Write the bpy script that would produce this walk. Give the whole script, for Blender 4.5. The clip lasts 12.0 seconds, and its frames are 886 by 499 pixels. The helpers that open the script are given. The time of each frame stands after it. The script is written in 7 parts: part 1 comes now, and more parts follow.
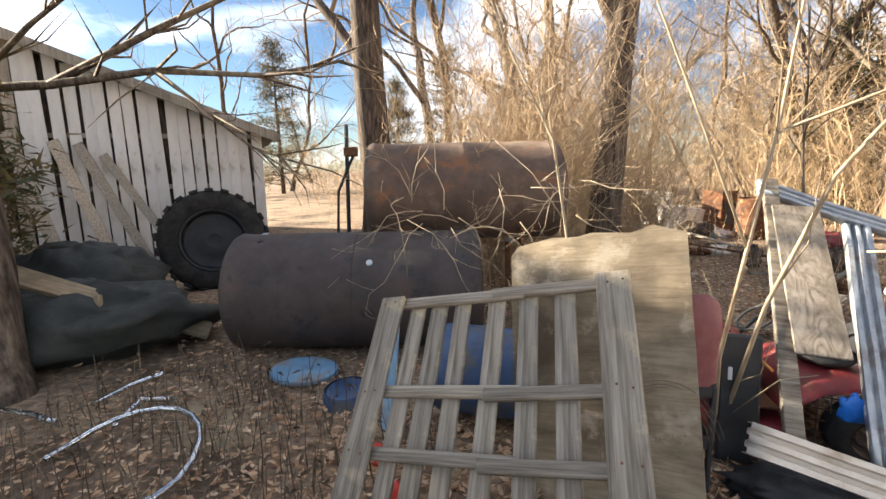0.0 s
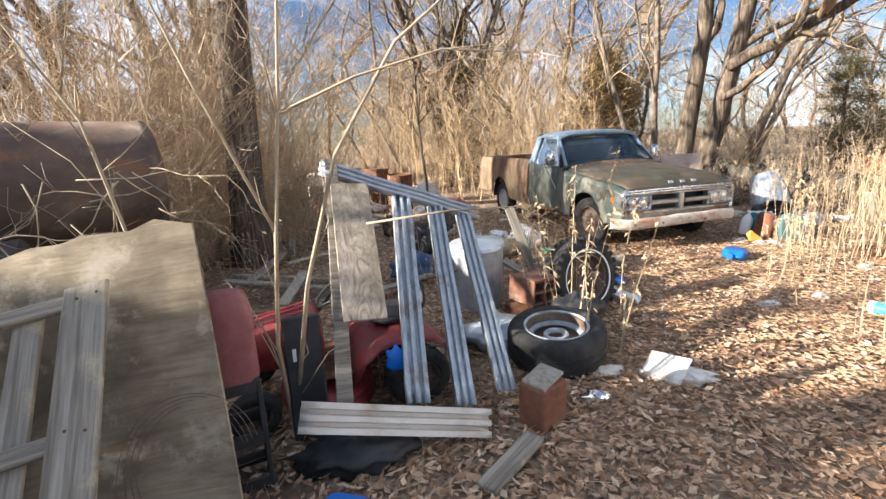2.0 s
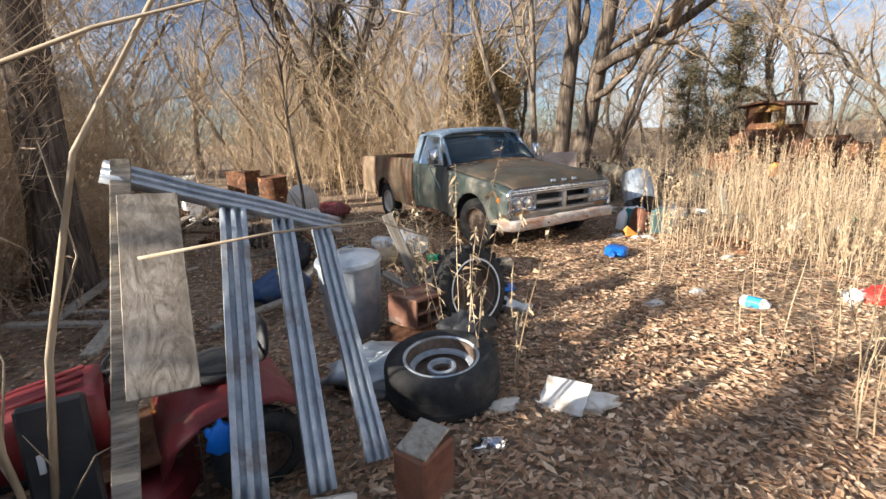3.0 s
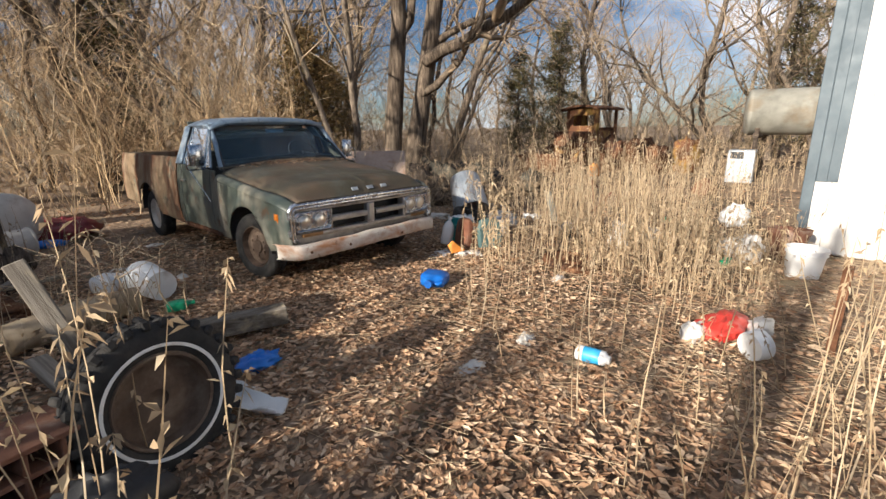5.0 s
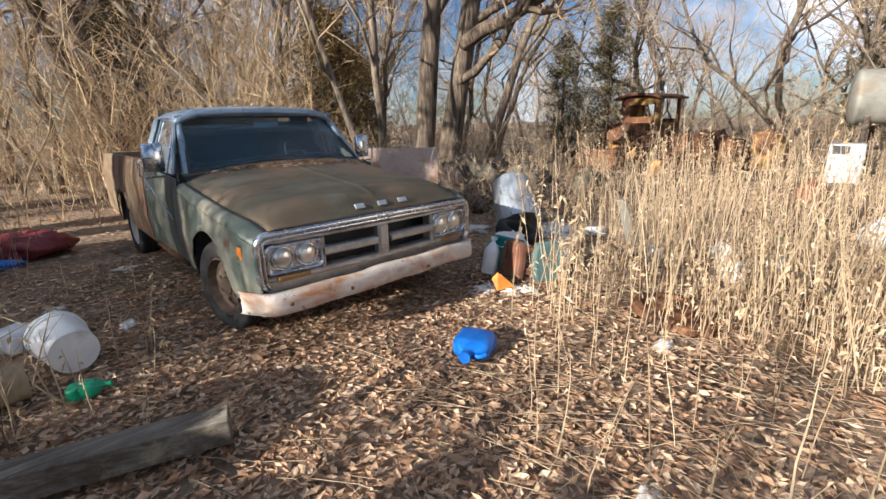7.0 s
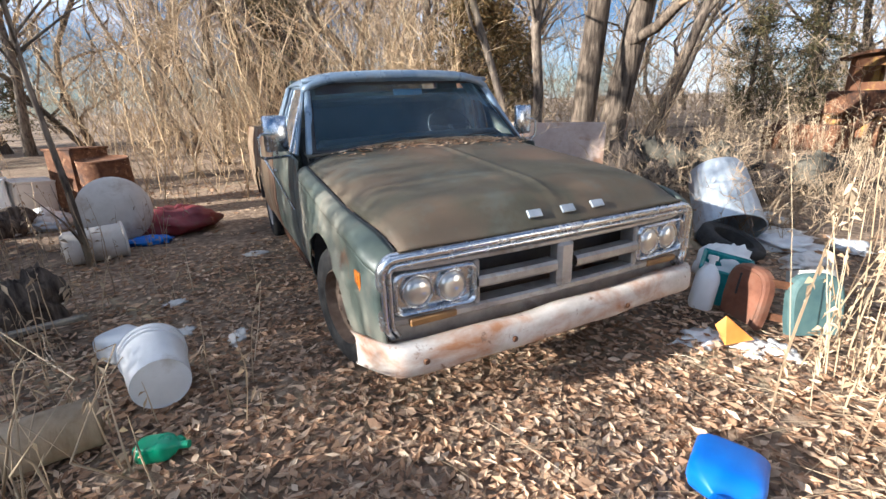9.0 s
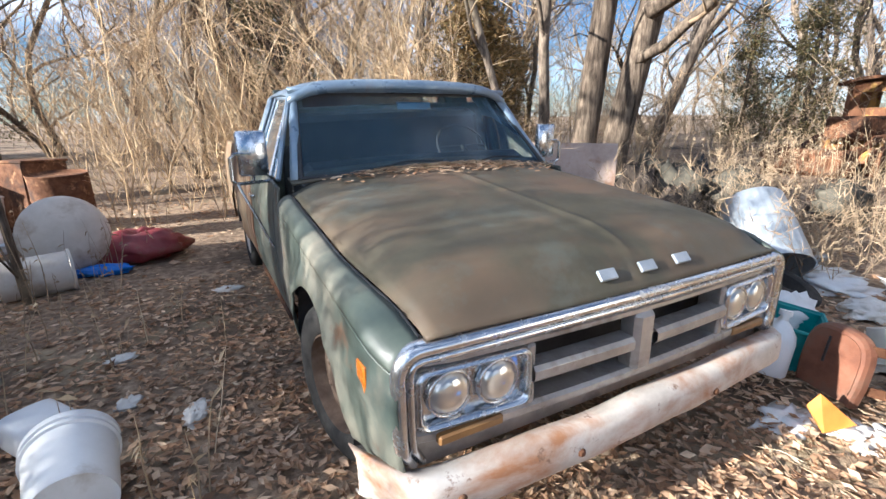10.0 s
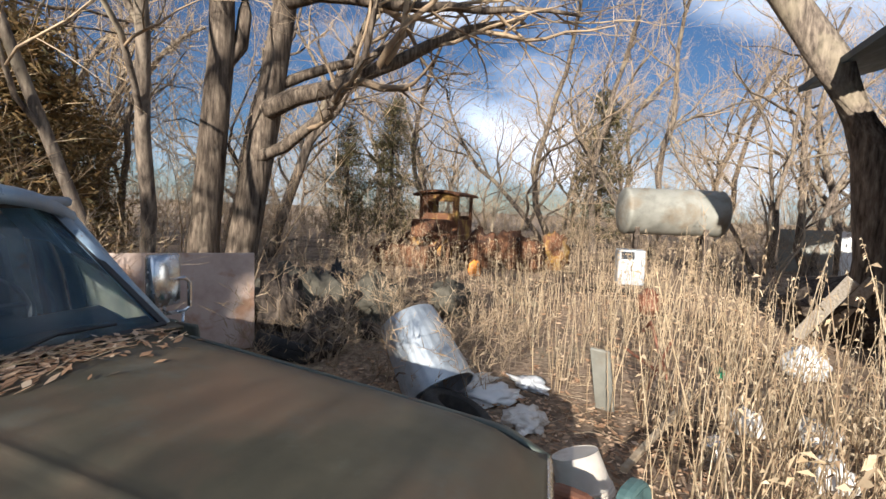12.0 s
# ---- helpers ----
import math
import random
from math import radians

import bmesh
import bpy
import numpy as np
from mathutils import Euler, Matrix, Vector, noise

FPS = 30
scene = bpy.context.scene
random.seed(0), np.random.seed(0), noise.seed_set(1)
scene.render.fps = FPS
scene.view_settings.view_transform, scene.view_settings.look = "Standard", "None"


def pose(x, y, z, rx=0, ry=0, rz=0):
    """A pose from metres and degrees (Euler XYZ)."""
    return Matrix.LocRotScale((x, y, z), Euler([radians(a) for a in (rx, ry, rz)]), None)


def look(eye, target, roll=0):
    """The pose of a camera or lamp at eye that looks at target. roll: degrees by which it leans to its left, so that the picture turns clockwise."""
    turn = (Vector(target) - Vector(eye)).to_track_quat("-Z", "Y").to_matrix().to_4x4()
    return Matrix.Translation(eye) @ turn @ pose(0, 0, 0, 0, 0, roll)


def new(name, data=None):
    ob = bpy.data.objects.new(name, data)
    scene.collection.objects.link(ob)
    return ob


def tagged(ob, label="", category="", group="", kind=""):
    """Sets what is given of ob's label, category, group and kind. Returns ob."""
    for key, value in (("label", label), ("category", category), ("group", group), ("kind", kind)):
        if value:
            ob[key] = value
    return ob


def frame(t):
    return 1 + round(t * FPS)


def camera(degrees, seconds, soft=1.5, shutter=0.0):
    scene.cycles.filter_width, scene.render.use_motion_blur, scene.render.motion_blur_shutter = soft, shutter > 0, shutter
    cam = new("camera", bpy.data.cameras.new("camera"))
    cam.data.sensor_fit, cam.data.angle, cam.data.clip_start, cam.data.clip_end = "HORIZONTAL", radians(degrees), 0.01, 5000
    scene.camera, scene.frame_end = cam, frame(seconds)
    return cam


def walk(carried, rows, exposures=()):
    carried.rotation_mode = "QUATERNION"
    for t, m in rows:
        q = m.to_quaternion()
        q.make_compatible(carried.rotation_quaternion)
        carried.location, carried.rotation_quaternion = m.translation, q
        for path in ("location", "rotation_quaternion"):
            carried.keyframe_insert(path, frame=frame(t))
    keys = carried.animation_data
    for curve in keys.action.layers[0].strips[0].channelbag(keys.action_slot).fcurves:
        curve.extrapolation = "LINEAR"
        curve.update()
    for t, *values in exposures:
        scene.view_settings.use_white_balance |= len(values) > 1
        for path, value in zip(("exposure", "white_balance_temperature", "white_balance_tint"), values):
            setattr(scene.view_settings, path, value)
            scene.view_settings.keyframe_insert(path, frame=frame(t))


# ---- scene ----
cam = camera(87.9, 12.0)
METRES, EYE, TILT, LEAN, TURN = 7.9, 1.62, 0.0, 0.0, 23.8
ROWS = [
    (0.0, 0.0, 0.0, 0.0, -0.23, -9.98, 1.31),
    (0.5, 0.0058, -0.0027, 0.0002, -7.93, -10.69, 1.35),
    (1.0, 0.0215, -0.0043, 0.0008, -17.39, -11.42, 1.95),
    (1.5, 0.0638, -0.0048, -0.0025, -26.85, -12.59, 2.85),
    (2.0, 0.1105, -0.0046, -0.0034, -36.05, -13.28, 2.53),
    (2.5, 0.1421, 0.0159, -0.0075, -43.45, -13.95, 2.77),
    (3.0, 0.1806, 0.041, -0.0083, -49.38, -13.89, 2.35),
    (3.5, 0.2391, 0.0491, -0.0078, -56.32, -13.83, 1.51),
    (5.5, 0.434, 0.0925, -0.0168, -67.81, -14.92, 0.86),
    (6.0, 0.4817, 0.1174, -0.0173, -65.95, -14.95, 1.24),
    (6.5, 0.5296, 0.1419, -0.0212, -64.09, -15.06, 1.39),
    (7.0, 0.5678, 0.1586, -0.0196, -62.92, -15.31, 1.4),
    (7.5, 0.6036, 0.1857, -0.022, -58.14, -16.43, 2.04),
    (9.5, 0.6888, 0.3021, -0.0253, -45.47, -17.59, 1.84),
    (10.0, 0.7145, 0.341, -0.0246, -48.1, -16.03, 0.73),
    (10.5, 0.7652, 0.3801, -0.0189, -58.96, -12.52, -1.16),
    (11.0, 0.8028, 0.3982, -0.0023, -71.21, -9.03, -1.45),
    (11.5, 0.8216, 0.4175, 0.002, -82.58, -6.34, -1.73),
    (12.0, 0.8403, 0.4235, -0.0001, -93.2, -4.89, -2.29),
]
walk(cam, [(t, pose(0, 0, EYE, TILT, LEAN, TURN) @ pose(METRES * x, METRES * y, METRES * z, 90 + pitch, roll, yaw)) for t, x, y, z, yaw, pitch, roll in ROWS],
     exposures=[(0.0, 2.45, 6350, 10), (1.0, 2.45, 6050, 10), (1.5, 2.35, 5850, 10), (2.5, 1.92, 5700, 10), (3.5, 1.45, 5700, 10), (5.5, 1.1, 5900, 11), (7.5, 1.5, 5450, 11), (9.5, 2.0, 5300, 10), (10.5, 2.1, 5300, 10), (11.0, 1.8, 5450, 10), (11.5, 1.55, 5600, 10), (12.0, 1.25, 5550, 10)])
# ---- world and sun ----
SUN = Vector((-1.0, -0.04, 0.0)).normalized()
SUN_UP = radians(18.5)
world = bpy.data.worlds.new("winter_sky")
scene.world = world
world.use_nodes = True
wn = world.node_tree.nodes
sky = wn.new("ShaderNodeTexSky")
sky.sky_type, sky.sun_disc = "NISHITA", False
sky.sun_elevation = SUN_UP
sky.sun_rotation = math.atan2(SUN.x, SUN.y)
sky.air_density, sky.dust_density, sky.ozone_density = 1.0, 0.25, 3.5
wl = world.node_tree.links
dome, spread, puff, cover, over = wn.new("ShaderNodeTexCoord"), wn.new("ShaderNodeMapping"), wn.new("ShaderNodeTexNoise"), wn.new("ShaderNodeValToRGB"), wn.new("ShaderNodeMix")
spread.inputs["Scale"].default_value = (1.0, 1.0, 2.2)
puff.inputs["Scale"].default_value, puff.inputs["Detail"].default_value, puff.inputs["Distortion"].default_value = 2.3, 7, 0.5
cover.color_ramp.elements[0].position, cover.color_ramp.elements[1].position = 0.46, 0.68
over.data_type = "RGBA"
over.inputs[7].default_value = (17.0, 17.2, 17.6, 1)
wl.new(dome.outputs["Generated"], spread.inputs[0])
wl.new(spread.outputs[0], puff.inputs["Vector"])
wl.new(puff.outputs[0], cover.inputs[0])
wl.new(cover.outputs[0], over.inputs[0])
wl.new(sky.outputs[0], over.inputs[6])
wl.new(over.outputs[2], wn["Background"].inputs[0])
wn["Background"].inputs[1].default_value = 0.031
sun = new("sun", bpy.data.lights.new("sun", "SUN"))
sun.data.energy, sun.data.angle, sun.data.color = 5.0, radians(0.6), (1.0, 0.86, 0.67)
sun.matrix_world = look(Vector((SUN.x, SUN.y, math.tan(SUN_UP))) * 60, (0, 0, 0))
# ---- materials ----
def ramp(nt, fac, stops):
    r = nt.nodes.new("ShaderNodeValToRGB")
    while len(r.color_ramp.elements) < len(stops):
        r.color_ramp.elements.new(0.5)
    for e, (p, c) in zip(r.color_ramp.elements, stops):
        e.position, e.color = p, (*c, 1)
    nt.links.new(fac, r.inputs[0])
    return r.outputs[0]


def noisy(nt, coord, scale, detail=5, stretch=(1, 1, 1), rough=0.6, warp=0.0):
    m = nt.nodes.new("ShaderNodeMapping")
    m.inputs["Scale"].default_value = stretch
    nt.links.new(coord, m.inputs[0])
    n = nt.nodes.new("ShaderNodeTexNoise")
    n.inputs["Scale"].default_value, n.inputs["Detail"].default_value = scale, detail
    n.inputs["Roughness"].default_value, n.inputs["Distortion"].default_value = rough, warp
    nt.links.new(m.outputs[0], n.inputs["Vector"])
    return n.outputs[0]


def blend(nt, fac, a, b, how="MIX"):
    m = nt.nodes.new("ShaderNodeMix")
    m.data_type, m.blend_type = "RGBA", how
    if isinstance(fac, (int, float)):
        m.inputs[0].default_value = fac
    else:
        nt.links.new(fac, m.inputs[0])
    for i, v in ((6, a), (7, b)):
        if isinstance(v, tuple):
            m.inputs[i].default_value = (*v, 1)
        else:
            nt.links.new(v, m.inputs[i])
    return m.outputs[2]


def step(nt, fac, lo, hi):
    return ramp(nt, fac, [(lo, (0, 0, 0)), (hi, (1, 1, 1))])


def surface(name, tones, scale=3.0, rough=0.8, metal=0.0, stretch=(1, 1, 1), stain=None, stain_scale=1.2, stain_at=(0.5, 0.62),
            stain2=None, stain2_scale=5.0, stain2_at=(0.56, 0.66), bump=0.25, bump_scale=None, vary=0.0, warp=0.0, gloss=0.5, stain_rough=0.9, stain_stretch=(1, 1, 1)):
    """tones: two or three colours mixed by a noise; stain, stain2: colours of two sorts of patches; vary: how much single pieces differ."""
    m = bpy.data.materials.new(name)
    m.use_nodes = True
    nt = m.node_tree
    b = nt.nodes["Principled BSDF"]
    co = nt.nodes.new("ShaderNodeTexCoord").outputs["Object"]
    n1 = noisy(nt, co, scale, 6, stretch, 0.65, warp)
    k = len(tones) - 1
    col = ramp(nt, n1, [(0.3 + 0.4 * i / k, c) for i, c in enumerate(tones)])
    rv = ramp(nt, noisy(nt, co, scale * 2.3, 4, stretch), [(0.3, (max(0, rough - 0.12),) * 3), (0.7, (min(1, rough + 0.1),) * 3)])
    if stain:
        f = step(nt, noisy(nt, co, stain_scale, 7, stain_stretch, 0.62, 0.3), *stain_at)
        col = blend(nt, f, col, stain)
        rv = blend(nt, f, rv, (stain_rough,) * 3)
        if metal > 0:
            mm = blend(nt, f, (metal,) * 3, (0.0, 0.0, 0.0))
            nt.links.new(mm, b.inputs["Metallic"])
    if stain2:
        f2 = step(nt, noisy(nt, co, stain2_scale, 7, (1, 1, 1), 0.7), *stain2_at)
        col = blend(nt, f2, col, stain2)
    if vary:
        oi = nt.nodes.new("ShaderNodeObjectInfo").outputs["Random"]
        col = blend(nt, 1.0, col, ramp(nt, oi, [(0.0, (1 - vary,) * 3), (1.0, (1 + vary * 0.4, 1 + vary * 0.3, 1 + vary * 0.2))]), "MULTIPLY")
    nt.links.new(col, b.inputs["Base Color"])
    nt.links.new(rv, b.inputs["Roughness"])
    if not (stain and metal > 0):
        b.inputs["Metallic"].default_value = metal
    b.inputs["Specular IOR Level"].default_value = gloss
    if bump:
        bn = nt.nodes.new("ShaderNodeBump")
        bn.inputs["Strength"].default_value, bn.inputs["Distance"].default_value = bump, 0.01
        nt.links.new(noisy(nt, co, bump_scale or scale * 4, 6, stretch, 0.7), bn.inputs["Height"])
        nt.links.new(bn.outputs[0], b.inputs["Normal"])
    return m


def foliage(name, tones, rough=0.75, through_light=0.25):
    """Leaves, straw, twigs: colours that differ from piece to piece of one mesh."""
    m = bpy.data.materials.new(name)
    m.use_nodes = True
    nt = m.node_tree
    b = nt.nodes["Principled BSDF"]
    isl = nt.nodes.new("ShaderNodeNewGeometry").outputs["Random Per Island"]
    k = len(tones) - 1
    col = ramp(nt, isl, [(i / k, c) for i, c in enumerate(tones)])
    co = nt.nodes.new("ShaderNodeTexCoord").outputs["Object"]
    col = blend(nt, 0.5, col, ramp(nt, noisy(nt, co, 9.0), [(0.3, (0.55, 0.53, 0.5)), (0.7, (1.15, 1.1, 1.0))]), "MULTIPLY")
    nt.links.new(col, b.inputs["Base Color"])
    b.inputs["Roughness"].default_value = rough
    b.inputs["Specular IOR Level"].default_value = 0.25
    if through_light:
        out = nt.nodes["Material Output"]
        tr = nt.nodes.new("ShaderNodeBsdfTranslucent")
        nt.links.new(col, tr.inputs[0])
        mx = nt.nodes.new("ShaderNodeMixShader")
        mx.inputs[0].default_value = through_light
        nt.links.new(b.outputs[0], mx.inputs[1])
        nt.links.new(tr.outputs[0], mx.inputs[2])
        nt.links.new(mx.outputs[0], out.inputs[0])
    return m


M = {}
M["litter"] = surface("leaf_litter_ground", [(0.106, 0.075, 0.053), (0.275, 0.198, 0.135), (0.475, 0.362, 0.250)], 14, 0.95, stain=(0.07, 0.05, 0.035), stain_scale=0.55, stain_at=(0.5, 0.66), stain2=(0.40, 0.33, 0.21), stain2_scale=0.9, stain2_at=(0.55, 0.7), bump=0.9, bump_scale=40, gloss=0.15)
M["leaf"] = foliage("fallen_leaves", [(0.17, 0.10, 0.062), (0.49, 0.31, 0.19), (0.34, 0.20, 0.115), (0.689, 0.481, 0.312), (0.520, 0.364, 0.247), (0.858, 0.676, 0.481)], 0.75, 0.15)
M["straw"] = foliage("dry_straw", [(0.42, 0.31, 0.19), (0.60, 0.48, 0.32), (0.34, 0.24, 0.15), (0.72, 0.61, 0.44)], 0.7, 0.25)
M["twig"] = foliage("bare_twigs", [(0.26, 0.19, 0.125), (0.42, 0.32, 0.21), (0.33, 0.24, 0.155), (0.52, 0.41, 0.28)], 0.8, 0.0)
M["brush"] = foliage("tan_brush", [(0.44, 0.31, 0.18), (0.66, 0.50, 0.31), (0.30, 0.20, 0.12), (0.78, 0.63, 0.42)], 0.8, 0.15)
M["cedar"] = foliage("cedar_needles", [(0.10, 0.10, 0.05), (0.18, 0.14, 0.06), (0.07, 0.09, 0.05), (0.26, 0.18, 0.08)], 0.8, 0.15)
M["cedar_brown"] = foliage("winter_brown_cedar_needles", [(0.17, 0.12, 0.05), (0.30, 0.19, 0.08), (0.11, 0.10, 0.05), (0.38, 0.25, 0.11)], 0.8, 0.15)
M["bark"] = surface("grey_bark", [(0.028, 0.022, 0.018), (0.15, 0.118, 0.09), (0.31, 0.25, 0.185)], 11, 0.95, stretch=(1.6, 1.6, 0.28), stain=(0.30, 0.25, 0.17), stain_scale=1.0, stain_at=(0.52, 0.7), bump=1.0, bump_scale=9, gloss=0.15)
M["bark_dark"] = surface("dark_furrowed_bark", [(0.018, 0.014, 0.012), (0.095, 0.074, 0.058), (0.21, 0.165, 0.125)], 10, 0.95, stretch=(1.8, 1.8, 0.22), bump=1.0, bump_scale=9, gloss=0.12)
M["bark_pale"] = surface("pale_sapling_bark", [(0.240, 0.180, 0.112), (0.360, 0.285, 0.195), (0.420, 0.352, 0.255)], 9, 0.8, stretch=(1, 1, 0.3), bump=0.3, gloss=0.2)
M["pallet"] = surface("weathered_pallet_wood", [(0.095, 0.080, 0.064), (0.25, 0.218, 0.178), (0.40, 0.365, 0.31)], 7, 0.88, stretch=(0.25, 6, 6), stain=(0.10, 0.08, 0.058), stain_scale=1.9, stain_at=(0.52, 0.68), stain2=(0.50, 0.42, 0.28), stain2_scale=2.2, bump=0.55, bump_scale=22, vary=0.3, warp=0.4, gloss=0.2)
M["board"] = surface("grey_barn_board", [(0.24, 0.20, 0.155), (0.42, 0.37, 0.30), (0.56, 0.50, 0.42)], 5, 0.88, stretch=(6, 6, 0.2), stain=(0.15, 0.12, 0.09), stain_scale=1.1, stain_at=(0.55, 0.7), bump=0.5, bump_scale=18, vary=0.3, warp=0.4, gloss=0.2)
M["plywood"] = surface("weathered_plywood", [(0.184, 0.144, 0.096), (0.296, 0.240, 0.164), (0.376, 0.320, 0.232)], 3.5, 0.85, stretch=(0.5, 4, 4), stain=(0.11, 0.085, 0.06), stain_scale=1.3, stain_at=(0.42, 0.64), stain2=(0.40, 0.34, 0.26), stain2_scale=3, bump=0.35, bump_scale=20, warp=1.6, gloss=0.2)
M["ply_grey"] = surface("grey_grained_plywood", [(0.12, 0.095, 0.07), (0.30, 0.25, 0.195), (0.45, 0.395, 0.32)], 3.2, 0.85, stretch=(4, 2.2, 0.7), stain=(0.14, 0.115, 0.085), stain_scale=2.0, stain_at=(0.5, 0.66), bump=0.3, bump_scale=18, warp=2.5, gloss=0.2)
M["tank_low"] = surface("sooty_brown_tank_steel", [(0.035, 0.030, 0.030), (0.060, 0.048, 0.045), (0.085, 0.066, 0.058)], 2.2, 0.7, 0.15, stain=(0.11, 0.07, 0.05), stain_scale=1.4, stain_at=(0.55, 0.75), stain2=(0.03, 0.03, 0.032), stain2_scale=4, bump=0.3, bump_scale=30)
M["tank_up"] = surface("rusted_brown_tank_steel", [(0.06, 0.042, 0.033), (0.115, 0.075, 0.054), (0.17, 0.115, 0.08)], 2.5, 0.75, 0.1, stain=(0.24, 0.18, 0.13), stain_scale=2.2, stain_at=(0.56, 0.72), stain2=(0.20, 0.09, 0.04), stain2_scale=5, bump=0.35, bump_scale=30)
M["rust"] = surface("flaking_rust", [(0.07, 0.032, 0.017), (0.14, 0.065, 0.034), (0.21, 0.11, 0.06)], 9, 0.9, 0.1, stain=(0.06, 0.035, 0.025), stain_scale=3, stain2=(0.34, 0.19, 0.10), stain2_scale=7, bump=0.6, bump_scale=40, gloss=0.2)
M["galv"] = surface("weathered_galvanised_steel", [(0.299, 0.334, 0.370), (0.422, 0.458, 0.493), (0.510, 0.537, 0.554)], 8, 0.45, 0.55, stain=(0.33, 0.29, 0.25), stain_scale=2.2, stain_at=(0.56, 0.72), bump=0.12, bump_scale=50)
M["whitemetal"] = surface("chalky_white_bar_paint", [(0.27, 0.30, 0.33), (0.39, 0.42, 0.45), (0.50, 0.52, 0.53)], 7, 0.5, 0.3, stretch=(2, 2, 0.5), stain=(0.20, 0.14, 0.10), stain_scale=3.5, stain_at=(0.54, 0.7), bump=0.2, bump_scale=40)
M["chrome"] = surface("pitted_chrome", [(0.50, 0.52, 0.55), (0.66, 0.68, 0.70)], 12, 0.22, 0.95, stain=(0.26, 0.20, 0.15), stain_scale=6, stain_at=(0.6, 0.72), bump=0.06, bump_scale=60)
M["rubber"] = surface("dusty_tyre_rubber", [(0.016, 0.016, 0.016), (0.030, 0.029, 0.028), (0.055, 0.05, 0.045)], 8, 0.85, bump=0.3, bump_scale=40, gloss=0.3)
M["black"] = surface("dull_black_plastic", [(0.012, 0.013, 0.015), (0.03, 0.03, 0.032)], 6, 0.6, bump=0.1)
M["hood"] = surface("dusty_rust_stained_olive_paint", [(0.045, 0.043, 0.029), (0.074, 0.065, 0.043), (0.108, 0.089, 0.062)], 1.6, 0.52, 0.0, stain=(0.130, 0.086, 0.055), stain_scale=1.3, stain_at=(0.45, 0.66), stain2=(0.10, 0.11, 0.092), stain2_scale=2.1, stain2_at=(0.53, 0.72), bump=0.06, bump_scale=30, gloss=0.35, stain_rough=0.72)
M["paint"] = surface("faded_green_truck_paint", [(0.034, 0.050, 0.047), (0.068, 0.085, 0.070), (0.115, 0.126, 0.10)], 2.2, 0.5, 0.0, stain=(0.23, 0.21, 0.16), stain_scale=1.3, stain_at=(0.46, 0.62), stain2=(0.13, 0.075, 0.042), stain2_scale=5, stain2_at=(0.58, 0.68), bump=0.06, bump_scale=30, stain_stretch=(1, 1.4, 0.7))
M["bedpaint"] = surface("rusted_tan_bed_paint", [(0.144, 0.094, 0.050), (0.230, 0.162, 0.094), (0.288, 0.230, 0.158)], 2.6, 0.65, stain=(0.15, 0.065, 0.03), stain_scale=1.8, stain_at=(0.48, 0.6), stain2=(0.09, 0.105, 0.08), stain2_scale=3, bump=0.1, bump_scale=30, stain_stretch=(1, 1.3, 0.35))
M["roofpaint"] = surface("chalky_pale_blue_roof_paint", [(0.15, 0.22, 0.31), (0.23, 0.30, 0.38), (0.32, 0.38, 0.43)], 4, 0.35, 0.25, stain=(0.25, 0.25, 0.25), stain_scale=3, stain_at=(0.58, 0.72), stain2=(0.18, 0.09, 0.05), stain2_scale=9, stain2_at=(0.64, 0.7), bump=0.05)
M["bumper"] = surface("chipped_white_bumper_paint", [(0.40, 0.35, 0.30), (0.54, 0.49, 0.43), (0.64, 0.60, 0.55)], 5, 0.55, stain=(0.36, 0.17, 0.08), stain_scale=3.2, stain_at=(0.46, 0.66), stain2=(0.22, 0.13, 0.085), stain2_scale=10, stain2_at=(0.60, 0.66), bump=0.15, bump_scale=40, stain_stretch=(1, 1, 1.8))
M["grille"] = surface("dull_aluminium_grille", [(0.27, 0.25, 0.23), (0.38, 0.355, 0.325), (0.47, 0.45, 0.42)], 7, 0.48, 0.6, stain=(0.20, 0.15, 0.11), stain_scale=4, stain_at=(0.56, 0.7), bump=0.1)
M["lamp_glass"] = surface("clouded_headlamp_glass", [(0.50, 0.47, 0.42), (0.68, 0.65, 0.58)], 5, 0.10, 0.65, bump=0.05, gloss=0.8)
M["amber"] = surface("amber_lens", [(0.50, 0.13, 0.01), (0.62, 0.20, 0.02)], 9, 0.3, bump=0.05)
M["red"] = surface("sun_faded_red_paint", [(0.13, 0.014, 0.018), (0.22, 0.026, 0.030), (0.28, 0.06, 0.055)], 4, 0.5, stain=(0.20, 0.10, 0.07), stain_scale=3.5, stain_at=(0.58, 0.7), bump=0.08)
M["red_faded"] = surface("chalky_faded_red_plastic", [(0.15, 0.040, 0.042), (0.22, 0.075, 0.075), (0.29, 0.135, 0.13)], 3, 0.6, stain=(0.14, 0.08, 0.06), stain_scale=3.0, stain_at=(0.58, 0.72), bump=0.08)
M["blue"] = surface("bright_blue_plastic", [(0.012, 0.12, 0.52), (0.02, 0.20, 0.68)], 4, 0.4, bump=0.05, stain=(0.16, 0.2, 0.26), stain_scale=4, stain_at=(0.6, 0.75))
M["paleblue"] = surface("pale_blue_plastic", [(0.14, 0.28, 0.44), (0.22, 0.38, 0.54)], 5, 0.5, stain=(0.26, 0.27, 0.27), stain_scale=4, bump=0.1)
M["navy"] = surface("navy_blue_plastic", [(0.02, 0.05, 0.13), (0.04, 0.09, 0.20)], 5, 0.5, stain=(0.10, 0.1, 0.1), stain_scale=4, bump=0.1)
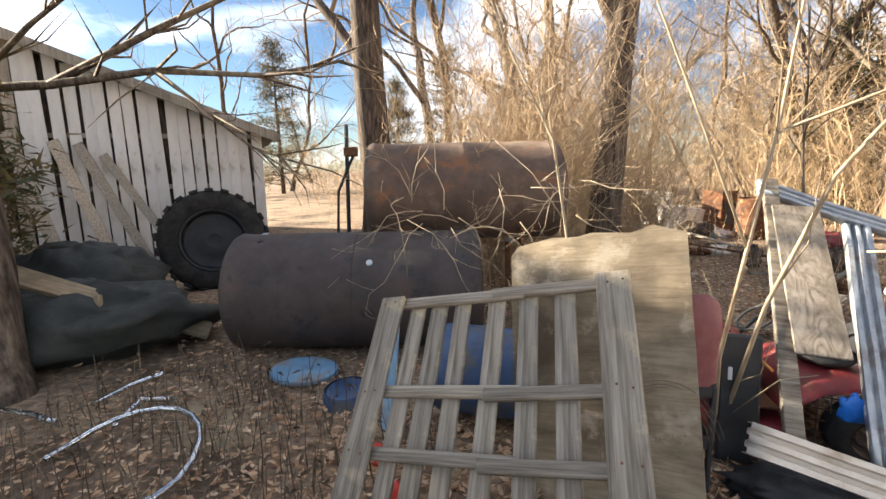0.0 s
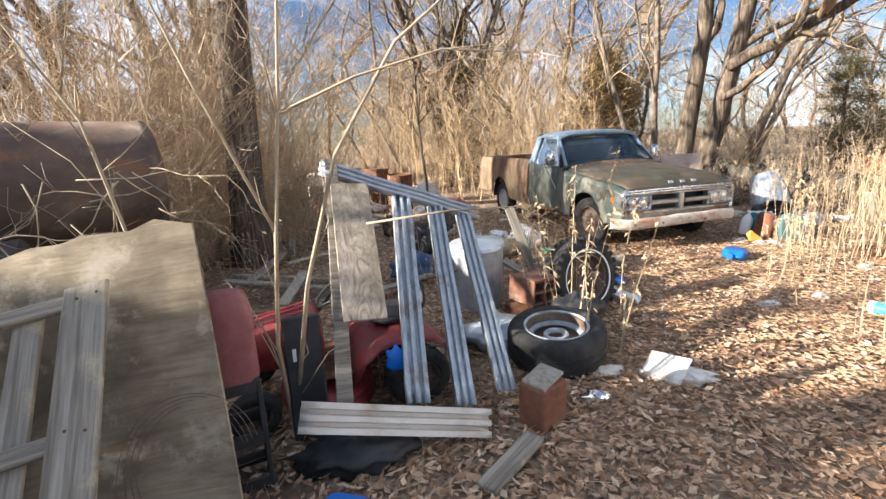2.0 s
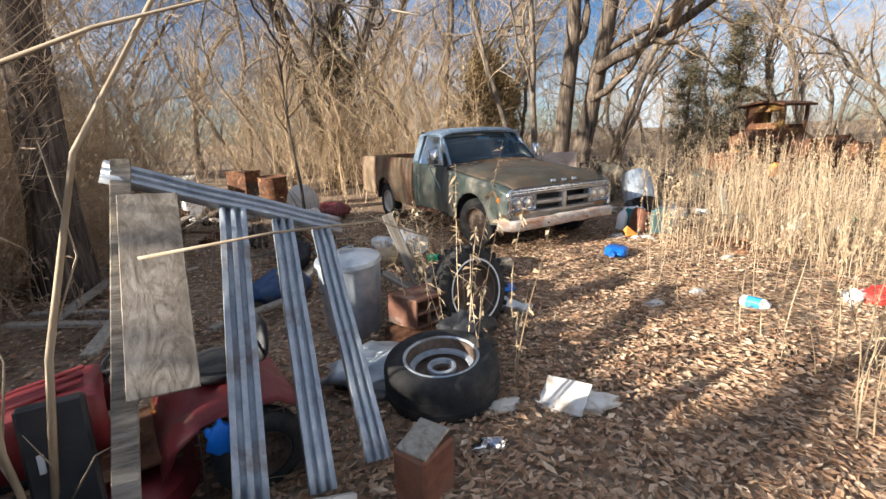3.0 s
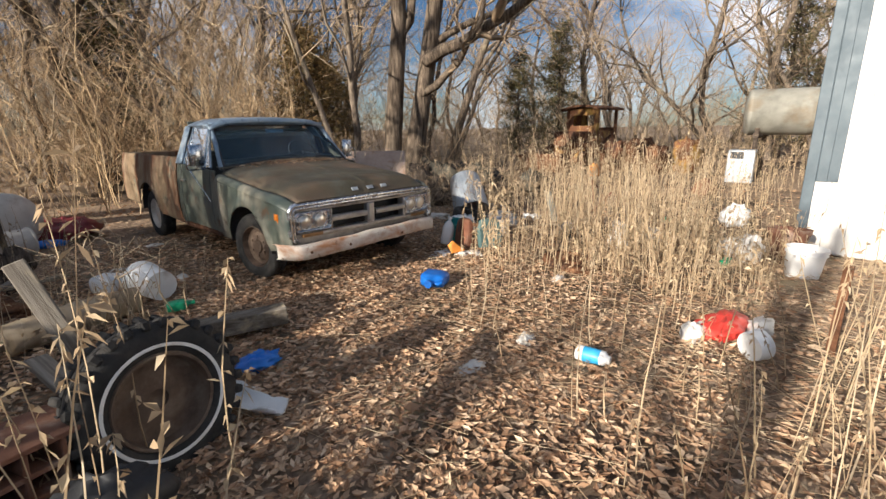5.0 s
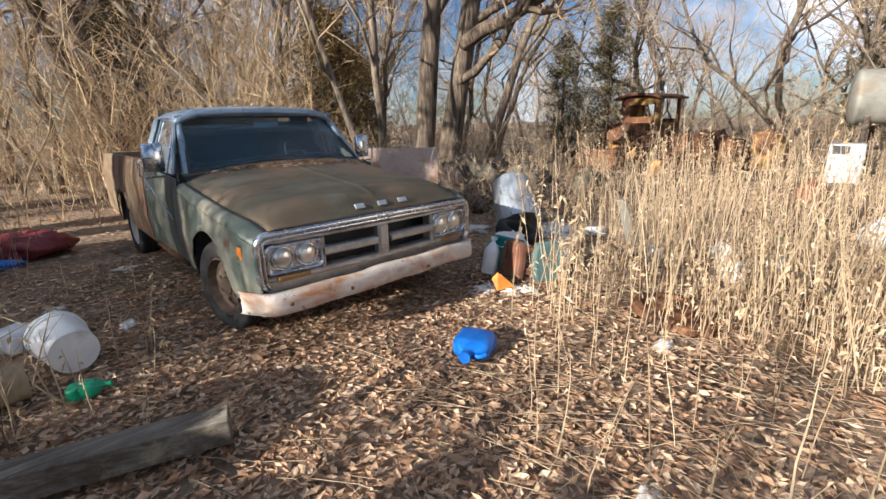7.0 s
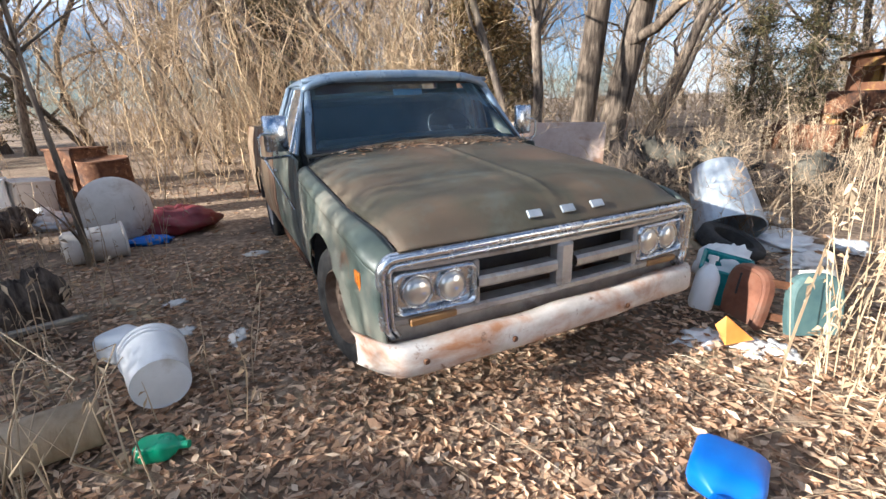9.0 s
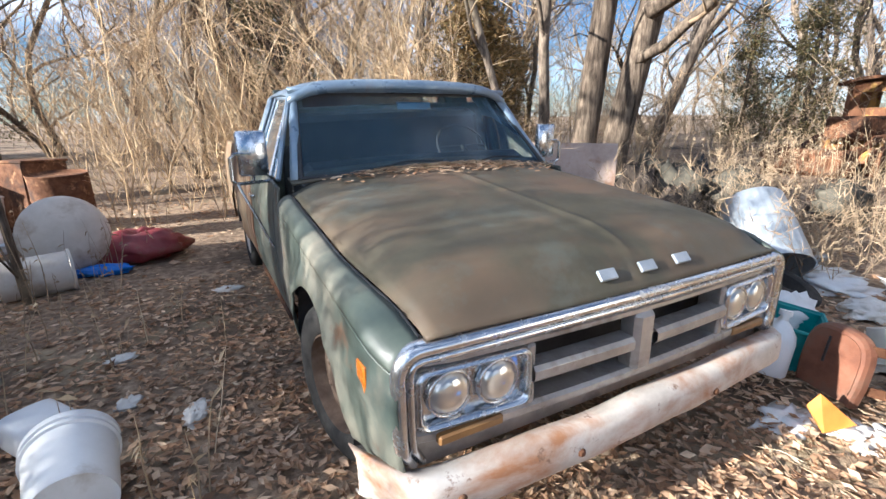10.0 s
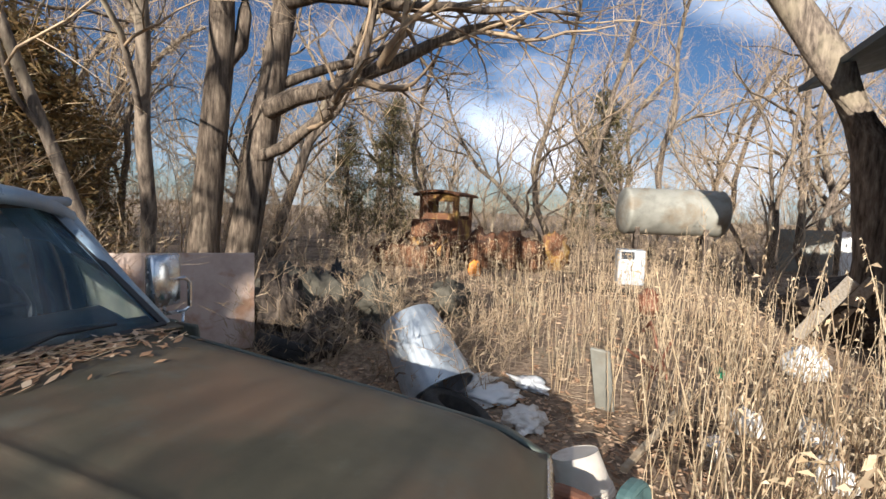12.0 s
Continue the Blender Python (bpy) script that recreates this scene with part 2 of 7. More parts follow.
M["white"] = surface("dirty_white_plastic", [(0.66, 0.66, 0.65), (0.78, 0.78, 0.77)], 5, 0.5, stain=(0.46, 0.41, 0.34), stain_scale=3, stain_at=(0.56, 0.72), bump=0.08)
M["cream"] = surface("cream_stained_fibreglass", [(0.56, 0.50, 0.42), (0.70, 0.64, 0.56)], 4, 0.6, stain=(0.40, 0.31, 0.22), stain_scale=2.5, stain_at=(0.52, 0.7), bump=0.1)
M["teal"] = surface("faded_teal_paint", [(0.052, 0.104, 0.111), (0.085, 0.150, 0.143), (0.124, 0.189, 0.176)], 5, 0.6, stain=(0.22, 0.14, 0.09), stain_scale=3, stain_at=(0.58, 0.7), bump=0.1)
M["green"] = surface("bright_green_plastic", [(0.01, 0.22, 0.10), (0.03, 0.34, 0.18)], 6, 0.35, bump=0.05)
M["orange"] = surface("orange_plastic", [(0.72, 0.24, 0.03), (0.85, 0.36, 0.07)], 6, 0.5, bump=0.05)
M["yellow"] = surface("rusting_yellow_machine_paint", [(0.36, 0.20, 0.04), (0.50, 0.31, 0.07), (0.36, 0.17, 0.04)], 2.5, 0.7, stain=(0.17, 0.075, 0.035), stain_scale=2.0, stain_at=(0.38, 0.52), bump=0.2)
M["clay"] = surface("terracotta_block", [(0.128, 0.056, 0.034), (0.203, 0.094, 0.056)], 10, 0.9, stain=(0.24, 0.17, 0.13), stain_scale=5, bump=0.4, bump_scale=60)
M["paper"] = surface("torn_white_paper", [(0.62, 0.58, 0.52), (0.76, 0.73, 0.68)], 8, 0.85, stain=(0.42, 0.35, 0.27), stain_scale=5, bump=0.3)
M["shingle"] = surface("mossy_grey_shingles", [(0.13, 0.125, 0.115), (0.22, 0.21, 0.19), (0.30, 0.28, 0.25)], 6, 0.95, stain=(0.12, 0.115, 0.07), stain_scale=1.5, bump=0.6, bump_scale=30, gloss=0.15)
M["siding"] = surface("chalky_white_siding", [(0.58, 0.56, 0.52), (0.74, 0.73, 0.70), (0.80, 0.79, 0.77)], 4, 0.8, stretch=(1, 1, 0.4), stain=(0.42, 0.37, 0.30), stain_scale=2, stain_at=(0.56, 0.7), bump=0.25, vary=0.12)
M["greytank"] = surface("mottled_grey_tank_paint", [(0.161, 0.155, 0.130), (0.236, 0.229, 0.192), (0.285, 0.273, 0.236)], 2, 0.7, stain=(0.19, 0.15, 0.10), stain_scale=1.4, stain_at=(0.5, 0.68), bump=0.2)
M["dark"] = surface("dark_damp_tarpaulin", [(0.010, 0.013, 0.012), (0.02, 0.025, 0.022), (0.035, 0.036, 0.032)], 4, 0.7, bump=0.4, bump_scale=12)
M["cab"] = surface("dark_cab_trim", [(0.02, 0.022, 0.024), (0.04, 0.04, 0.042)], 5, 0.7, bump=0.1)
M["wire"] = surface("rusty_wire", [(0.10, 0.075, 0.06), (0.2, 0.15, 0.12)], 9, 0.6, 0.5, bump=0)


def glass_material(name, tint, rough, veil=0.0):
    m = bpy.data.materials.new(name)
    m.use_nodes = True
    nt = m.node_tree
    b = nt.nodes["Principled BSDF"]
    b.inputs["Base Color"].default_value = (*tint, 1)
    b.inputs["Transmission Weight"].default_value = 1.0
    b.inputs["IOR"].default_value = 1.45
    co = nt.nodes.new("ShaderNodeTexCoord").outputs["Object"]
    nt.links.new(ramp(nt, noisy(nt, co, 5), [(0.3, (rough * 0.4,) * 3), (0.75, (rough * 2,) * 3)]), b.inputs["Roughness"])
    if veil:
        film, mx = nt.nodes.new("ShaderNodeBsdfDiffuse"), nt.nodes.new("ShaderNodeMixShader")
        # dust film coloured blue, so it also stands in for reflected sky
        film.inputs[0].default_value = (0.22, 0.36, 0.48, 1)
        nt.links.new(ramp(nt, noisy(nt, co, 2.2, 6), [(0.3, (veil * 0.6,) * 3), (0.7, (veil * 1.5,) * 3)]), mx.inputs[0])
        nt.links.new(b.outputs[0], mx.inputs[1])
        nt.links.new(film.outputs[0], mx.inputs[2])
        nt.links.new(mx.outputs[0], nt.nodes["Material Output"].inputs[0])
    return m


M["glass"] = glass_material("dusty_sky_veiled_car_glass", (0.52, 0.68, 0.76), 0.03, 0.10)
M["clear"] = glass_material("clear_plastic", (0.8, 0.86, 0.88), 0.2)
M["amber_old"] = surface("browned_amber_lens", [(0.18, 0.09, 0.03), (0.28, 0.15, 0.05)], 9, 0.4, bump=0.05)
M["rim"] = surface("dirty_brown_rim", [(0.06, 0.042, 0.03), (0.12, 0.08, 0.055), (0.20, 0.15, 0.11)], 7, 0.85, 0.1, bump=0.3)
M["blue_label"] = surface("sky_blue_label", [(0.03, 0.28, 0.55), (0.06, 0.38, 0.65)], 9, 0.5, bump=0.05)
M["red_bright"] = surface("bright_red_bag", [(0.45, 0.03, 0.02), (0.62, 0.06, 0.04)], 5, 0.5, bump=0.2)
M["teal_dark"] = surface("dark_teal_plastic", [(0.01, 0.16, 0.17), (0.02, 0.25, 0.25)], 5, 0.5, bump=0.05)
M["rust_red"] = surface("orange_rust_paint", [(0.112, 0.040, 0.022), (0.192, 0.076, 0.040), (0.160, 0.096, 0.064)], 6, 0.8, bump=0.3)
M["pinkboard"] = surface("stained_pink_white_enamel", [(0.36, 0.26, 0.20), (0.50, 0.38, 0.31), (0.56, 0.46, 0.39)], 3, 0.6, stain=(0.36, 0.21, 0.13), stain_scale=2.5, stain_at=(0.54, 0.66), bump=0.1)
M["mound"] = surface("grey_green_rags", [(0.043, 0.038, 0.028), (0.089, 0.079, 0.058), (0.145, 0.128, 0.093)], 6, 0.95, bump=0.8, bump_scale=14)
M["bluesheet"] = surface("blue_grey_roof_sheet", [(0.06, 0.082, 0.10), (0.10, 0.13, 0.15)], 3, 0.6, 0.1, bump=0.1)
M["bark_mid"] = surface("brown_furrowed_bark", [(0.022, 0.017, 0.014), (0.115, 0.088, 0.065), (0.25, 0.20, 0.145)], 10, 0.95, stretch=(1.8, 1.8, 0.22), bump=1.0, bump_scale=9, gloss=0.12)
# ---- mesh helpers ----
class Geo:
    """Vertices and faces of one mesh in the making."""

    def __init__(self):
        self.v, self.f = [], []

    def add(self, verts, faces):
        o = len(self.v)
        self.v.extend(tuple(p) for p in verts)
        self.f.extend(tuple(i + o for i in f) for f in faces)
        return self

    def box(self, size, at=(0, 0, 0), m=None, ch=0.006):
        """A box with chamfered edges."""
        hx, hy, hz = (s / 2 for s in size)
        c = min(ch, hx * 0.45, hy * 0.45, hz * 0.45)
        vs, idx = [], {}
        for sx in (-1, 1):
            for sy in (-1, 1):
                for sz in (-1, 1):
                    for ax, p in enumerate(((hx, hy - c, hz - c), (hx - c, hy, hz - c), (hx - c, hy - c, hz))):
                        idx[sx, sy, sz, ax] = len(vs)
                        q = Vector((sx * p[0], sy * p[1], sz * p[2])) + Vector(at)
                        vs.append(m @ q if m else q)
        fs = []
        for s in (-1, 1):
            r = [(-1, -1), (1, -1), (1, 1), (-1, 1)]
            fs.append([idx[s, a, b, 0] for a, b in (r if s > 0 else r[::-1])])
            fs.append([idx[a, s, b, 1] for a, b in (r[::-1] if s > 0 else r)])
            fs.append([idx[a, b, s, 2] for a, b in (r if s > 0 else r[::-1])])
        for a in (-1, 1):
            for b in (-1, 1):
                k = a * b
                e1 = [idx[a, b, -1, 0], idx[a, b, -1, 1], idx[a, b, 1, 1], idx[a, b, 1, 0]]
                e2 = [idx[a, -1, b, 0], idx[a, 1, b, 0], idx[a, 1, b, 2], idx[a, -1, b, 2]]
                e3 = [idx[-1, a, b, 1], idx[-1, a, b, 2], idx[1, a, b, 2], idx[1, a, b, 1]]
                for e, flip in ((e1, k < 0), (e2, k < 0), (e3, k < 0)):
                    fs.append(e if not flip else e[::-1])
        for a in (-1, 1):
            for b in (-1, 1):
                for c2 in (-1, 1):
                    t = [idx[a, b, c2, 0], idx[a, b, c2, 1], idx[a, b, c2, 2]]
                    fs.append(t if a * b * c2 > 0 else t[::-1])
        return self.add(vs, fs)

    def tube(self, pts, radii, n=6, cap=True, wob=0.0, rng=None):
        """A round bar along a line of points."""
        pts = [Vector(p) for p in pts]
        if isinstance(radii, (int, float)):
            radii = [radii] * len(pts)
        vs, fs = [], []
        up = Vector((0.13, 0.29, 0.94))
        for i, p in enumerate(pts):
            d = (pts[min(i + 1, len(pts) - 1)] - pts[max(i - 1, 0)])
            d = d.normalized() if d.length > 1e-9 else Vector((0, 0, 1))
            a = d.cross(up)
            if a.length < 0.1:
                a = d.cross(Vector((1, 0.2, 0)))
            a.normalize()
            b = d.cross(a)
            for j in range(n):
                w = 2 * math.pi * j / n
                r = radii[i] * (1 + (rng.uniform(-wob, wob) if rng else 0))
                vs.append(p + (a * math.cos(w) + b * math.sin(w)) * r)
        for i in range(len(pts) - 1):
            for j in range(n):
                k = (j + 1) % n
                fs.append((i * n + j, i * n + k, (i + 1) * n + k, (i + 1) * n + j))
        if cap and n > 2:
            fs.append(tuple(range(n))[::-1])
            fs.append(tuple((len(pts) - 1) * n + j for j in range(n)))
        return self.add(vs, fs)

    def lathe(self, prof, n=32, m=None, arc=1.0):
        """Turns a profile of (radius, height) about z."""
        vs, fs = [], []
        k = n if arc >= 1 else n + 1
        for r, z in prof:
            for j in range(k):
                w = 2 * math.pi * arc * j / n
                q = Vector((r * math.cos(w), r * math.sin(w), z))
                vs.append(m @ q if m else q)
        for i in range(len(prof) - 1):
            for j in range(n):
                a, b = i * k + j, i * k + (j + 1) % k
                fs.append((a, b, b + k, a + k))
        return self.add(vs, fs)

    def grid(self, rows, closed=False):
        """Skin over rows of points, all of one length."""
        n = len(rows[0])
        fs = []
        for i in range(len(rows) - 1):
            for j in range(n if closed else n - 1):
                k = (j + 1) % n
                fs.append((i * n + j, i * n + k, (i + 1) * n + k, (i + 1) * n + j))
        return self.add([p for r in rows for p in r], fs)

    def mesh(self, name, smooth=False):
        me = bpy.data.meshes.new(name)
        me.from_pydata(self.v, [], self.f)
        if smooth:
            me.polygons.foreach_set("use_smooth", [True] * len(me.polygons))
        me.update()
        return me


def part(name, geo, material, parent=None, label="", smooth=False, thick=0.0, at=None, soft_angle=0):
    """Links a mesh as one object under a thing or part."""
    me = geo if isinstance(geo, bpy.types.Mesh) else geo.mesh(name, smooth)
    if material and not me.materials:
        me.materials.append(material)
    ob = new(name, me)
    if at is not None:
        ob.matrix_basis = at
    if parent:
        ob.parent = parent
    if label:
        ob["label"] = label
    if thick:
        s = ob.modifiers.new("thickness", "SOLIDIFY")
        s.thickness, s.offset = thick, -1
    if soft_angle:
        me.polygons.foreach_set("use_smooth", [True] * len(me.polygons))
        me.set_sharp_from_angle(angle=radians(soft_angle))
    return ob


def thing(name, at, label, category, group="", kind=""):
    ob = new(name)
    ob.matrix_basis = at
    return tagged(ob, label, category, group, kind)


def lone(name, geo, material, at, label, category, group="", kind="", smooth=False, thick=0.0, soft_angle=0):
    """A thing of a single mesh."""
    return tagged(part(name, geo, material, None, "", smooth, thick, at, soft_angle), label, category, group, kind)


def height(x, y):
    """The ground's height."""
    r = math.hypot(x - 3, y - 4)
    z = 0.022 * noise.noise((x * 0.9, y * 0.9, 0.3)) + 0.012 * noise.noise((x * 2.7, y * 2.7, 4.0)) - 0.005
    if r > 14:
        z += min(1.0, (r - 14) / 25) * (0.35 * noise.noise((x * 0.05, y * 0.05, 2.0)) + 0.12)
    return z
# ---- ground ----
def axis(lo, hi, fine):
    near = list(np.arange(lo, hi + 1e-6, fine))
    far = [1.2, 3, 6, 10, 16, 26, 42, 70, 120, 220, 420, 800]
    return [lo - d for d in reversed(far)] + near + [hi + d for d in far]


gx, gy = axis(-6, 14, 0.16), axis(-3, 13, 0.16)
ground = Geo().grid([[(x, y, height(x, y)) for x in gx] for y in gy])
lone("ground", ground, M["litter"], pose(0, 0, 0), "bare earth under brown leaf litter and dry grass", "ground", kind="structure", smooth=True)
# ---- the pickup truck ----
def wheel(parent, at, radius=0.37, width=0.2, rim_mat=None, name="wheel", rim_label="rusted steel rim", flat=0.0):
    """Tyre with lugs, and rim, about the local z axis."""
    w = part(name, tyre_mesh(radius, width, flat), M["rubber"], parent, at=at, smooth=False)
    g = Geo()
    r = radius * 0.63
    g.lathe([(r, width * 0.40), (r * 0.96, width * 0.44), (r * 0.93, width * 0.3), (r * 0.88, width * 0.12), (r * 0.72, width * 0.10), (r * 0.62, width * 0.2), (r * 0.34, width * 0.22), (r * 0.3, width * 0.3), (0.0, width * 0.31)], 36)
    for j in range(6):
        a = j * math.pi / 3
        g.box((0.024, 0.024, 0.02), m=pose(r * 0.48 * math.cos(a), r * 0.48 * math.sin(a), width * 0.22), ch=0.006)
    part("rim", g, rim_mat or M["rust"], w, rim_label, smooth=False, soft_angle=40)
    return w


def tyre_mesh(radius, width, flat=0.0, lugs=0):
    g = Geo()
    h, r = width / 2, radius
    prof = [(r * 0.62, h * 0.78), (r * 0.66, h * 0.92), (r * 0.78, h * 1.0), (r * 0.9, h * 0.96), (r * 0.965, h * 0.82), (r, h * 0.6), (r * 1.003, h * 0.3), (r * 0.985, h * 0.26), (r * 0.985, h * 0.2), (r * 1.005, h * 0.16), (r * 1.005, -h * 0.16), (r * 0.985, -h * 0.2),
            (r * 0.985, -h * 0.26), (r * 1.003, -h * 0.3), (r, -h * 0.6), (r * 0.965, -h * 0.82), (r * 0.9, -h * 0.96), (r * 0.78, -h), (r * 0.66, -h * 0.92), (r * 0.62, -h * 0.78), (r * 0.62, h * 0.78)]
    g.lathe(prof, 40)
    for j in range(lugs):
        a = 2 * math.pi * j / lugs
        for s in (-1, 1):
            b = a + (math.pi / lugs if s > 0 else 0)
            g.box((0.05, 2 * math.pi * r / lugs * 0.55, h * 0.75), m=Matrix.Rotation(b, 4, "Z") @ pose(r * 0.985, 0, s * h * 0.58, 0, s * 12, 0), ch=0.012)
    me = g.mesh("tyre")
    me.materials.append(M["rubber"])
    me.polygons.foreach_set("use_smooth", [True] * len(me.polygons))
    me.set_sharp_from_angle(angle=radians(35))
    return me


def lerp(a, b, t):
    return a + (b - a) * t


def curve_at(table, x):
    for (a, ya), (b, yb) in zip(table, table[1:]):
        if x <= b:
            return lerp(ya, yb, max(0, (x - a) / (b - a)))
    return table[-1][1]


def build_truck():
    truck = thing("pickup_truck", pose(5.32, 5.89, 0, 0, 0, 4) @ Matrix.Diagonal((0.975, 1, 1, 1)), "old faded olive pickup truck with white bumper on dead leaves", "pickup truck")
    S = (-1, 1)

    # side skins: outline top and bottom along the length, bulged outwards
    def skin(v0, v1, top, bottom, wide, n=40, rows=12, side=1):
        out = []
        for i in range(n + 1):
            v = lerp(v0, v1, i / n)
            zt, zb = top(v), bottom(v)
            out.append([(side * wide(v, lerp(zb, zt, (1 - math.cos(math.pi * j / rows)) / 2)), v, lerp(zb, zt, (1 - math.cos(math.pi * j / rows)) / 2)) for j in range(rows + 1)])
        return out

    def arch(vc, r, zc, low):
        return lambda v: max(low(v), zc + math.sqrt(max(0, r * r - (v - vc) ** 2)) if abs(v - vc) < r else -9)

    def bulge(v, z):
        # body side: shoulder at 0.86, a shallow crease lower down, tucking in at the sill and at the top
        w = 1.0 - 0.045 * max(0, (z - 0.86) / 0.3) ** 2 - 0.10 * max(0, (0.55 - z) / 0.35) ** 2 + 0.012 * math.exp(-((z - 0.66) / 0.035) ** 2)
        return w - 0.05 * max(0, (0.12 - v) / 0.18) ** 2

    def flare(vc, r, base):
        def f(v, z):
            d = math.hypot(v - vc, z - 0.36)
            return base(v, z) + 0.022 * math.exp(-((d - r) / 0.05) ** 2)
        return f

    edge = lambda v: curve_at([(-0.06, 0.845), (0.0, 0.868), (0.045, 0.885), (0.10, 0.905), (0.2, 0.916), (0.6, 0.958), (1.43, 1.055)], v)
    ftop = lambda v: edge(v) - 0.082
    inner = lambda v: 0.870 + 0.05 * min(1, max(0, v / 0.5)) ** 0.8
    low = lambda v: curve_at([(-0.06, 0.40), (0.3, 0.36), (1.5, 0.33), (2.6, 0.34), (5.2, 0.46)], v)
    for s in S:
        # front fender: side, and the top rolling over to the bonnet's edge
        g = Geo().grid(skin(-0.06, 1.43, ftop, arch(0.73, 0.43, 0.33, low), flare(0.73, 0.43, bulge), 60, 12, s))
        rows = []
        for i in range(41):
            v = lerp(-0.06, 1.43, i / 40)
            z, w = ftop(v), bulge(v, ftop(v))
            rows.append([(s * (inner(v) + (w - inner(v)) * math.cos(q * math.pi / 2)), v, z + 0.074 * math.sin(q * math.pi / 2)) for q in (0, 0.12, 0.25, 0.4, 0.55, 0.7, 0.85, 1)])
        g.grid(rows)
        part("fender", g, M["paint"], truck, "green paint chalked to grey with bare patches", thick=0.008, soft_angle=40)
        g = Geo().tube([(s * (inner(v) - 0.004), v, edge(v) - 0.010) for v in np.linspace(-0.02, 1.43, 16)], 0.005, 5)
        part("bonnet_seam", g, M["black"], truck)
        g = Geo().grid([[(s * 0.62, 0.73 + 0.46 * math.cos(a), 0.33 + 0.46 * math.sin(a)), (s * 0.99, 0.73 + 0.45 * math.cos(a), 0.33 + 0.45 * math.sin(a))] for a in np.linspace(0, math.pi, 14)])
        part("wheel_well", g, M["cab"], truck)
        # cab side with door
        dtop = lambda v: curve_at([(1.44, 1.085), (2.62, 1.13)], v)
        part("cowl_panel", Geo().grid(skin(1.435, 1.545, dtop, low, bulge, 4, 12, s)), M["paint"], truck, thick=0.01, soft_angle=40)
        door = part("door", Geo().grid(skin(1.552, 2.44, dtop, lambda v: low(v) + 0.06, bulge, 24, 12, s)), M["paint"], truck, "dark green door streaked with tree shade and chalk", thick=0.02, soft_angle=40)
        part("door_handle", Geo().box((0.03, 0.13, 0.022), (s * 1.022, 2.32, 0.93), ch=0.008), M["chrome"], door, "chrome handle")
        part("sill", Geo().box((0.06, 1.1, 0.05), (s * 0.955, 2.0, 0.36)), M["rust"], truck)
        part("cab_corner", Geo().grid(skin(2.447, 2.60, dtop, low, bulge, 5, 12, s)), M["paint"], truck, thick=0.01, soft_angle=40)
        # window frame
        base = [(s * 0.93, 1.56, 1.10), (s * 0.955, 2.42, 1.125)]
        f = Geo()
        f.tube([(s * 0.865, 1.50, 1.10), (s * 0.80, 1.74, 1.36), (s * 0.745, 1.97, 1.585)], [0.034, 0.03, 0.028], 8)
        part("front_pillar", f, M["roofpaint"], truck, "chalky pale blue windscreen pillar", smooth=True)
        f = Geo().grid([[(s * lerp(0.97, 0.775, q), lerp(2.40, 2.47, q) - 0.0, lerp(1.12, 1.57, q)), (s * lerp(0.97, 0.775, q), lerp(2.60, 2.62, q), lerp(1.12, 1.57, q)), (s * lerp(0.90, 0.70, q), lerp(2.66, 2.66, q), lerp(1.12, 1.57, q))] for q in np.linspace(0, 1, 7)])
        part("rear_pillar", f, M["roofpaint"], truck, thick=0.02, soft_angle=40)
        f = Geo().tube([(s * 0.945, 1.60, 1.105), (s * 0.79, 1.90, 1.545), (s * 0.775, 2.38, 1.565), (s * 0.955, 2.40, 1.12)], 0.014, 6)
        part("window_frame", f, M["roofpaint"], door)
        f = Geo().tube([(s * 0.955, 1.80, 1.11), (s * 0.785, 1.93, 1.55)], 0.010, 6)
        part("quarter_light_bar", f, M["chrome"], door)
        f = Geo().add([(s * 0.945, 1.60, 1.105), (s * 0.955, 2.40, 1.12), (s * 0.775, 2.38, 1.56), (s * 0.79, 1.90, 1.54)], [(0, 1, 2, 3)])
        part("window_pane", f, M["glass"], door, "dusty side glass with a sky-blue veil").visible_shadow = False
        # towing mirror on brackets
        g = Geo()
        hub = (s * 1.055, 1.70, 1.25)
        g.box((0.16, 0.055, 0.24), hub, ch=0.028)
        mirror = part("wing_mirror", g, M["chrome"], truck, "square chrome towing mirror on a tubular bracket", soft_angle=50)
        part("mirror_glass", Geo().box((0.13, 0.006, 0.205), (hub[0], hub[1] + 0.03, hub[2]), ch=0.002), M["chrome"], mirror)
        g = Geo()
        g.tube([(s * 0.95, 1.74, 1.09), (s * 1.15, 1.68, 1.09), (s * 1.175, 1.67, 1.11), (s * 1.175, 1.67, 1.23), (s * 1.15, 1.675, 1.25), (s * 1.06, 1.68, 1.25)], 0.010, 6)
        g.tube([(s * 1.15, 1.68, 1.09), (s * 1.01, 1.58, 0.74)], 0.008, 6)
        g.tube([(s * 1.06, 1.70, 1.09), (s * 1.06, 1.70, 1.22)], 0.008, 6)
        part("mirror_bracket", g, M["chrome"], mirror)
        # side lamp on the fender
        part("side_lamp", Geo().box((0.02, 0.07, 0.09), m=pose(s * 0.995, 0.10, 0.705, 0, 0, 0), ch=0.012), M["amber"], truck, "amber side marker lamp")

    # bonnet with centre crease, folding down to the nose
    def hood_z(u, v):
        side = curve_at([(-0.055, 0.862), (-0.03, 0.875), (0.0, 0.900), (0.045, 0.940), (0.10, 0.968), (0.2, 0.982), (0.6, 1.018), (1.43, 1.10)], v)
        crown = 0.045 * (1 - (u / 0.86) ** 2) * min(1, max(0, (v + 0.05) / 0.3) ** 0.7)
        drop = -0.075 * max(0, (abs(u) - 0.66) / 0.2) ** 2 * (1 - 0.35 * min(1, v / 1.4)) * min(1, max(0.0, (v + 0.055) / 0.12))
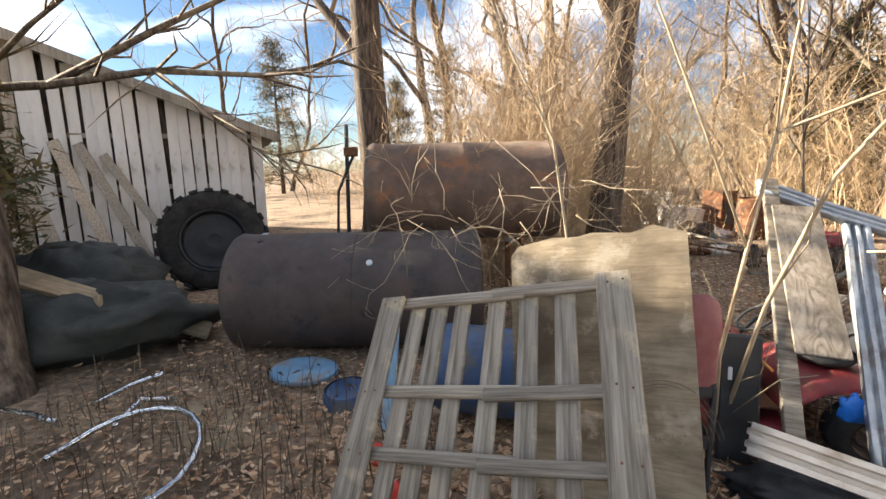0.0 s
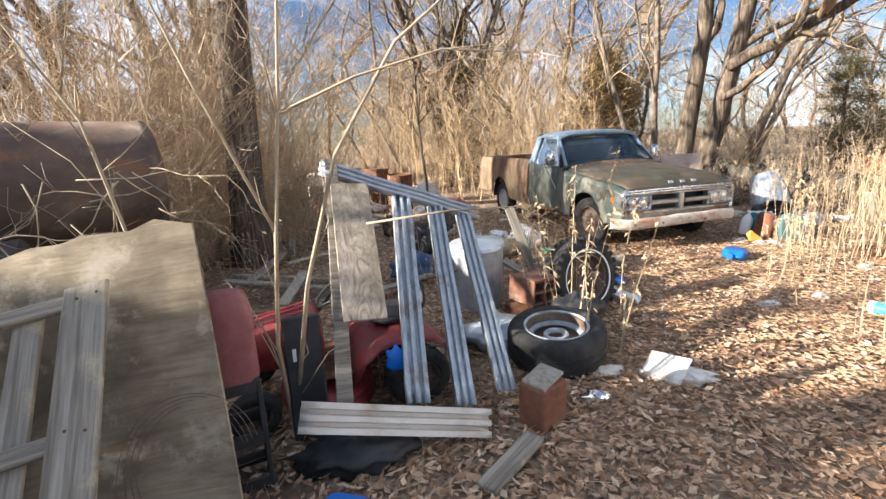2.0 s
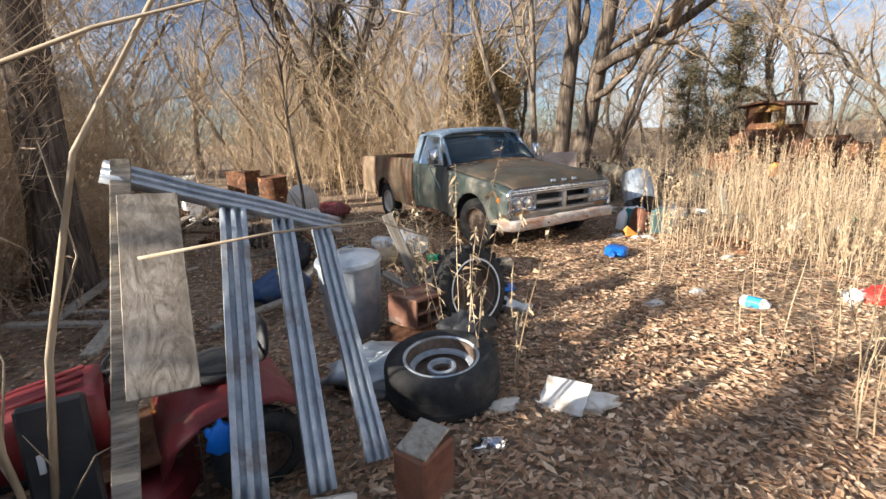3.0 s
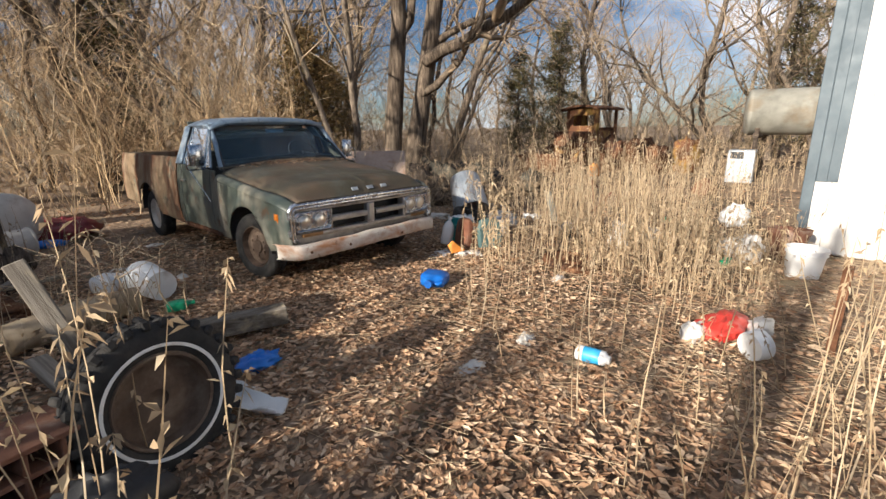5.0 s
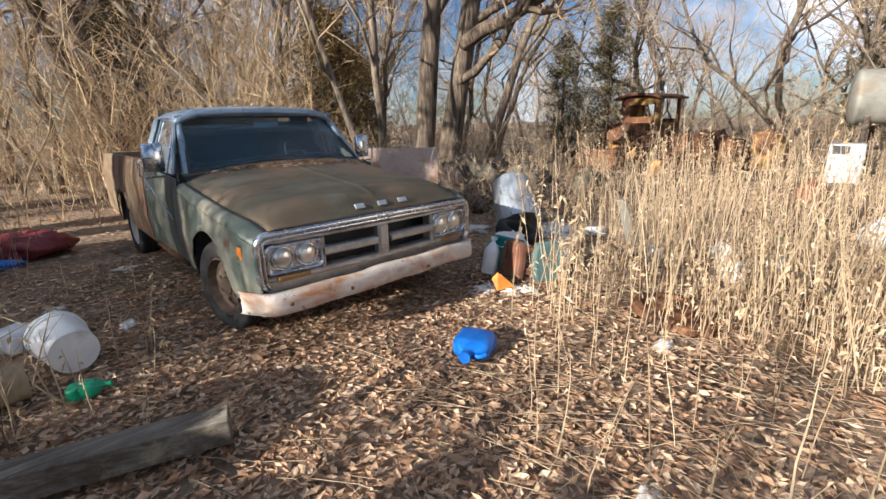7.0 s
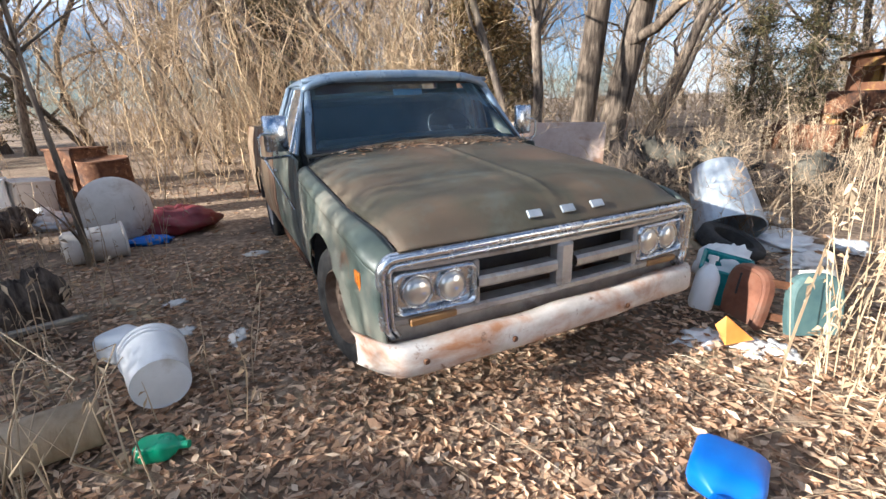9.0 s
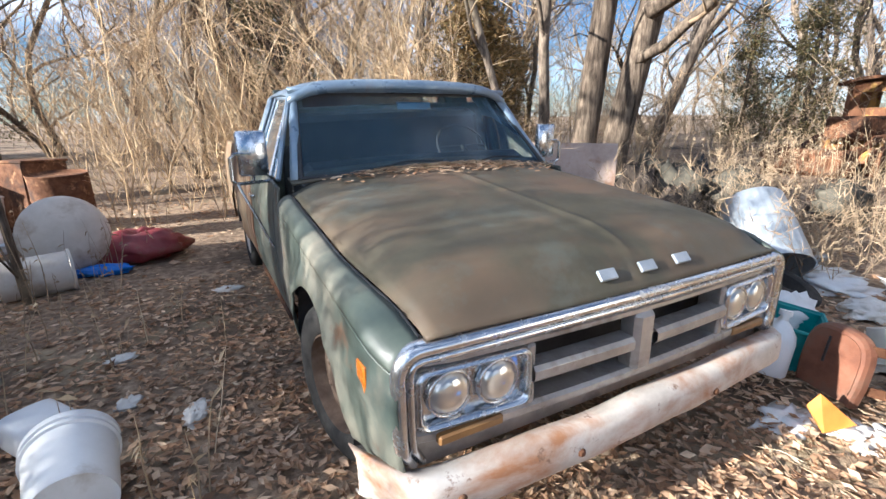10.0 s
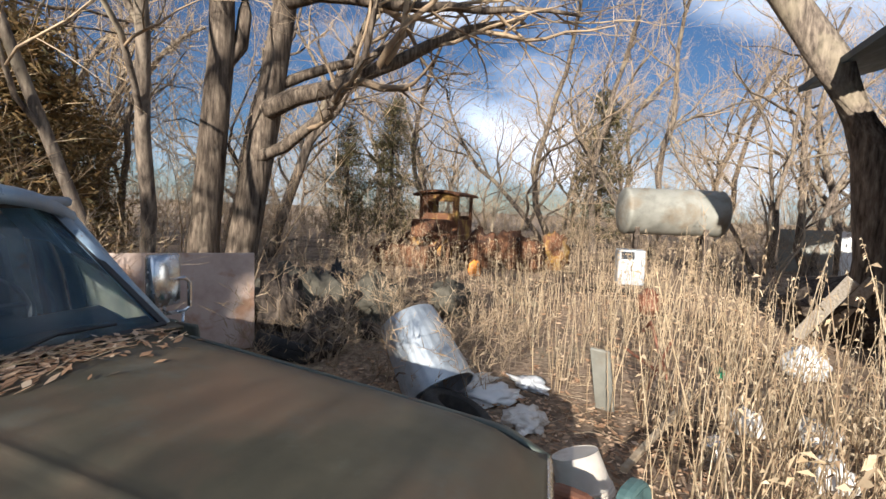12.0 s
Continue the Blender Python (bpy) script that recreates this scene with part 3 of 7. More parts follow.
        crease = 0.006 * math.exp(-(u / 0.014) ** 2) * min(1, max(0, v / 0.15)) - 0.002 * math.exp(-((abs(u) - 0.05) / 0.02) ** 2)
        dent = -0.012 * math.exp(-(((u - 0.12) / 0.1) ** 2 + ((v - 0.12) / 0.05) ** 2))
        return side + crown + drop + crease + dent
    half = lambda v: 0.862 + 0.05 * min(1, max(0, v / 0.5)) ** 0.8
    vs = [-0.055, -0.04, -0.02, 0.0, 0.025, 0.045, 0.065, 0.085, 0.11, 0.14, 0.18] + list(np.linspace(0.24, 1.42, 26))
    us = sorted(set([round(float(u), 4) for u in np.linspace(-0.858, 0.858, 37)] + [-0.06, -0.045, -0.03, -0.02, -0.01, 0.01, 0.02, 0.03, 0.045, 0.06]))
    g = Geo().grid([[(u * half(v) / 0.862, v - 0.035 * (1 - (u / 0.86) ** 2), hood_z(u, v)) for u in us] for v in vs])
    part("bonnet", g, M["hood"], truck, "brown-stained olive bonnet with dull worn paint", smooth=True, thick=0.01)
    # three plain badge plates
    for u in (-0.165, 0.035, 0.225):
        part("nose_badge", Geo().box((0.08, 0.012, 0.04), (u, 0, 0), ch=0.005), M["galv"], truck, "worn pale metal badge plate", at=pose(0, -0.043, 0.917, -42, 0, 0))
    # cowl and dead leaves on it
    g = Geo().grid([[(u, v - 0.02 * (1 - (u / 0.86) ** 2), 1.105 + 0.045 * (1 - (u / 0.86) ** 2) + (v - 1.42) * 0.15) for u in np.linspace(-0.9, 0.9, 17)] for v in (1.425, 1.46, 1.50, 1.56)])
    part("cowl", g, M["hood"], truck, smooth=True, thick=0.01)
    # windscreen
    def ws(u, q):
        return Vector((u * lerp(0.845, 0.735, q), lerp(1.475, 1.955, q) - 0.05 * (1 - u * u), lerp(1.115, 1.575, q) + 0.02 * (1 - u * u) * (1 - q)))
    U = np.linspace(-1, 1, 15)
    g = Geo().grid([[ws(u, q) for u in U] for q in np.linspace(0, 1, 6)])
    part("windscreen", g, M["glass"], truck, "dusty windscreen with sky reflection tinted in blue", smooth=True).visible_shadow = False
    g = Geo()
    g.tube([ws(u, 0) for u in U], 0.016, 6)
    g.tube([ws(u, 1) for u in U], 0.018, 6)
    for s in S:
        g.tube([ws(s, 0), ws(s, 0.5), ws(s, 1)], 0.016, 6)
    part("windscreen_seal", g, M["black"], truck)
    for u0, u1 in ((-0.55, 0.02), (0.25, 0.75)):
        g = Geo().tube([ws(u0, 0.0) + Vector((0, -0.03, 0.02)), ws((u0 + u1) / 2, 0.08) + Vector((0, -0.03, 0.015)), ws(u1, 0.07) + Vector((0, -0.03, 0.012))], 0.006, 5)
        part("wiper", g, M["black"], truck)
    # roof: thick rolled edge over the windscreen
    rows = []
    for v in (1.885, 1.87, 1.88, 1.93, 2.1, 2.3, 2.5, 2.62, 2.68, 2.69):
        e = {1.885: -0.055, 1.87: -0.03, 1.88: 0.0, 1.93: 0.018, 2.69: -0.06, 2.68: -0.02, 2.62: 0.015}.get(v, 0.03)
        row = []
        for k in range(25):
            u = -1 + 2 * k / 24
            drop = 0.075 * abs(u) ** 7
            row.append((0.80 * u, v - 0.045 * (1 - u * u) * (1 if v < 2 else -0.2), 1.625 + e + 0.025 * (1 - u * u) - drop))
        rows.append(row)
    part("roof", Geo().grid(rows), M["roofpaint"], truck, "chalky pale blue roof with rust specks", smooth=True, thick=0.012)
    g = Geo().tube([(0.79 * u, 1.905 - 0.045 * (1 - u * u), 1.592 + 0.01 * (1 - u * u)) for u in U], 0.02, 6)
    part("windscreen_header", g, M["roofpaint"], truck, smooth=True)
    # cab back with a rear window opening
    g = Geo()
    g.box((1.76, 0.03, 0.50), (0, 2.655, 0.90))
    g.box((1.76, 0.03, 0.14), (0, 2.655, 1.19))
    g.box((1.50, 0.03, 0.12), (0, 2.66, 1.575))
    for s in S:
        g.box((0.20, 0.03, 0.40), (s * 0.66, 2.66, 1.37))
    part("cab_back", g, M["paint"], truck)
    part("rear_window", Geo().add([(-0.56, 2.66, 1.26), (0.56, 2.66, 1.26), (0.56, 2.66, 1.515), (-0.56, 2.66, 1.515)], [(0, 1, 2, 3)]), M["glass"], truck).visible_shadow = False
    # inside of the cab
    g = Geo().box((1.5, 0.18, 0.62), (0, 2.52, 0.93), m=None, ch=0.05)
    g.box((1.5, 0.5, 0.2), (0, 2.25, 0.72), ch=0.05)
    part("bench_seat", g, M["cab"], truck)
    part("dashboard", Geo().box((1.6, 0.28, 0.28), (0, 1.68, 0.98), ch=0.06), M["cab"], truck)
    part("floor_pan", Geo().box((1.8, 1.2, 0.03), (0, 2.05, 0.40)), M["cab"], truck)
    ring = [(0.38 + 0.19 * math.cos(a), 1.93 + 0.08 * math.sin(a), 1.10 + 0.16 * math.sin(a)) for a in np.linspace(0, 2 * math.pi, 25)]
    part("steering_wheel", Geo().tube(ring, 0.012, 6).tube([(0.38, 1.93, 1.10), (0.38, 1.7, 1.0)], 0.02, 6).tube([(0.2, 1.93, 1.1), (0.56, 1.93, 1.1)], 0.012, 5), M["black"], truck)
    part("inner_mirror", Geo().box((0.25, 0.02, 0.06), (0.05, 1.93, 1.47), ch=0.012), M["paleblue"], truck)
    # load bed
    btop = lambda v: 1.195
    for s in S:
        g = Geo().grid(skin(2.64, 5.13, btop, arch(3.90, 0.44, 0.36, low), flare(3.9, 0.44, bulge), 60, 10, s))
        g.grid([[(s * q, v, 1.195 + (0.004 if q < 0.95 else 0)) for q in (bulge(3, 1.195), 0.93, 0.90)] for v in (2.64, 4, 5.13)])
        g.grid([[(s * 0.90, v, z) for z in (1.199, 0.66)] for v in (2.64, 5.13)])
        part("bed_side", g, M["bedpaint"], truck, "rust-eaten tan and green bed side", thick=0.008, soft_angle=40)
        part("tail_lamp", Geo().box((0.03, 0.03, 0.2), (s * 0.97, 5.14, 0.85), ch=0.01), M["red"], truck)
        g = Geo().grid([[(s * 0.64, 3.9 + 0.46 * math.cos(a), 0.36 + 0.46 * math.sin(a)), (s * 0.985, 3.9 + 0.45 * math.cos(a), 0.36 + 0.45 * math.sin(a))] for a in np.linspace(0, math.pi, 14)])
        part("wheel_well", g, M["cab"], truck)
    part("bed_floor", Geo().box((1.82, 2.48, 0.03), (0, 3.88, 0.66)), M["rust"], truck)
    part("bed_front", Geo().box((1.82, 0.04, 0.54), (0, 2.70, 0.92)), M["rust"], truck)
    part("tailgate", Geo().box((1.78, 0.05, 0.56), (0, 5.10, 0.92), ch=0.015), M["bedpaint"], truck)
    # chassis under it all
    for s in S:
        part("chassis_rail", Geo().box((0.07, 5.0, 0.14), (s * 0.42, 2.55, 0.42)), M["rust"], truck)
    part("radiator", Geo().box((1.5, 0.06, 0.5), (0, 0.22, 0.62)), M["cab"], truck)
    part("engine_bay_floor", Geo().box((1.2, 1.1, 0.05), (0, 0.85, 0.40)), M["cab"], truck)
    for v in (0.73, 3.9):
        part("axle", Geo().tube([(-0.85, v, 0.34), (0.85, v, 0.34)], 0.05, 8), M["rust"], truck)
        for s in S:
            steer = 10 if v < 1 else 0
            wheel(truck, pose(s * 0.87, v, 0.325) @ pose(0, 0, 0, 0, 0, steer) @ pose(0, 0, 0, 0, s * 90, 0), 0.35, 0.19, M["rim"] if v < 1 else M["cream"], rim_label="rusted rim" if v < 1 else "pale painted rim")
    # nose: chrome moulding under the bonnet lip, wrapping the corners
    def nose(u, off=0.0, z=0.0):
        a = abs(u)
        v = -0.085 + 0.04 * (a / 0.9) ** 2 + (0.0 if a < 0.90 else 2.2 * (a - 0.90) ** 1.35)
        return Vector((u, v + off, z))
    def frame_line(half, top, rad, cut):
        """One side's outline from the foot up, round the corner and to the middle."""
        pts = [(half - 0.03 * math.exp(-k * 2.2), lerp(cut, top - rad, k / 6)) for k in range(7)]
        pts += [(half - rad + rad * math.cos(a), top - rad + rad * math.sin(a)) for a in np.linspace(0, math.pi / 2, 10)[1:]]
        return pts + [(lerp(half - rad, 0, k / 16), top) for k in range(1, 17)]

    PROFILE = ((0.0, 0.06), (0.002, 0.016), (0.007, 0.002), (0.016, -0.007), (0.027, -0.006), (0.034, 0.003), (0.036, 0.012), (0.041, 0.012), (0.043, 0.001), (0.050, -0.004), (0.057, 0.001), (0.060, 0.012), (0.061, 0.04))
    cols = []
    for d, o in PROFILE:
        side = frame_line(0.962 - d, 0.858 - d, 0.085 - d * 0.9, 0.49)
        line = [(-u, z) for u, z in side] + side[-2::-1]
        cols.append([(u, -0.094 + 0.034 * (u / 0.9) ** 2 + o + 0.10 * max(0, abs(u) - 0.93), z - 0.012 * (u / 0.9) ** 2) for u, z in line])
    part("chrome_moulding", Geo().grid(cols), M["chrome"], truck, "pitted chrome strip under the bonnet lip, bent down beside the lamps", smooth=True, thick=0.004)
    # grille shell: frame, middle bars and centre post, each side with two dark openings
    g = Geo()
    def bar(u0, u1, z, hgt, dep, off):
        n = 12
        rows = []
        for k in range(n + 1):
            u = lerp(u0, u1, k / n)
            rows.append([nose(u, off + o, z + h) for o, h in ((dep, hgt / 2), (0, hgt / 2), (-0.012, hgt * 0.25), (-0.012, -hgt * 0.25), (0, -hgt / 2), (dep, -hgt / 2))])
        g.grid(rows, True)
    bar(-0.93, 0.93, 0.776, 0.030, 0.08, 0.01)
    bar(-0.93, 0.93, 0.535, 0.044, 0.08, 0.01)
    for s in S:
        bar(s * 0.06, s * 0.50, 0.658, 0.056, 0.06, -0.005)
        g.box((0.035, 0.10, 0.21), nose(s * 0.50, 0.05, 0.655), ch=0.01)
        g.box((0.03, 0.08, 0.27), (s * 0.905, 0.0, 0.65), ch=0.01)
    g.box((0.10, 0.09, 0.235), nose(0, 0.03, 0.655), ch=0.025)
    part("grille", g, M["grille"], truck, "dull aluminium grille with four dark openings", soft_angle=35)
    def rounded(hx, hz, rad, n=6):
        out = []
        for qx, qz, a0 in ((1, 1, 0), (-1, 1, 90), (-1, -1, 180), (1, -1, 270)):
            out += [(qx * (hx - rad) + rad * math.cos(radians(a0 + 90 * k / n)), qz * (hz - rad) + rad * math.sin(radians(a0 + 90 * k / n))) for k in range(n + 1)]
        return out

    for s in S:
        g = Geo()
        loops = [[nose(s * 0.70 + x, o, 0.662 + z) for x, z in rounded(0.198 - d, 0.100 - d, 0.042 - d * 0.6)] for d, o in ((0, 0.06), (0, 0.0), (0.005, -0.012), (0.012, -0.016), (0.019, -0.012), (0.024, 0.004), (0.027, 0.022))]
        g.grid(loops, True).add(loops[-1], [tuple(range(len(loops[-1])))])
        bez = part("lamp_bezel", g, M["chrome"], truck, "rounded chrome surround of two headlamps", soft_angle=50)
        for du in (-0.082, 0.082):
            lm = Matrix.Translation(nose(s * 0.70 + du, 0.016, 0.662)) @ pose(0, 0, 0, 90, 0, 0)
            lamp = part("headlamp", Geo().lathe([(0.077, -0.008), (0.076, 0.010), (0.072, 0.014), (0.067, 0.010), (0.066, 0.004)], 28, lm), M["chrome"], truck, "round headlamp with clouded glass", smooth=True)
            part("lens", Geo().lathe([(0.067, 0.004), (0.060, 0.016), (0.045, 0.025), (0.02, 0.030), (0.0, 0.031)], 28, lm), M["lamp_glass"], lamp, smooth=True)
        part("turn_lamp", Geo().box((0.23, 0.03, 0.034), nose(s * 0.72, -0.002, 0.535), ch=0.008), M["amber_old"], truck, "brown-amber turn lamp")
    # added black sheet gives the grille openings their shaded depth
    part("grille_backing", Geo().box((1.0, 0.02, 0.26), (0, 0.12, 0.655)), M["black"], truck)
    part("valance", Geo().box((1.8, 0.04, 0.10), (0, 0.0, 0.47), ch=0.01), M["grille"], truck)
    # bumper: curved blade with rolled edges, ends swept back
    rows = []
    for k in range(49):
        u = -1.045 + 2.09 * k / 48
        a = abs(u)
        v = -0.165 + 0.05 * a * a + (0 if a < 0.90 else 3.0 * (a - 0.90) ** 1.45)
        sag = 0.012 * math.sin(u * 2.3) + 0.004 * math.sin(u * 11 + 1) + (0.010 * math.exp(-((u + 0.1) / 0.12) ** 2))
        low_cut = 0.03 * math.exp(-((a - 0.35) / 0.2) ** 2) + 0.02 * math.sin(u * 17) * math.exp(-((u - 0.1) / 0.35) ** 2)
        rows.append([(u, v + o, 0.378 + z * (1 if z > 0 else 1 - low_cut * 5) + sag) for o, z in ((0.07, 0.092), (0.02, 0.098), (-0.004, 0.088), (-0.012, 0.05), (-0.014, 0.01), (-0.012, -0.025), (0.0, -0.045), (0.03, -0.053))])
    bumper = part("bumper", Geo().grid(rows), M["bumper"], truck, "chipped white steel bumper blotched with rust", smooth=True, thick=0.006)
    for u in (-0.80, -0.36, 0.36):
        part("bolt", Geo().lathe([(0.015, 0), (0.015, 0.006), (0.010, 0.012), (0, 0.013)], 12, Matrix.Translation((u, -0.176 + 0.05 * u * u, 0.385)) @ pose(0, 0, 0, 90, 0, 0)), M["rust"], bumper)
    return truck


build_truck()
# ---- oil tanks, pole ----
def steel_tank(name, a, b, r, mat, label, dish=0.10, seams=()):
    a, b = Vector(a), Vector(b)
    n = (b - a)
    L = n.length
    m = Matrix.Translation(a) @ n.to_track_quat("Z", "Y").to_matrix().to_4x4()
    t = thing(name, m, label, "tank")
    prof = [(0.0, -dish)] + [(r * math.sin(w), -dish * math.cos(w)) for w in np.linspace(0.25, 1.5, 7)] + [(r * 1.0, 0.0), (r * 1.012, 0.01), (r * 1.012, 0.05), (r, 0.06)]
    for z in seams:
        prof += [(r, z - 0.02), (r * 1.006, z - 0.006), (r * 1.006, z + 0.006), (r, z + 0.02)]
    prof += [(r, L - 0.06), (r * 1.012, L - 0.05), (r * 1.012, L - 0.01), (r, L)] + [(r * math.sin(w), L + dish * math.cos(w)) for w in np.linspace(1.5, 0.25, 7)] + [(0.0, L + dish)]
    part("shell", Geo().lathe(prof, 56), mat, t, soft_angle=40)
    return t, m, L


t, m, L = steel_tank("lower_oil_tank", (-3.42, 3.12, 0.52), (-1.42, 3.98, 0.52), 0.535, M["tank_low"], "sooty brown steel oil tank lying on dead leaves", 0.06)
# two pale bungs; the black disc stands in for a dark hole
for z, w in ((0.25, 200), (0.22, 178), (1.25, 232)):
    part("bung", Geo().lathe([(0.028, 0), (0.028, 0.014), (0.018, 0.018), (0, 0.018)], 12, Matrix.Rotation(radians(w - 90), 4, "Z") @ pose(0.53, 0, z, 0, 90, 0)), M["galv"] if w != 200 else M["black"], t, "round disc, pale as a bung, black as a dark hole")
for k in range(9):
    part("rivet", Geo().lathe([(0.008, 0), (0.008, 0.004), (0, 0.006)], 6, Matrix.Rotation(radians(70), 4, "Z") @ pose(0.534, 0, 0.5 + 0.05 * k, 0, 90, 0)), M["rust"], t)
part("weld_seam", Geo().tube([(0.536 * math.cos(a), 0.536 * math.sin(a), 1.1) for a in np.linspace(0, 2 * math.pi, 49)], 0.006, 5), M["tank_low"], t)
t, m, L = steel_tank("upper_oil_tank", (-2.70, 4.30, 1.37), (-0.98, 5.22, 1.37), 0.525, M["tank_up"], "rusted brown steel tank raised on a dark stand", 0.10, (0.95,))
part("filler_cap", Geo().lathe([(0.06, -0.03), (0.06, 0.04), (0.045, 0.05), (0, 0.052)], 16, Matrix.Translation((0, 0, 0)) @ Matrix.Rotation(radians(-90), 4, "Z") @ pose(0.525, 0, 1.5, 0, 90, 0)), M["galv"], t, "pale filler cap")
inv = m.inverted()
for q in (0.28, 1.55):
    for side in (-0.36, 0.36):
        foot = m @ Vector((0, 0, q)) + Vector((-0.47, 0.88, 0)).normalized() * side
        part("stand_leg", Geo().tube([inv @ Vector((foot.x, foot.y, -0.03)), inv @ Vector((foot.x, foot.y, 1.0))], 0.03, 6), M["rust"], t)
    a, b = m @ Vector((0, 0, q)) + Vector((-0.47, 0.88, 0)).normalized() * -0.42, m @ Vector((0, 0, q)) + Vector((-0.47, 0.88, 0)).normalized() * 0.42
    part("stand_beam", Geo().tube([inv @ Vector((a.x, a.y, 0.86)), inv @ Vector((b.x, b.y, 0.86))], 0.035, 6), M["rust"], t)
pole = thing("steel_pole", pose(-2.98, 4.15, 0, 0, 2, 0), "thin black steel pole beside the raised tank", "pole")
part("shaft", Geo().tube([(0, 0, -0.05), (0, 0, 2.1)], 0.022, 8), M["black"], pole)
part("clamp", Geo().box((0.16, 0.06, 0.10), (0.05, 0, 1.82), ch=0.02), M["rust"], pole, "rusty pump clamp")
part("hose", Geo().tube([(0.08, 0, 1.78), (-0.10, -0.03, 1.4), (-0.13, -0.02, 0.9), (-0.05, 0.0, 0.3)], 0.016, 6), M["black"], pole)
# ---- loose things ----
def slab(g, a, b, wid, thk, face):
    """A board from a to b, its broad face towards the way face."""
    a, b = Vector(a), Vector(b)
    x = (b - a).normalized()
    z = (Vector(face) - x * x.dot(Vector(face))).normalized()
    y = z.cross(x)
    m = Matrix((x, y, z)).transposed().to_4x4()
    m.translation = (a + b) / 2
    return g.box(((b - a).length, wid, thk), m=m, ch=0.004)


def plank(name, a, b, wid, thk, face, mat, label, category="plank", group=""):
    """A board as a thing of its own, its grain along local x."""
    a, b = Vector(a), Vector(b)
    x = (b - a).normalized()
    z = (Vector(face) - x * x.dot(Vector(face))).normalized()
    m = Matrix((x, z.cross(x), z)).transposed().to_4x4()
    m.translation = (a + b) / 2
    return lone(name, Geo().box(((b - a).length, wid, thk), ch=0.005), mat, m, label, category, group)


def lumpy(rx, ry, rz, seed, amp=0.2, freq=2.0, n=22, k=14, crease=0.0):
    """A crumpled closed shape resting on z = 0."""
    rows = []
    for i in range(k + 1):
        w = math.pi * i / k
        row = []
        for j in range(n):
            a = 2 * math.pi * j / n
            d = Vector((math.sin(w) * math.cos(a), math.sin(w) * math.sin(a), math.cos(w)))
            s = 1 + amp * noise.noise(d * freq + Vector((seed * 3.1, seed, 0))) * 1.6 + crease * abs(noise.noise(d * freq * 3 + Vector((seed, 0, seed * 2.0))))
            row.append(Vector((d.x * rx * s, d.y * ry * s, max(-0.92 * rz, d.z * rz * s) + rz * 0.9)))
        rows.append(row)
    return Geo().grid(rows, True)


def heap(name, x, y, rx, ry, rz, seed, mat, label, category, group="", amp=0.22, freq=2.2, crease=0.25, turn=0, lift=0.0):
    return lone(name, lumpy(rx, ry, rz, seed, amp, freq, 26, 16, crease), mat, pose(x, y, height(x, y) - 0.01 + lift, 0, 0, turn), label, category, group, smooth=True)


def bucket(at, r, h, mat, label, bail=True):
    t = thing("bucket", at, label, "bucket")
    prof = [(0, 0.004), (r * 0.84, 0.004), (r * 0.86, 0), (r * 0.87, 0.01)] + [(r * 0.98, h * 0.80), (r * 1.05, h * 0.81), (r * 1.05, h * 0.84), (r, h * 0.85), (r, h * 0.9), (r * 1.06, h * 0.91), (r * 1.06, h), (r * 0.99, h), (r * 0.97, h * 0.9), (r * 0.83, 0.02), (0, 0.02)]
    part("shell", Geo().lathe(prof, 40), mat, t, soft_angle=40)
    if bail:
        part("bail", Geo().tube([(r * 1.07 * math.cos(a), r * 1.07 * math.sin(a) * 0.4 - r * 0.9 * math.sin(a), h * 0.86 - 0.02 * math.sin(a)) for a in np.linspace(0, math.pi, 13)], 0.003, 5), M["wire"], t)
    return t


def jug(at, w, d, h, mat, label, cap=None):
    """A moulded canister with a handle and a neck."""
    t = thing("plastic_jug", at, label, "jug")
    rows = []
    for z, f in ((0, 0.9), (0.02, 1), (h * 0.6, 1), (h * 0.72, 0.9), (h * 0.85, 0.55), (h * 0.92, 0.26), (h, 0.25)):
        rows.append([(w / 2 * f * math.copysign(abs(math.cos(a)) ** 0.5, math.cos(a)), d / 2 * f * math.copysign(abs(math.sin(a)) ** 0.5, math.sin(a)), z) for a in np.linspace(0, 2 * math.pi, 28, endpoint=False)])
    g = Geo().grid(rows, True)
    g.f.append(tuple(range(28))[::-1])
    part("body", g, mat, t, soft_angle=50)
    part("handle", Geo().tube([(w * 0.36, 0, h * 0.62), (w * 0.44, 0, h * 0.82), (w * 0.30, 0, h * 0.92), (w * 0.10, 0, h * 0.90)], 0.014, 7), mat, t, smooth=True)
    part("cap", Geo().lathe([(w * 0.15, h), (w * 0.15, h + 0.03), (0, h + 0.03)], 16), cap or mat, t)
    return t


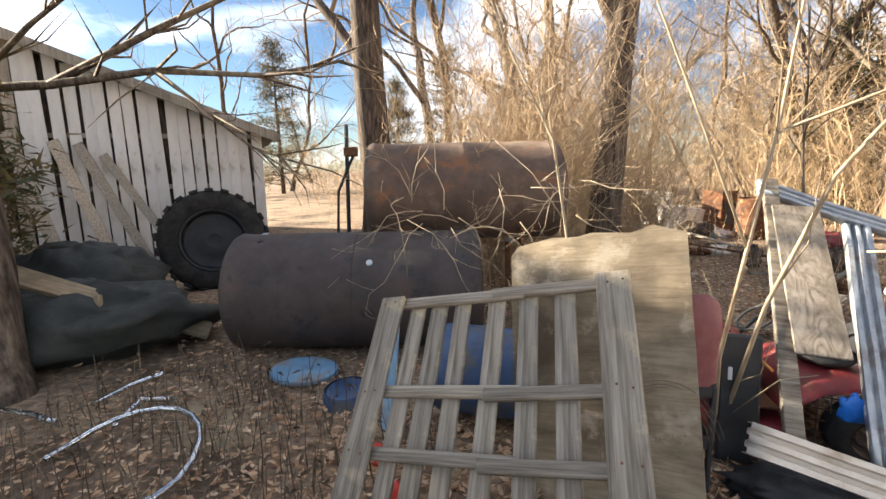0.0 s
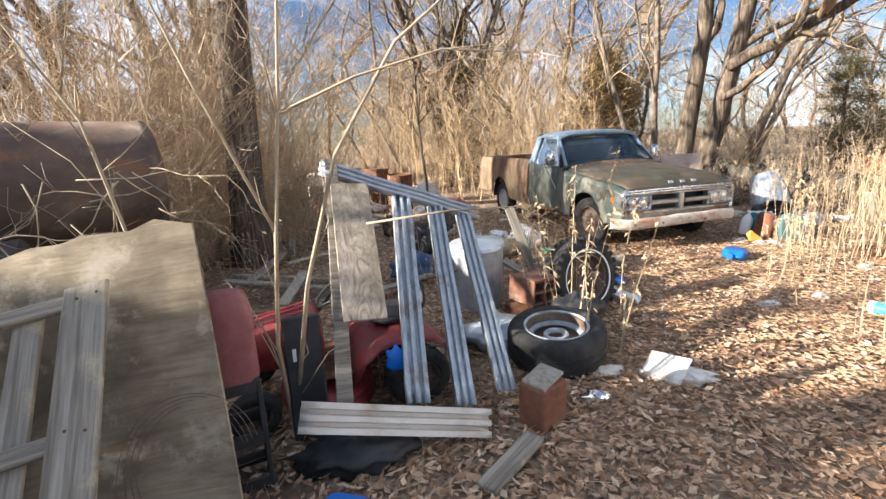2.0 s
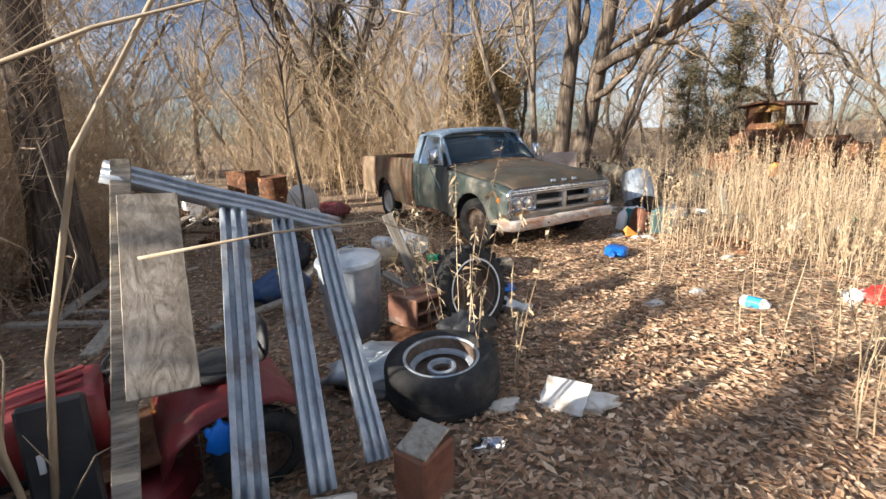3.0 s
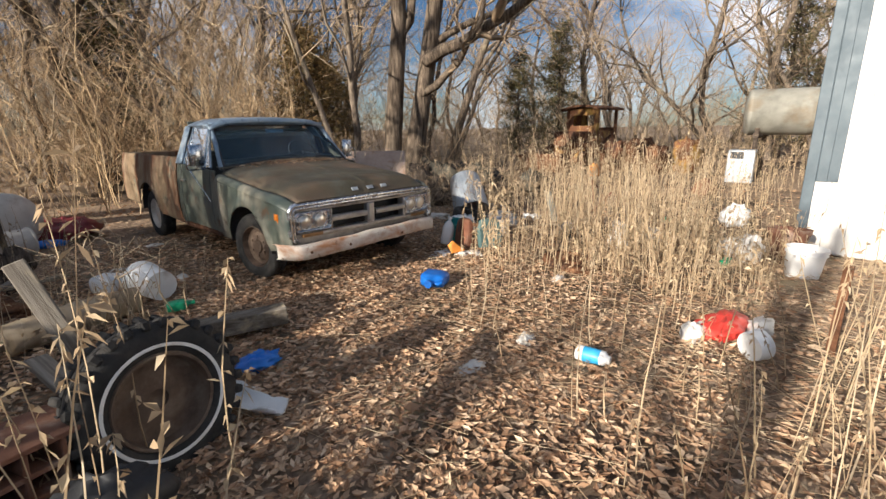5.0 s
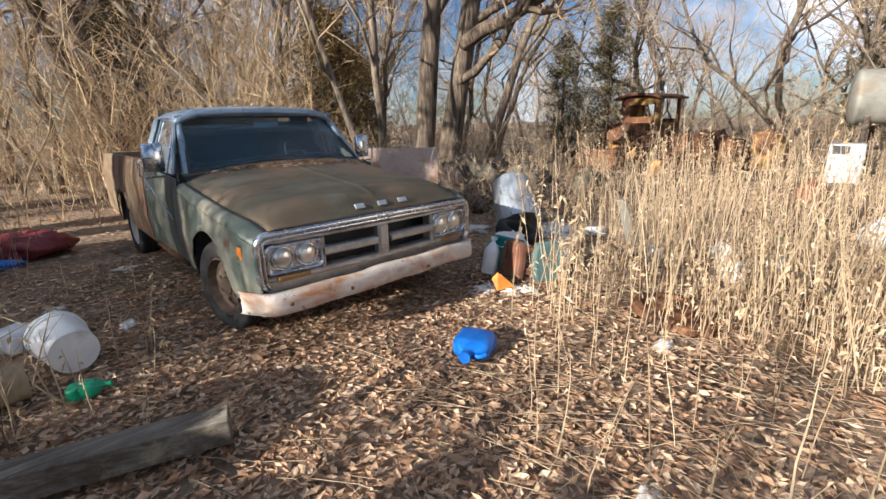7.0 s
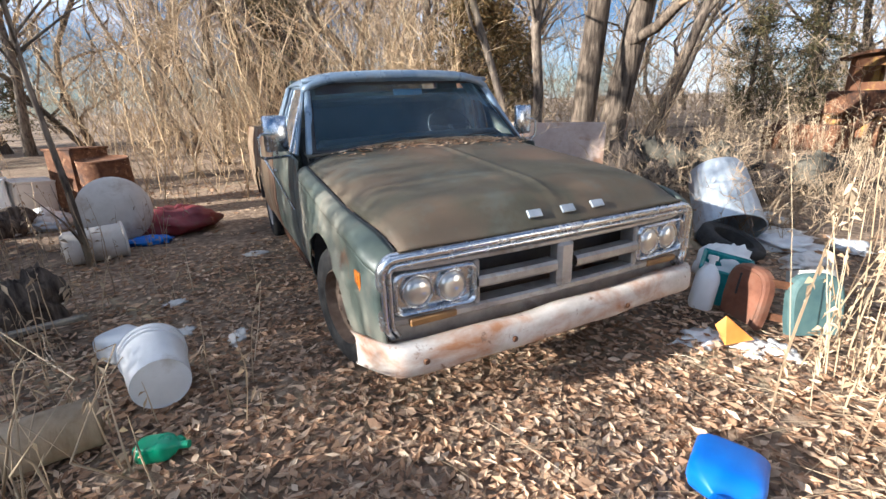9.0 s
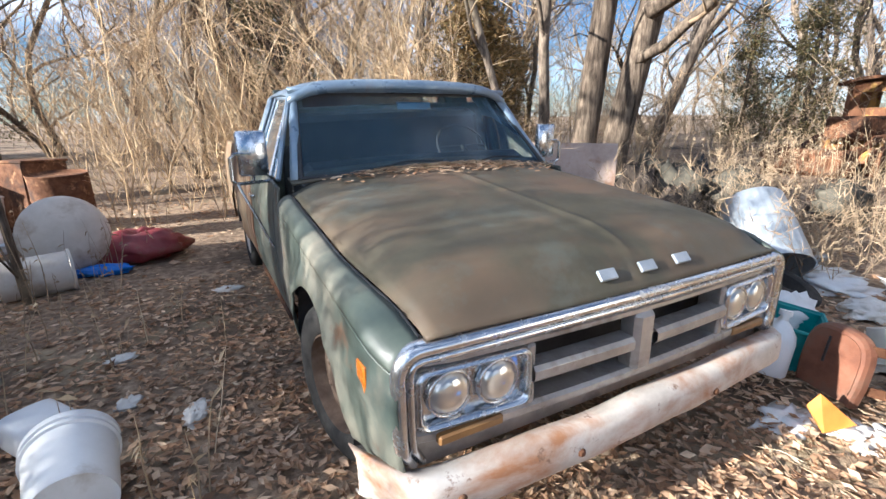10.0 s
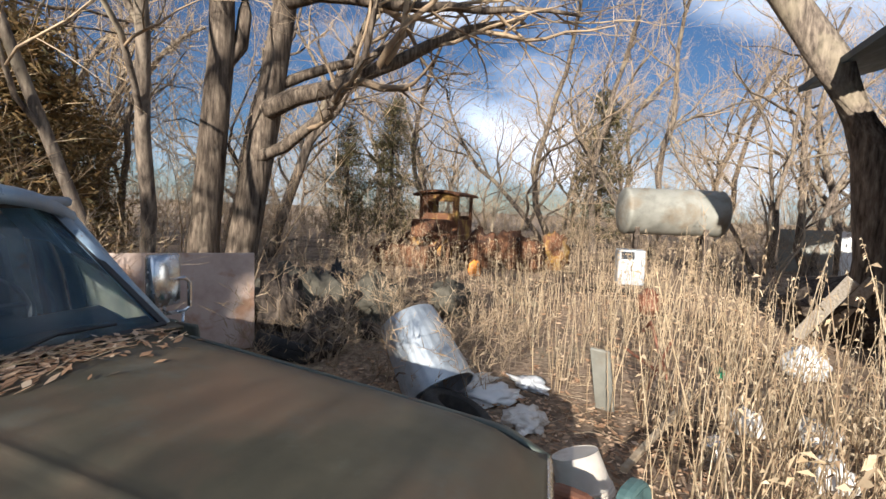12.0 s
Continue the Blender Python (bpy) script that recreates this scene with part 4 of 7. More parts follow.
def dustbin(at, r, h, mat, label, lid=True):
    t = thing("galvanised_bin", at, label, "dustbin")
    n, g = 96, Geo()
    rows = []
    for z, f, rib in ((0, 0.86, 0), (0.03, 0.87, 0), (0.06, 0.87, 1), (h * 0.85, 0.98, 1), (h * 0.88, 0.985, 0), (h * 0.98, 1, 0), (h * 0.985, 1.03, 0), (h, 1.03, 0), (h, 0.99, 0), (h * 0.9, 0.97, 0), (0.03, 0.85, 0)):
        rows.append([(r * (f + rib * 0.018 * (j % 4 in (0, 1))) * math.cos(2 * math.pi * j / n), r * (f + rib * 0.018 * (j % 4 in (0, 1))) * math.sin(2 * math.pi * j / n), z) for j in range(n)])
    g.grid(rows, True)
    g.f.append(tuple(range(n))[::-1])
    part("body", g, mat, t, "ribbed galvanised body", soft_angle=30)
    if lid:
        l = part("lid", Geo().lathe([(0, h + 0.07), (r * 0.4, h + 0.06), (r * 0.8, h + 0.03), (r * 1.02, h + 0.015), (r * 1.06, h - 0.02)], 40), mat, t, "dented galvanised lid", soft_angle=40)
        part("lid_handle", Geo().tube([(-0.07, 0, h + 0.06), (-0.06, 0, h + 0.1), (0.06, 0, h + 0.1), (0.07, 0, h + 0.06)], 0.008, 6), mat, l)
    for s in (-1, 1):
        part("side_handle", Geo().tube([(s * r, -0.07, h * 0.72), (s * (r + 0.04), -0.05, h * 0.68), (s * (r + 0.04), 0.05, h * 0.68), (s * r, 0.07, h * 0.72)], 0.007, 6), M["wire"], t)
    return t


def loose_tyre(at, r, w, label, rim=None, rim_label="", lugs=0, wall=False):
    t = thing("tyre", at, label, "tyre", "loose tyres in the yard")
    part("tread", tyre_mesh(r, w, 0, lugs), M["rubber"], t)
    if rim:
        q = r * 0.63
        g = Geo().lathe([(q, w * 0.40), (q * 0.97, w * 0.45), (q * 0.92, w * 0.43), (q * 0.9, w * 0.25), (q * 0.86, w * 0.05), (q * 0.7, 0), (q * 0.5, w * 0.05), (q * 0.3, w * 0.1), (q * 0.2, w * 0.1), (q * 0.19, 0.0), (0, -0.01)], 40)
        part("rim", g, rim, t, rim_label, soft_angle=40)
    if wall:
        part("white_band", Geo().lathe([(r * 0.70, w * 0.487), (r * 0.705, w * 0.497), (r * 0.74, w * 0.503), (r * 0.745, w * 0.498)], 48), M["white"], t, "thin white sidewall band")
    return t


def barrel(at, r, h, mat, label):
    t = thing("steel_drum", at, label, "drum")
    prof = [(0, 0.02), (r * 0.95, 0.02), (r, 0), (r * 1.02, 0.02), (r, 0.04)]
    for f in (0.33, 0.66):
        prof += [(r, h * f - 0.03), (r * 1.03, h * f), (r, h * f + 0.03)]
    prof += [(r, h - 0.03), (r * 1.02, h - 0.01), (r, h), (r * 0.96, h - 0.02), (r * 0.9, h - 0.03), (0, h - 0.03)]
    part("shell", Geo().lathe(prof, 32), mat, t, soft_angle=40)
    return t


# -- pallet: two broad outer boards, three rails, six slats
def build_pallet():
    ex = Vector((0.983, 0.022, 0.182)).normalized()
    ey = Vector((-0.277, 0.716, 0.64))
    ey = (ey - ex * ex.dot(ey)).normalized()
    ez = ex.cross(ey)
    m = Matrix((ex, ey, ez)).transposed().to_4x4()
    m.translation = Vector((-1.285, 2.119, 0.885)) - ey * 1.40
    t = thing("wooden_pallet", m, "grey weathered wooden pallet leaning on a plywood sheet", "pallet")
    L = 1.41
    rng = random.Random(3)

    def stick(name, x, y, w, l, thk, z, tilt=0.0):
        g = Geo().box((l, w, thk), ch=0.006)
        for i, v in enumerate(g.v):
            f = v[0] / l
            g.v[i] = (v[0], v[1] + 0.006 * math.sin(f * 5 + x * 9), v[2] + 0.003 * math.sin(f * 7 + x * 5))
        o = part(name, g, M["pallet"], t, at=pose(x, y, z, 0, 0, tilt))
        return o
    for x, w in ((0.07, 0.14), (1.20, 0.145)):
        stick("outer_board", x, L / 2 + 0.012 * (x > 1), w, L, 0.024, 0.045, 90 + rng.uniform(-0.4, 0.4))
    for y in (0.12, L - 0.80, L - 0.52, L - 0.035):
        stick("rail", 0.44, y, 0.055, 0.70, 0.035, 0.014, rng.uniform(-1, 1))
        stick("rail", 0.91, y + rng.uniform(-0.01, 0.016), 0.055, 0.56, 0.037, 0.0135, rng.uniform(-1.5, 1.5))
    for x in (0.20, 0.33, 0.47, 0.64, 0.807, 0.978):
        stick("slat", x, L / 2 - 0.01 + rng.uniform(-0.015, 0.015), rng.uniform(0.085, 0.1), L - 0.02, 0.02, -0.016, 90 + rng.uniform(-1, 1))
    for x in (0.04, 0.10, 1.17, 1.23):
        for y in (0.12, L - 0.80, L - 0.52, L - 0.04):
            part("nail", Geo().lathe([(0.005, 0), (0.005, 0.003), (0, 0.004)], 8, pose(x + rng.uniform(-0.01, 0.01), y + rng.uniform(-0.01, 0.01), 0.057)), M["rust"], t)
    return t


build_pallet()
# -- plywood sheet behind it, worn along the top
px0, px1, pdn = Vector((-0.64, 2.45, 1.18)), Vector((0.19, 2.36, 1.295)), Vector((0.12, -0.28, -0.95)).normalized()
ux = (px1 - px0).normalized()
un = ux.cross(pdn).normalized()
m = Matrix((ux, -un.cross(ux), -un)).transposed().to_4x4()
m.translation = px0
g = Geo()
edge = [(-0.02, -0.05), (0.02, 0.0), (0.22, 0.035), (0.33, 0.028), (0.42, 0.045), (0.6, 0.03), (0.70, 0.06), (0.84, 0.015)]
rows = []
for q in np.linspace(0, 1, 9):
    rows.append([Vector((x + 0.05 * q * 0, -1.36 * q + e * (1 - q), 0.012 * math.sin(x * 5 + q * 3))) for x, e in edge])
g.grid(rows)
lone("plywood_sheet", g, M["plywood"], m, "sun-bleached plywood sheet with a ragged top edge", "plywood", thick=0.016)
# loops of wire against it
t = thing("wire_coil", pose(0.12, 2.10, 0.34, 76, 0, 8), "loose coil of thin rusty wire against the plywood", "wire")
for k in range(4):
    part("loop", Geo().tube([((0.20 + 0.02 * k) * math.cos(a), (0.27 + 0.02 * k) * math.sin(a), 0.02 * math.sin(3 * a + k) + 0.012 * k) for a in np.linspace(0.3, 5.9, 40)], 0.0017, 4), M["wire"], t)


# -- leaning frame of white ribbed bars with a plywood panel on a post
def ribbed(a, b, wid, face, dep=0.035):
    """A folded metal strip: raised edges and a middle rib."""
    a, b = Vector(a), Vector(b)
    x = (b - a).normalized()
    z = (Vector(face) - x * x.dot(Vector(face))).normalized()
    y = z.cross(x)
    prof = [(-0.5, -0.6), (-0.5, 0.5), (-0.34, 0.5), (-0.30, -0.3), (-0.12, -0.3), (-0.07, 0.45), (0.07, 0.45), (0.12, -0.3), (0.30, -0.3), (0.34, 0.5), (0.5, 0.5), (0.5, -0.6)]
    n = 10
    return Geo().grid([[a.lerp(b, k / n) + y * p * wid + z * (q * dep + 0.004 * math.sin(k * 1.3)) for p, q in prof] for k in range(n + 1)])


back = Vector((0.1, -0.74, 0.67))
t = thing("leaning_rack_frame", pose(0, 0, 0), "leaning frame of chalky white ribbed metal bars on a grey rail", "frame")
part("rail", ribbed((0.66, 3.56, 1.46), (1.80, 3.74, 1.03), 0.115, (0.15, -0.6, 0.8)), M["whitemetal"], t, "grey-white ribbed top rail", thick=0.004, soft_angle=30)
for a, b, w in (((1.20, 3.60, 1.215), (1.10, 2.56, 0.20), 0.125), ((1.45, 3.64, 1.12), (1.37, 2.56, 0.14), 0.105), ((1.67, 3.68, 1.04), (1.625, 2.60, 0.17), 0.10)):
    part("upright_bar", ribbed(a, b, w, back), M["whitemetal"], t, thick=0.004, soft_angle=30)
post = part("post", slab(Geo(), (0.735, 3.62, 1.50), (0.715, 2.50, 0.28), 0.085, 0.04, back), M["pallet"], t, "grey wooden post")
pm = Vector((0.862, 3.085, 0.985))
part("panel", slab(Geo(), pm + Vector((-0.02, 0.36, 0.36)), pm + Vector((0.0, -0.33, -0.34)), 0.245, 0.014, back), M["ply_grey"], t, "grey plywood panel with swirling grain")
beam = lone("metal_channel", ribbed((0.50, 2.40, 0.33), (1.47, 2.46, 0.08), 0.14, (0.1, -0.85, 0.5), 0.05), M["cream"], pose(0, 0, 0), "cream ribbed metal channel lying below the leaning frame", "channel", thick=0.005, soft_angle=30)
t = thing("wire_basket_panel", pose(0, 0, 0), "dark wire basket panel standing on the leaves", "basket")
for k in range(9):
    part("upright_wire", Geo().tube([(0.92 + 0.06 * k, 2.92, 0.02), (0.92 + 0.06 * k, 2.95, 0.36)], 0.004, 4), M["wire"], t)
for k in range(6):
    part("cross_wire", Geo().tube([(0.90, 2.92 + 0.006 * k, 0.02 + 0.065 * k), (1.42, 2.92 + 0.006 * k, 0.02 + 0.065 * k)], 0.004, 4), M["wire"], t)
heap("blue_cloth", 1.02, 2.80, 0.055, 0.02, 0.075, 4, M["blue"], "bright blue plastic scrap hung on wire mesh", "scrap", lift=0.30)


# -- red ride-on mower
def build_mower():
    t = thing("ride_on_mower", pose(0.52, 3.22, 0, 0, 0, -80) @ Matrix.Diagonal((0.9, 0.85, 0.74, 1)), "faded red ride-on mower buried among junk, seat missing its cover", "mower")
    g = Geo()
    rows = []
    for v, z, w in ((-0.62, 0.40, 0.17), (-0.60, 0.62, 0.19), (-0.54, 0.70, 0.20), (-0.3, 0.77, 0.215), (0.0, 0.80, 0.22), (0.06, 0.78, 0.22)):
        rows.append([(-w * 1.0, v, 0.42), (-w, v, z - 0.08), (-w * 0.88, v, z - 0.02), (-w * 0.5, v, z), (0, v, z + 0.015), (w * 0.5, v, z), (w * 0.88, v, z - 0.02), (w, v, z - 0.08), (w, v, 0.42)])
    part("bonnet", g.grid(rows), M["red"], t, "faded red ribbed bonnet", thick=0.008, soft_angle=45)
    for k in range(3):
        part("bonnet_rib", Geo().tube([(-0.09 + 0.09 * k, -0.5, 0.735), (-0.09 + 0.09 * k, -0.02, 0.825)], 0.012, 6), M["red"], t)
    rows = []
    for v, z in ((0.22, 0.30), (0.30, 0.46), (0.42, 0.56), (0.62, 0.60), (0.82, 0.56), (0.95, 0.44), (1.0, 0.30)):
        rows.append([(x, v, z - 0.05 * (abs(x) / 0.42) ** 4) for x in (-0.42, -0.38, -0.2, 0, 0.2, 0.38, 0.42)])
    part("rear_fender", Geo().grid(rows), M["red"], t, "red rear fender", thick=0.01, smooth=True)
    part("seat", lumpy(0.21, 0.19, 0.07, 8, 0.05), M["black"], t, at=pose(0, 0.60, 0.58), smooth=True)
    part("backrest", lumpy(0.21, 0.05, 0.16, 9, 0.05), M["black"], t, at=pose(0, 0.80, 0.62, -12, 0, 0), smooth=True)
    part("deck", Geo().lathe([(0.0, 0.20), (0.36, 0.20), (0.42, 0.17), (0.44, 0.06), (0.45, 0.06)], 28, Matrix.Translation((0, 0.08, 0)) @ Matrix.Diagonal((1.15, 0.8, 1, 1))), M["red"], t, "red mower deck", soft_angle=40)
    part("foot_plate", Geo().box((0.62, 0.42, 0.02), (0, 0.12, 0.30)), M["rust"], t)
    part("steering_wheel", Geo().tube([(0.15 * math.cos(a), 0.18 + 0.15 * math.sin(a) * 0.8, 0.92 + 0.1 * math.sin(a)) for a in np.linspace(0, 2 * math.pi, 21)], 0.012, 6).tube([(0, 0.18, 0.92), (0, 0.02, 0.7)], 0.015, 6), M["black"], t)
    for x, y, r, w in ((-0.36, -0.45, 0.17, 0.13), (0.36, -0.45, 0.17, 0.13), (-0.42, 0.68, 0.24, 0.2), (0.42, 0.68, 0.24, 0.2)):
        wheel(t, pose(x, y, r, 0, math.copysign(90, x), 0), r, w, M["rim"])
    part("orange_reflector", Geo().box((0.2, 0.02, 0.02), (0.05, 0.24, 0.53)), M["orange"], t)


build_mower()


def build_cover():
    t = thing("red_plastic_cover", pose(0.22, 2.45, 0, 0, 0, 14) @ Matrix.Diagonal((0.8, 0.85, 1, 1)), "sun-faded red plastic engine cover on an added black stand", "cover")
    rows = []
    for z, f in ((0.57, 0.96), (0.60, 1.0), (0.80, 1.0), (0.81, 1.05), (0.84, 1.05), (0.90, 1.0), (0.955, 0.9), (0.98, 0.7), (0.985, 0.0)):
        rows.append([(0.15 * f * math.copysign(abs(math.cos(a)) ** 0.35, math.cos(a)), 0.14 * f * math.copysign(abs(math.sin(a)) ** 0.35, math.sin(a)), z - 0.05 * f * math.sin(a) * (z > 0.82)) for a in np.linspace(0, 2 * math.pi, 32, endpoint=False)])
    part("cover_shell", Geo().grid(rows, True), M["red_faded"], t, "chalky faded red moulded lid", soft_angle=40)
    for k in range(3):
        part("lid_groove", Geo().box((0.012, 0.14, 0.008), m=pose(-0.07 + 0.07 * k, -0.02, 0.985, -8, 0, 0), ch=0.003), M["red"], t)
    # added black slats stand in for the dark void below the cover
    g = Geo()
    for x in (-0.13, 0.13):
        for y in (-0.12, 0.12):
            g.box((0.03, 0.03, 0.58), (x, y, 0.28))
    for z in (0.04, 0.28, 0.55):
        for q in (-1, 1):
            g.box((0.26, 0.014, 0.07), (0, q * 0.125, z)).box((0.014, 0.24, 0.07), (q * 0.135, 0, z))
    part("crate", g, M["black"], t, "added black slatted stand in place of a dark void")
    p = thing("black_panel", pose(0.52, 2.70, 0, -8, 0, 6), "black plastic panel standing beside the red cover", "panel")
    part("sheet", Geo().box((0.20, 0.05, 0.70), (0, 0, 0.36), ch=0.02), M["black"], p)
    part("latch", Geo().box((0.02, 0.012, 0.07), (-0.05, -0.028, 0.5), ch=0.004), M["white"], p, "small pale latch")


build_cover()
jug(pose(0.72, 2.02, 0.10, 78, 0, -28), 0.22, 0.13, 0.30, M["blue"], "bright blue plastic jug lying on leaves")
plank("plank", (1.32, 2.05, 0.03), (1.68, 2.33, 0.045), 0.11, 0.035, (0, 0, 1), M["pallet"], "short grey board end lying in dead leaves")
t = thing("rusted_box", pose(1.80, 2.50, 0, 0, 0, 28), "rusted steel box with a torn lid on leaves", "box")
part("body", Geo().box((0.22, 0.18, 0.27), (0, 0, 0.13), ch=0.012), M["rust_red"], t)
part("lid", Geo().box((0.20, 0.15, 0.02), m=pose(0.0, 0.0, 0.285, 4, -8, 6)), M["board"], t, "grey wooden lid")
heap("paper_sheet", 2.86, 2.72, 0.19, 0.10, 0.035, 5, M["paper"], "torn white paper sheet lying on dead leaves", "paper", turn=-30, crease=0.7)
plank("plastic_sheet", (2.72, 2.86, 0.06), (2.82, 2.60, 0.10), 0.20, 0.012, (-0.5, -0.3, 0.8), M["paper"], "cracked white plastic panel on dead leaves", "panel")
heap("plastic_scrap", 2.2, 2.62, 0.09, 0.05, 0.03, 6, M["clear"], "clear crushed plastic scrap", "scrap", crease=0.6)
heap("yellow_scrap", 2.46, 2.88, 0.09, 0.05, 0.03, 7, M["cream"], "pale yellow broken foam piece", "scrap", crease=0.5)
dustbin(pose(2.02, 4.50, 0, 2, -3, 20), 0.255, 0.62, M["galv"], "dented galvanised bin with lid among junk")
t = thing("hollow_clay_block", pose(2.42, 4.02, 0.16, 0, 4, 24), "terracotta hollow block standing on rusty scrap", "block")
for x in (-0.19, -0.063, 0.063, 0.19):
    part("web", Geo().box((0.022, 0.30, 0.19), (x, 0, 0.115), ch=0.004), M["clay"], t)
for z in (0.012, 0.115, 0.218):
    part("slab", Geo().box((0.404, 0.304, 0.022), (0, 0, z), ch=0.004), M["clay"], t)
heap("rusty_scrap", 2.45, 4.02, 0.28, 0.24, 0.09, 12, M["rust"], "flat heap of rusty iron scrap", "scrap", crease=0.5)
t = loose_tyre(pose(2.22, 3.20, 0.145, 4, -3, 0), 0.35, 0.27, "worn tyre lying flat with a chalky open rim", M["rim"], "dirty brown wheel well")
part("rim_lip", Geo().lathe([(0.235, 0.10), (0.232, 0.128), (0.222, 0.13), (0.212, 0.12), (0.205, 0.06), (0.17, 0.05), (0.165, 0.035)], 40), M["whitemetal"], t, "chalky pale rim lip", soft_angle=40)
part("hub_ring", Geo().lathe([(0.09, 0.03), (0.088, 0.055), (0.07, 0.06), (0.06, 0.03)], 24), M["whitemetal"], t)
loose_tyre(pose(2.90, 4.10, 0.295, 80, 0, 14), 0.36, 0.21, "knobbly tyre standing upright with a rusty rim", M["rim"], "dark rusted rim", 30, True)
heap("dark_rag", 2.0, 3.55, 0.34, 0.24, 0.10, 13, M["galv"], "crumpled grey plastic sheet among tyres", "sheet", crease=0.6)
heap("dark_rag", 2.62, 3.62, 0.20, 0.16, 0.16, 14, M["black"], "black rubbish bag among tyres", "bag", crease=0.5)
heap("dark_rag", 0.75, 2.46, 0.26, 0.14, 0.08, 15, M["black"], "black rubber mat scraps under the channel", "scrap", crease=0.5)
plank("leaning_board", (2.78, 4.75, 0.0), (2.52, 4.98, 0.86), 0.10, 0.03, (-0.2, -1, 0.3), M["pallet"], "narrow grey board leaning in the weeds", "board")
# -- log and litter beside the truck
t = thing("timber_beam", pose(0, 0, 0), "grey square timber beam lying on dead grass", "beam")
part("beam", slab(Geo(), (2.90, 5.38, 0.09), (3.98, 5.08, 0.12), 0.14, 0.13, (0, 0, 1)), M["pallet"], t)
lone("log", Geo().tube([(2.35, 6.02, 0.10), (2.8, 6.2, 0.12), (3.2, 6.28, 0.12)], [0.12, 0.115, 0.11], 14, wob=0.05, rng=random.Random(2)), M["bark_pale"], pose(0, 0, 0), "pale debarked log lying in litter", "log", smooth=True)
bucket(pose(3.43, 6.43, 0.15, -87, 0, 14), 0.155, 0.37, M["white"], "white plastic bucket lying on its side")
jug(pose(3.05, 7.22, 0.085, 90, 0, 40), 0.24, 0.17, 0.30, M["white"], "white plastic jug lying on dead leaves")
jug(pose(3.38, 6.08, 0.05, 84, 0, 70), 0.11, 0.09, 0.18, M["green"], "green plastic bottle lying under weeds")
t = thing("fibreglass_dish", pose(2.54, 10.10, 0.40, 78, 0, 28) @ Matrix.Scale(0.86, 4), "round cream fibreglass dome standing on edge", "dome")
part("shell", Geo().lathe([(0, 0.12), (0.2, 0.10), (0.38, 0.05), (0.42, 0.0), (0.43, -0.02), (0.42, -0.04), (0, -0.03)], 36), M["cream"], t, smooth=True)
t = thing("fibreglass_tub", pose(2.45, 9.55, 0.17, 0, 90, 20), "small cream tub lying below the dome", "tub")
part("shell", Geo().lathe([(0, -0.3), (0.13, -0.29), (0.17, -0.25), (0.175, 0.2), (0.19, 0.21), (0.19, 0.23), (0.165, 0.22), (0.15, -0.2), (0, -0.22)], 28), M["cream"], t, soft_angle=45)
heap("red_tarpaulin", 3.05, 10.45, 0.42, 0.3, 0.16, 21, M["red"], "faded dark red tarpaulin heap", "tarpaulin", crease=0.35)
heap("blue_rag", 2.80, 9.95, 0.22, 0.1, 0.05, 22, M["blue"], "blue plastic rag on leaves", "rag", crease=0.5)
barrel(pose(2.15, 11.7, 0, 3, 0, 0), 0.3, 0.85, M["rust"], "dark rusted steel drum at the thicket")
for x, y, a in ((3.3, 7.9, 20), (3.75, 7.1, 80), (3.9, 9.0, 0), (3.0, 5.0, 50), (3.35, 4.3, 20), (4.55, 3.62, 0), (6.45, 4.2, 10), (3.42, 7.35, 70), (5.1, 3.6, 20)):
    heap("paper_scrap", x, y, 0.05 + 0.05 * abs(math.sin(x * 7 + y)), 0.05, 0.022, int(x * 10 + y), M["paper"], "crumpled white paper scrap on leaves", "paper", "paper scraps on the ground", turn=a, crease=0.7)
rows = []
for i in range(15):
    q = i / 14
    half = 0.10 + 0.035 * noise.noise((q * 5, 1.0, 0.0)) - 0.05 * q
    rows.append([Vector((w * half + 0.05 * math.sin(q * 3.1) + 0.012 * noise.noise((q * 9, w * 2, 3.0)), (q - 0.5) * 0.62, 0.03 + 0.20 * (1 - q) ** 2 + 0.05 * w * w + 0.02 * noise.noise((q * 6, w * 3, 8.0)))) for w in np.linspace(-1, 1, 9)])
lone("foam_sheet", Geo().grid(rows), M["white"], pose(3.30, 4.25, height(3.30, 4.25), 0, 0, 205), "torn white foam sheet curling beside the tyre", "sheet", thick=0.012, smooth=True)
heap("blue_bag", 3.55, 4.62, 0.12, 0.09, 0.05, 31, M["blue"], "small blue plastic bag", "bag", crease=0.6)
# -- bottle, red bag, canister on the path side
t = thing("plastic_bottle", pose(5.12, 3.20, 0.055, 90, 0, 10), "white and blue plastic bottle lying on leaves", "bottle")
part("body", Geo().lathe([(0, 0.0), (0.048, 0.003), (0.05, 0.02), (0.05, 0.055)], 24), M["white"], t, smooth=True)
part("label_band", Geo().lathe([(0.0505, 0.05), (0.0505, 0.16)], 24), M["blue_label"], t, "pale blue label")
part("neck", Geo().lathe([(0.05, 0.16), (0.048, 0.185), (0.03, 0.2), (0.028, 0.22), (0, 0.22)], 24), M["white"], t, smooth=True)
jug(pose(5.55, 5.02, 0.075, 88, 4, -60), 0.25, 0.13, 0.30, M["blue"], "bright blue plastic jug lying by the truck")
heap("red_bag", 6.28, 2.66, 0.25, 0.13, 0.07, 33, M["red_bright"], "bright red plastic bag in dry grass", "bag", crease=0.5)
heap("white_bag", 6.02, 2.78, 0.12, 0.07, 0.06, 34, M["paper"], "white plastic bag tied beside a red one", "bag", crease=0.6)
heap("white_bag", 6.45, 2.46, 0.12, 0.07, 0.06, 37, M["paper"], "white plastic bag tied beside a red one", "bag", crease=0.6)
